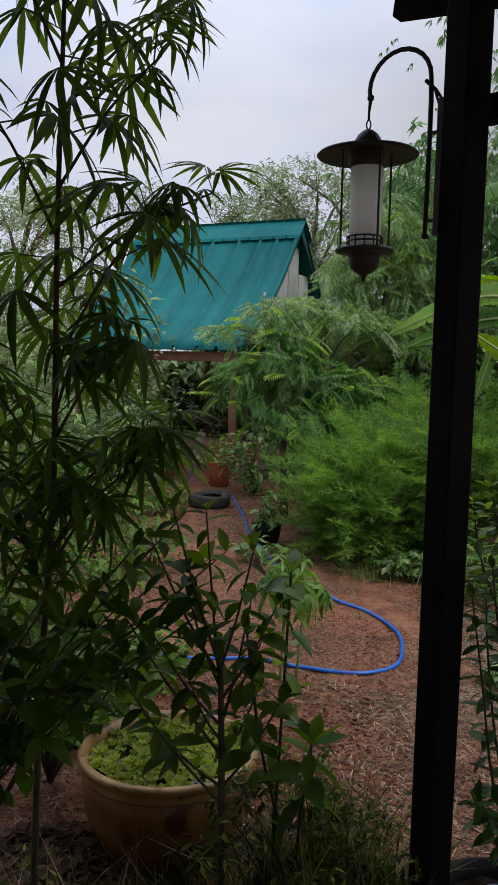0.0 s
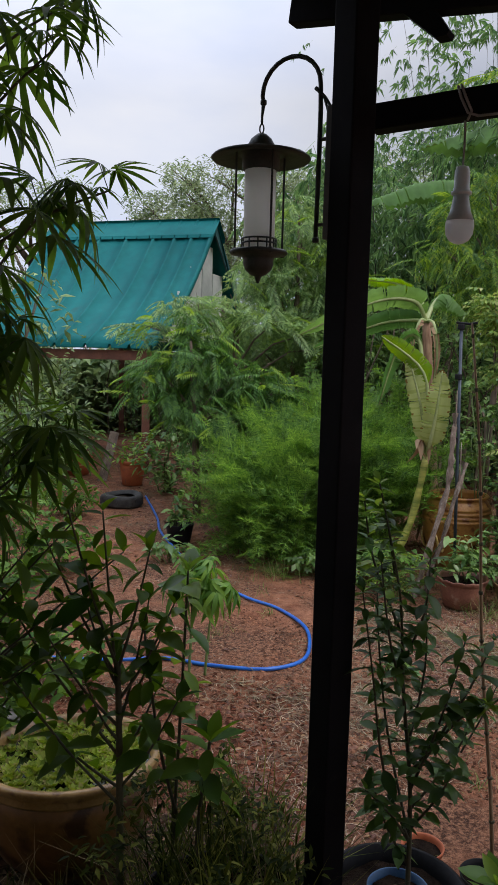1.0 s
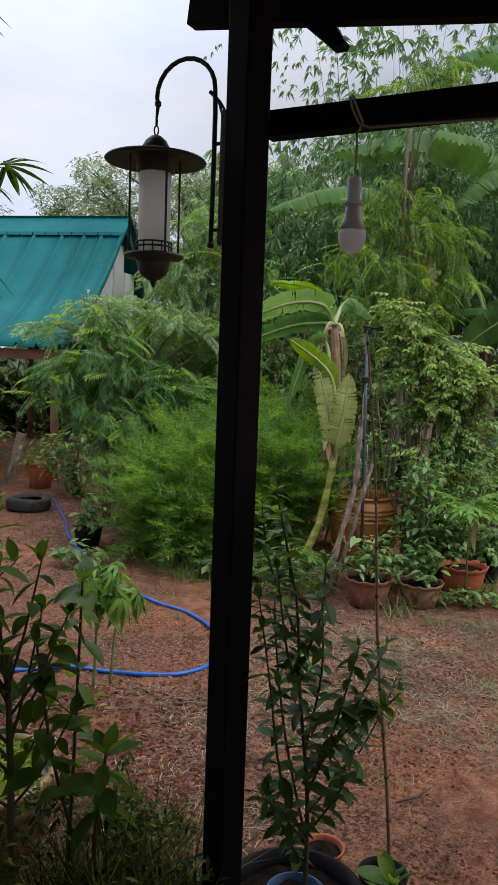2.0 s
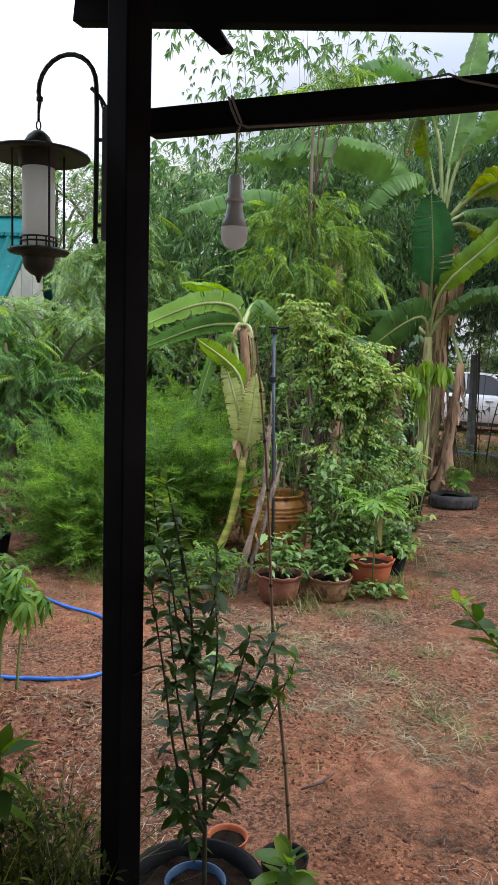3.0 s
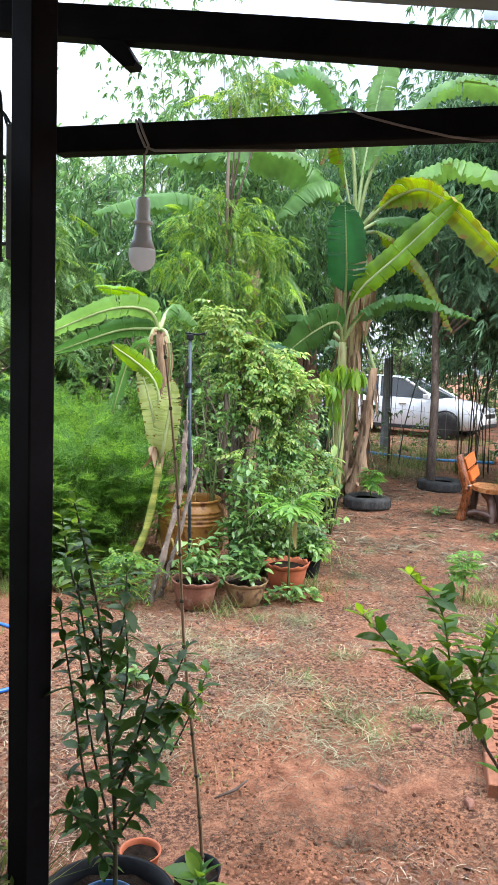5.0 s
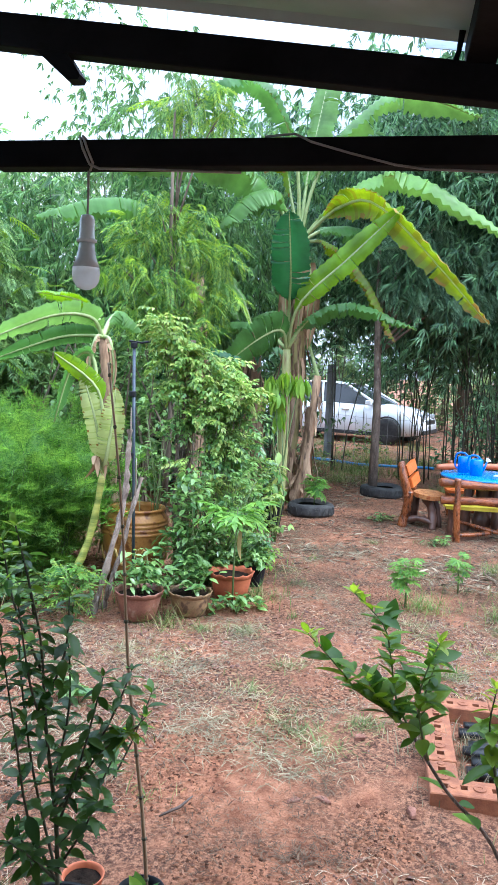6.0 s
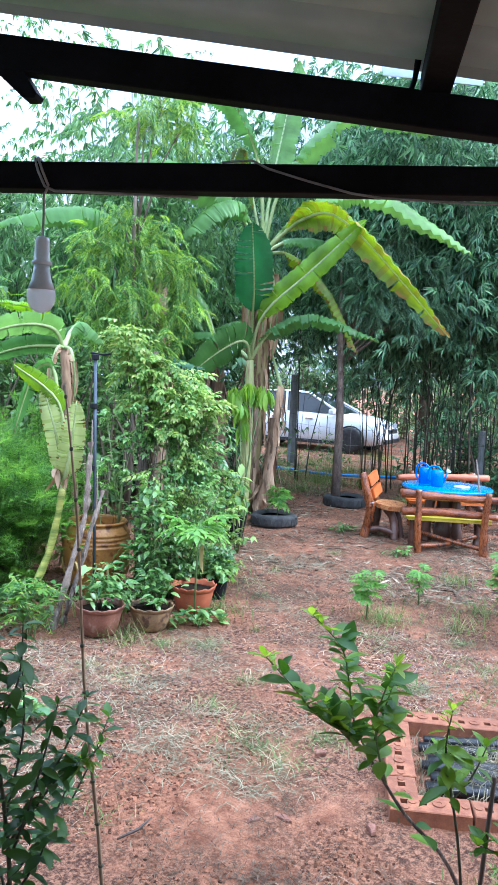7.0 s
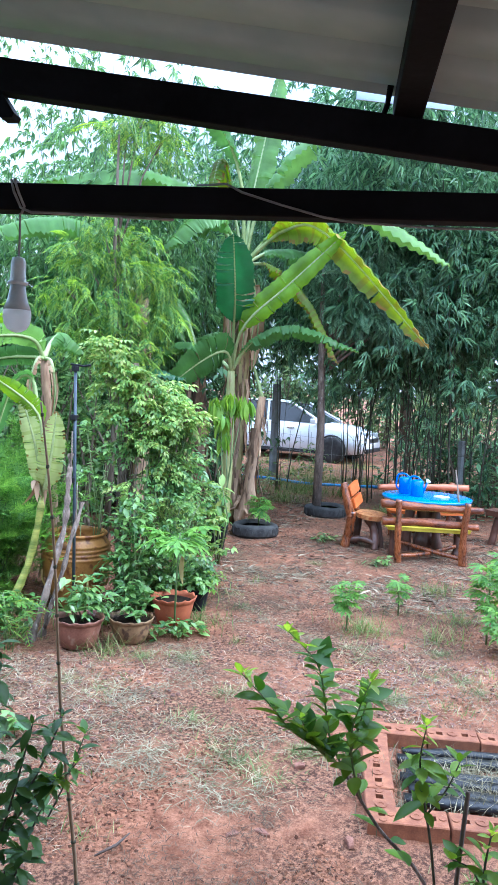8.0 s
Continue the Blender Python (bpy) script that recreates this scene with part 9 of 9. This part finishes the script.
tagged(link_mesh("leaf_mould", fast_mesh("leaf_mould", V, T, leafy("red_brown_scraps", (0.05, 0.018, 0.01), (0.18, 0.06, 0.032), 0.05, 0.9, gloss=0.1)), None), "dark red-brown leaf scraps and crumbs behind the weeds", "leaf mould", kind="stuff")
# tangled weeds at the porch's edge


def weed_places(n, az, dist):
    out = []
    for _ in range(n):
        p = near(rng.uniform(*az), rng.uniform(*dist))
        if (p - Vector((-0.20, 2.0, 0))).length < 0.34 or (p - Vector((0.68, 1.44, 0))).length < 0.22:
            continue
        out.append((p.x, p.y, 0.18 if (p - Vector((0.22, 1.40, 0))).length < 0.22 else 0.0))
    return np.array(out)


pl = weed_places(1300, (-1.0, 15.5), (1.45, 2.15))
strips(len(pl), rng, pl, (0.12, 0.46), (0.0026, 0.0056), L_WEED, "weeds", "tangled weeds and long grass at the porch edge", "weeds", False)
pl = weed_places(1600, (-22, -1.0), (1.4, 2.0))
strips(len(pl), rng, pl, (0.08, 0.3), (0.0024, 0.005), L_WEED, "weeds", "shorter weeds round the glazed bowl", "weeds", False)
pl = weed_places(420, (-17, 15), (1.4, 2.0))
strips(len(pl), rng, pl, (0.14, 0.42), (0.0016, 0.003), leafy("dry_weed_stem", (0.12, 0.085, 0.045), (0.36, 0.29, 0.17), 0.2, 0.8, gloss=0.1), "weeds", "thin dry brown weed stems tangled at the porch edge", "weeds", False)
blobs = []
for _ in range(150):
    az = rng.uniform(-21, 15)
    p = near(az, rng.uniform(1.45, 2.1))
    if (p - Vector((-0.20, 2.0, 0))).length > 0.42 and (az > -1 or rng.random() < 0.5):
        blobs.append((p.x, p.y, rng.uniform(0.1, 0.46 if az > -1 else 0.16), 0.09, 0.09, 0.07))
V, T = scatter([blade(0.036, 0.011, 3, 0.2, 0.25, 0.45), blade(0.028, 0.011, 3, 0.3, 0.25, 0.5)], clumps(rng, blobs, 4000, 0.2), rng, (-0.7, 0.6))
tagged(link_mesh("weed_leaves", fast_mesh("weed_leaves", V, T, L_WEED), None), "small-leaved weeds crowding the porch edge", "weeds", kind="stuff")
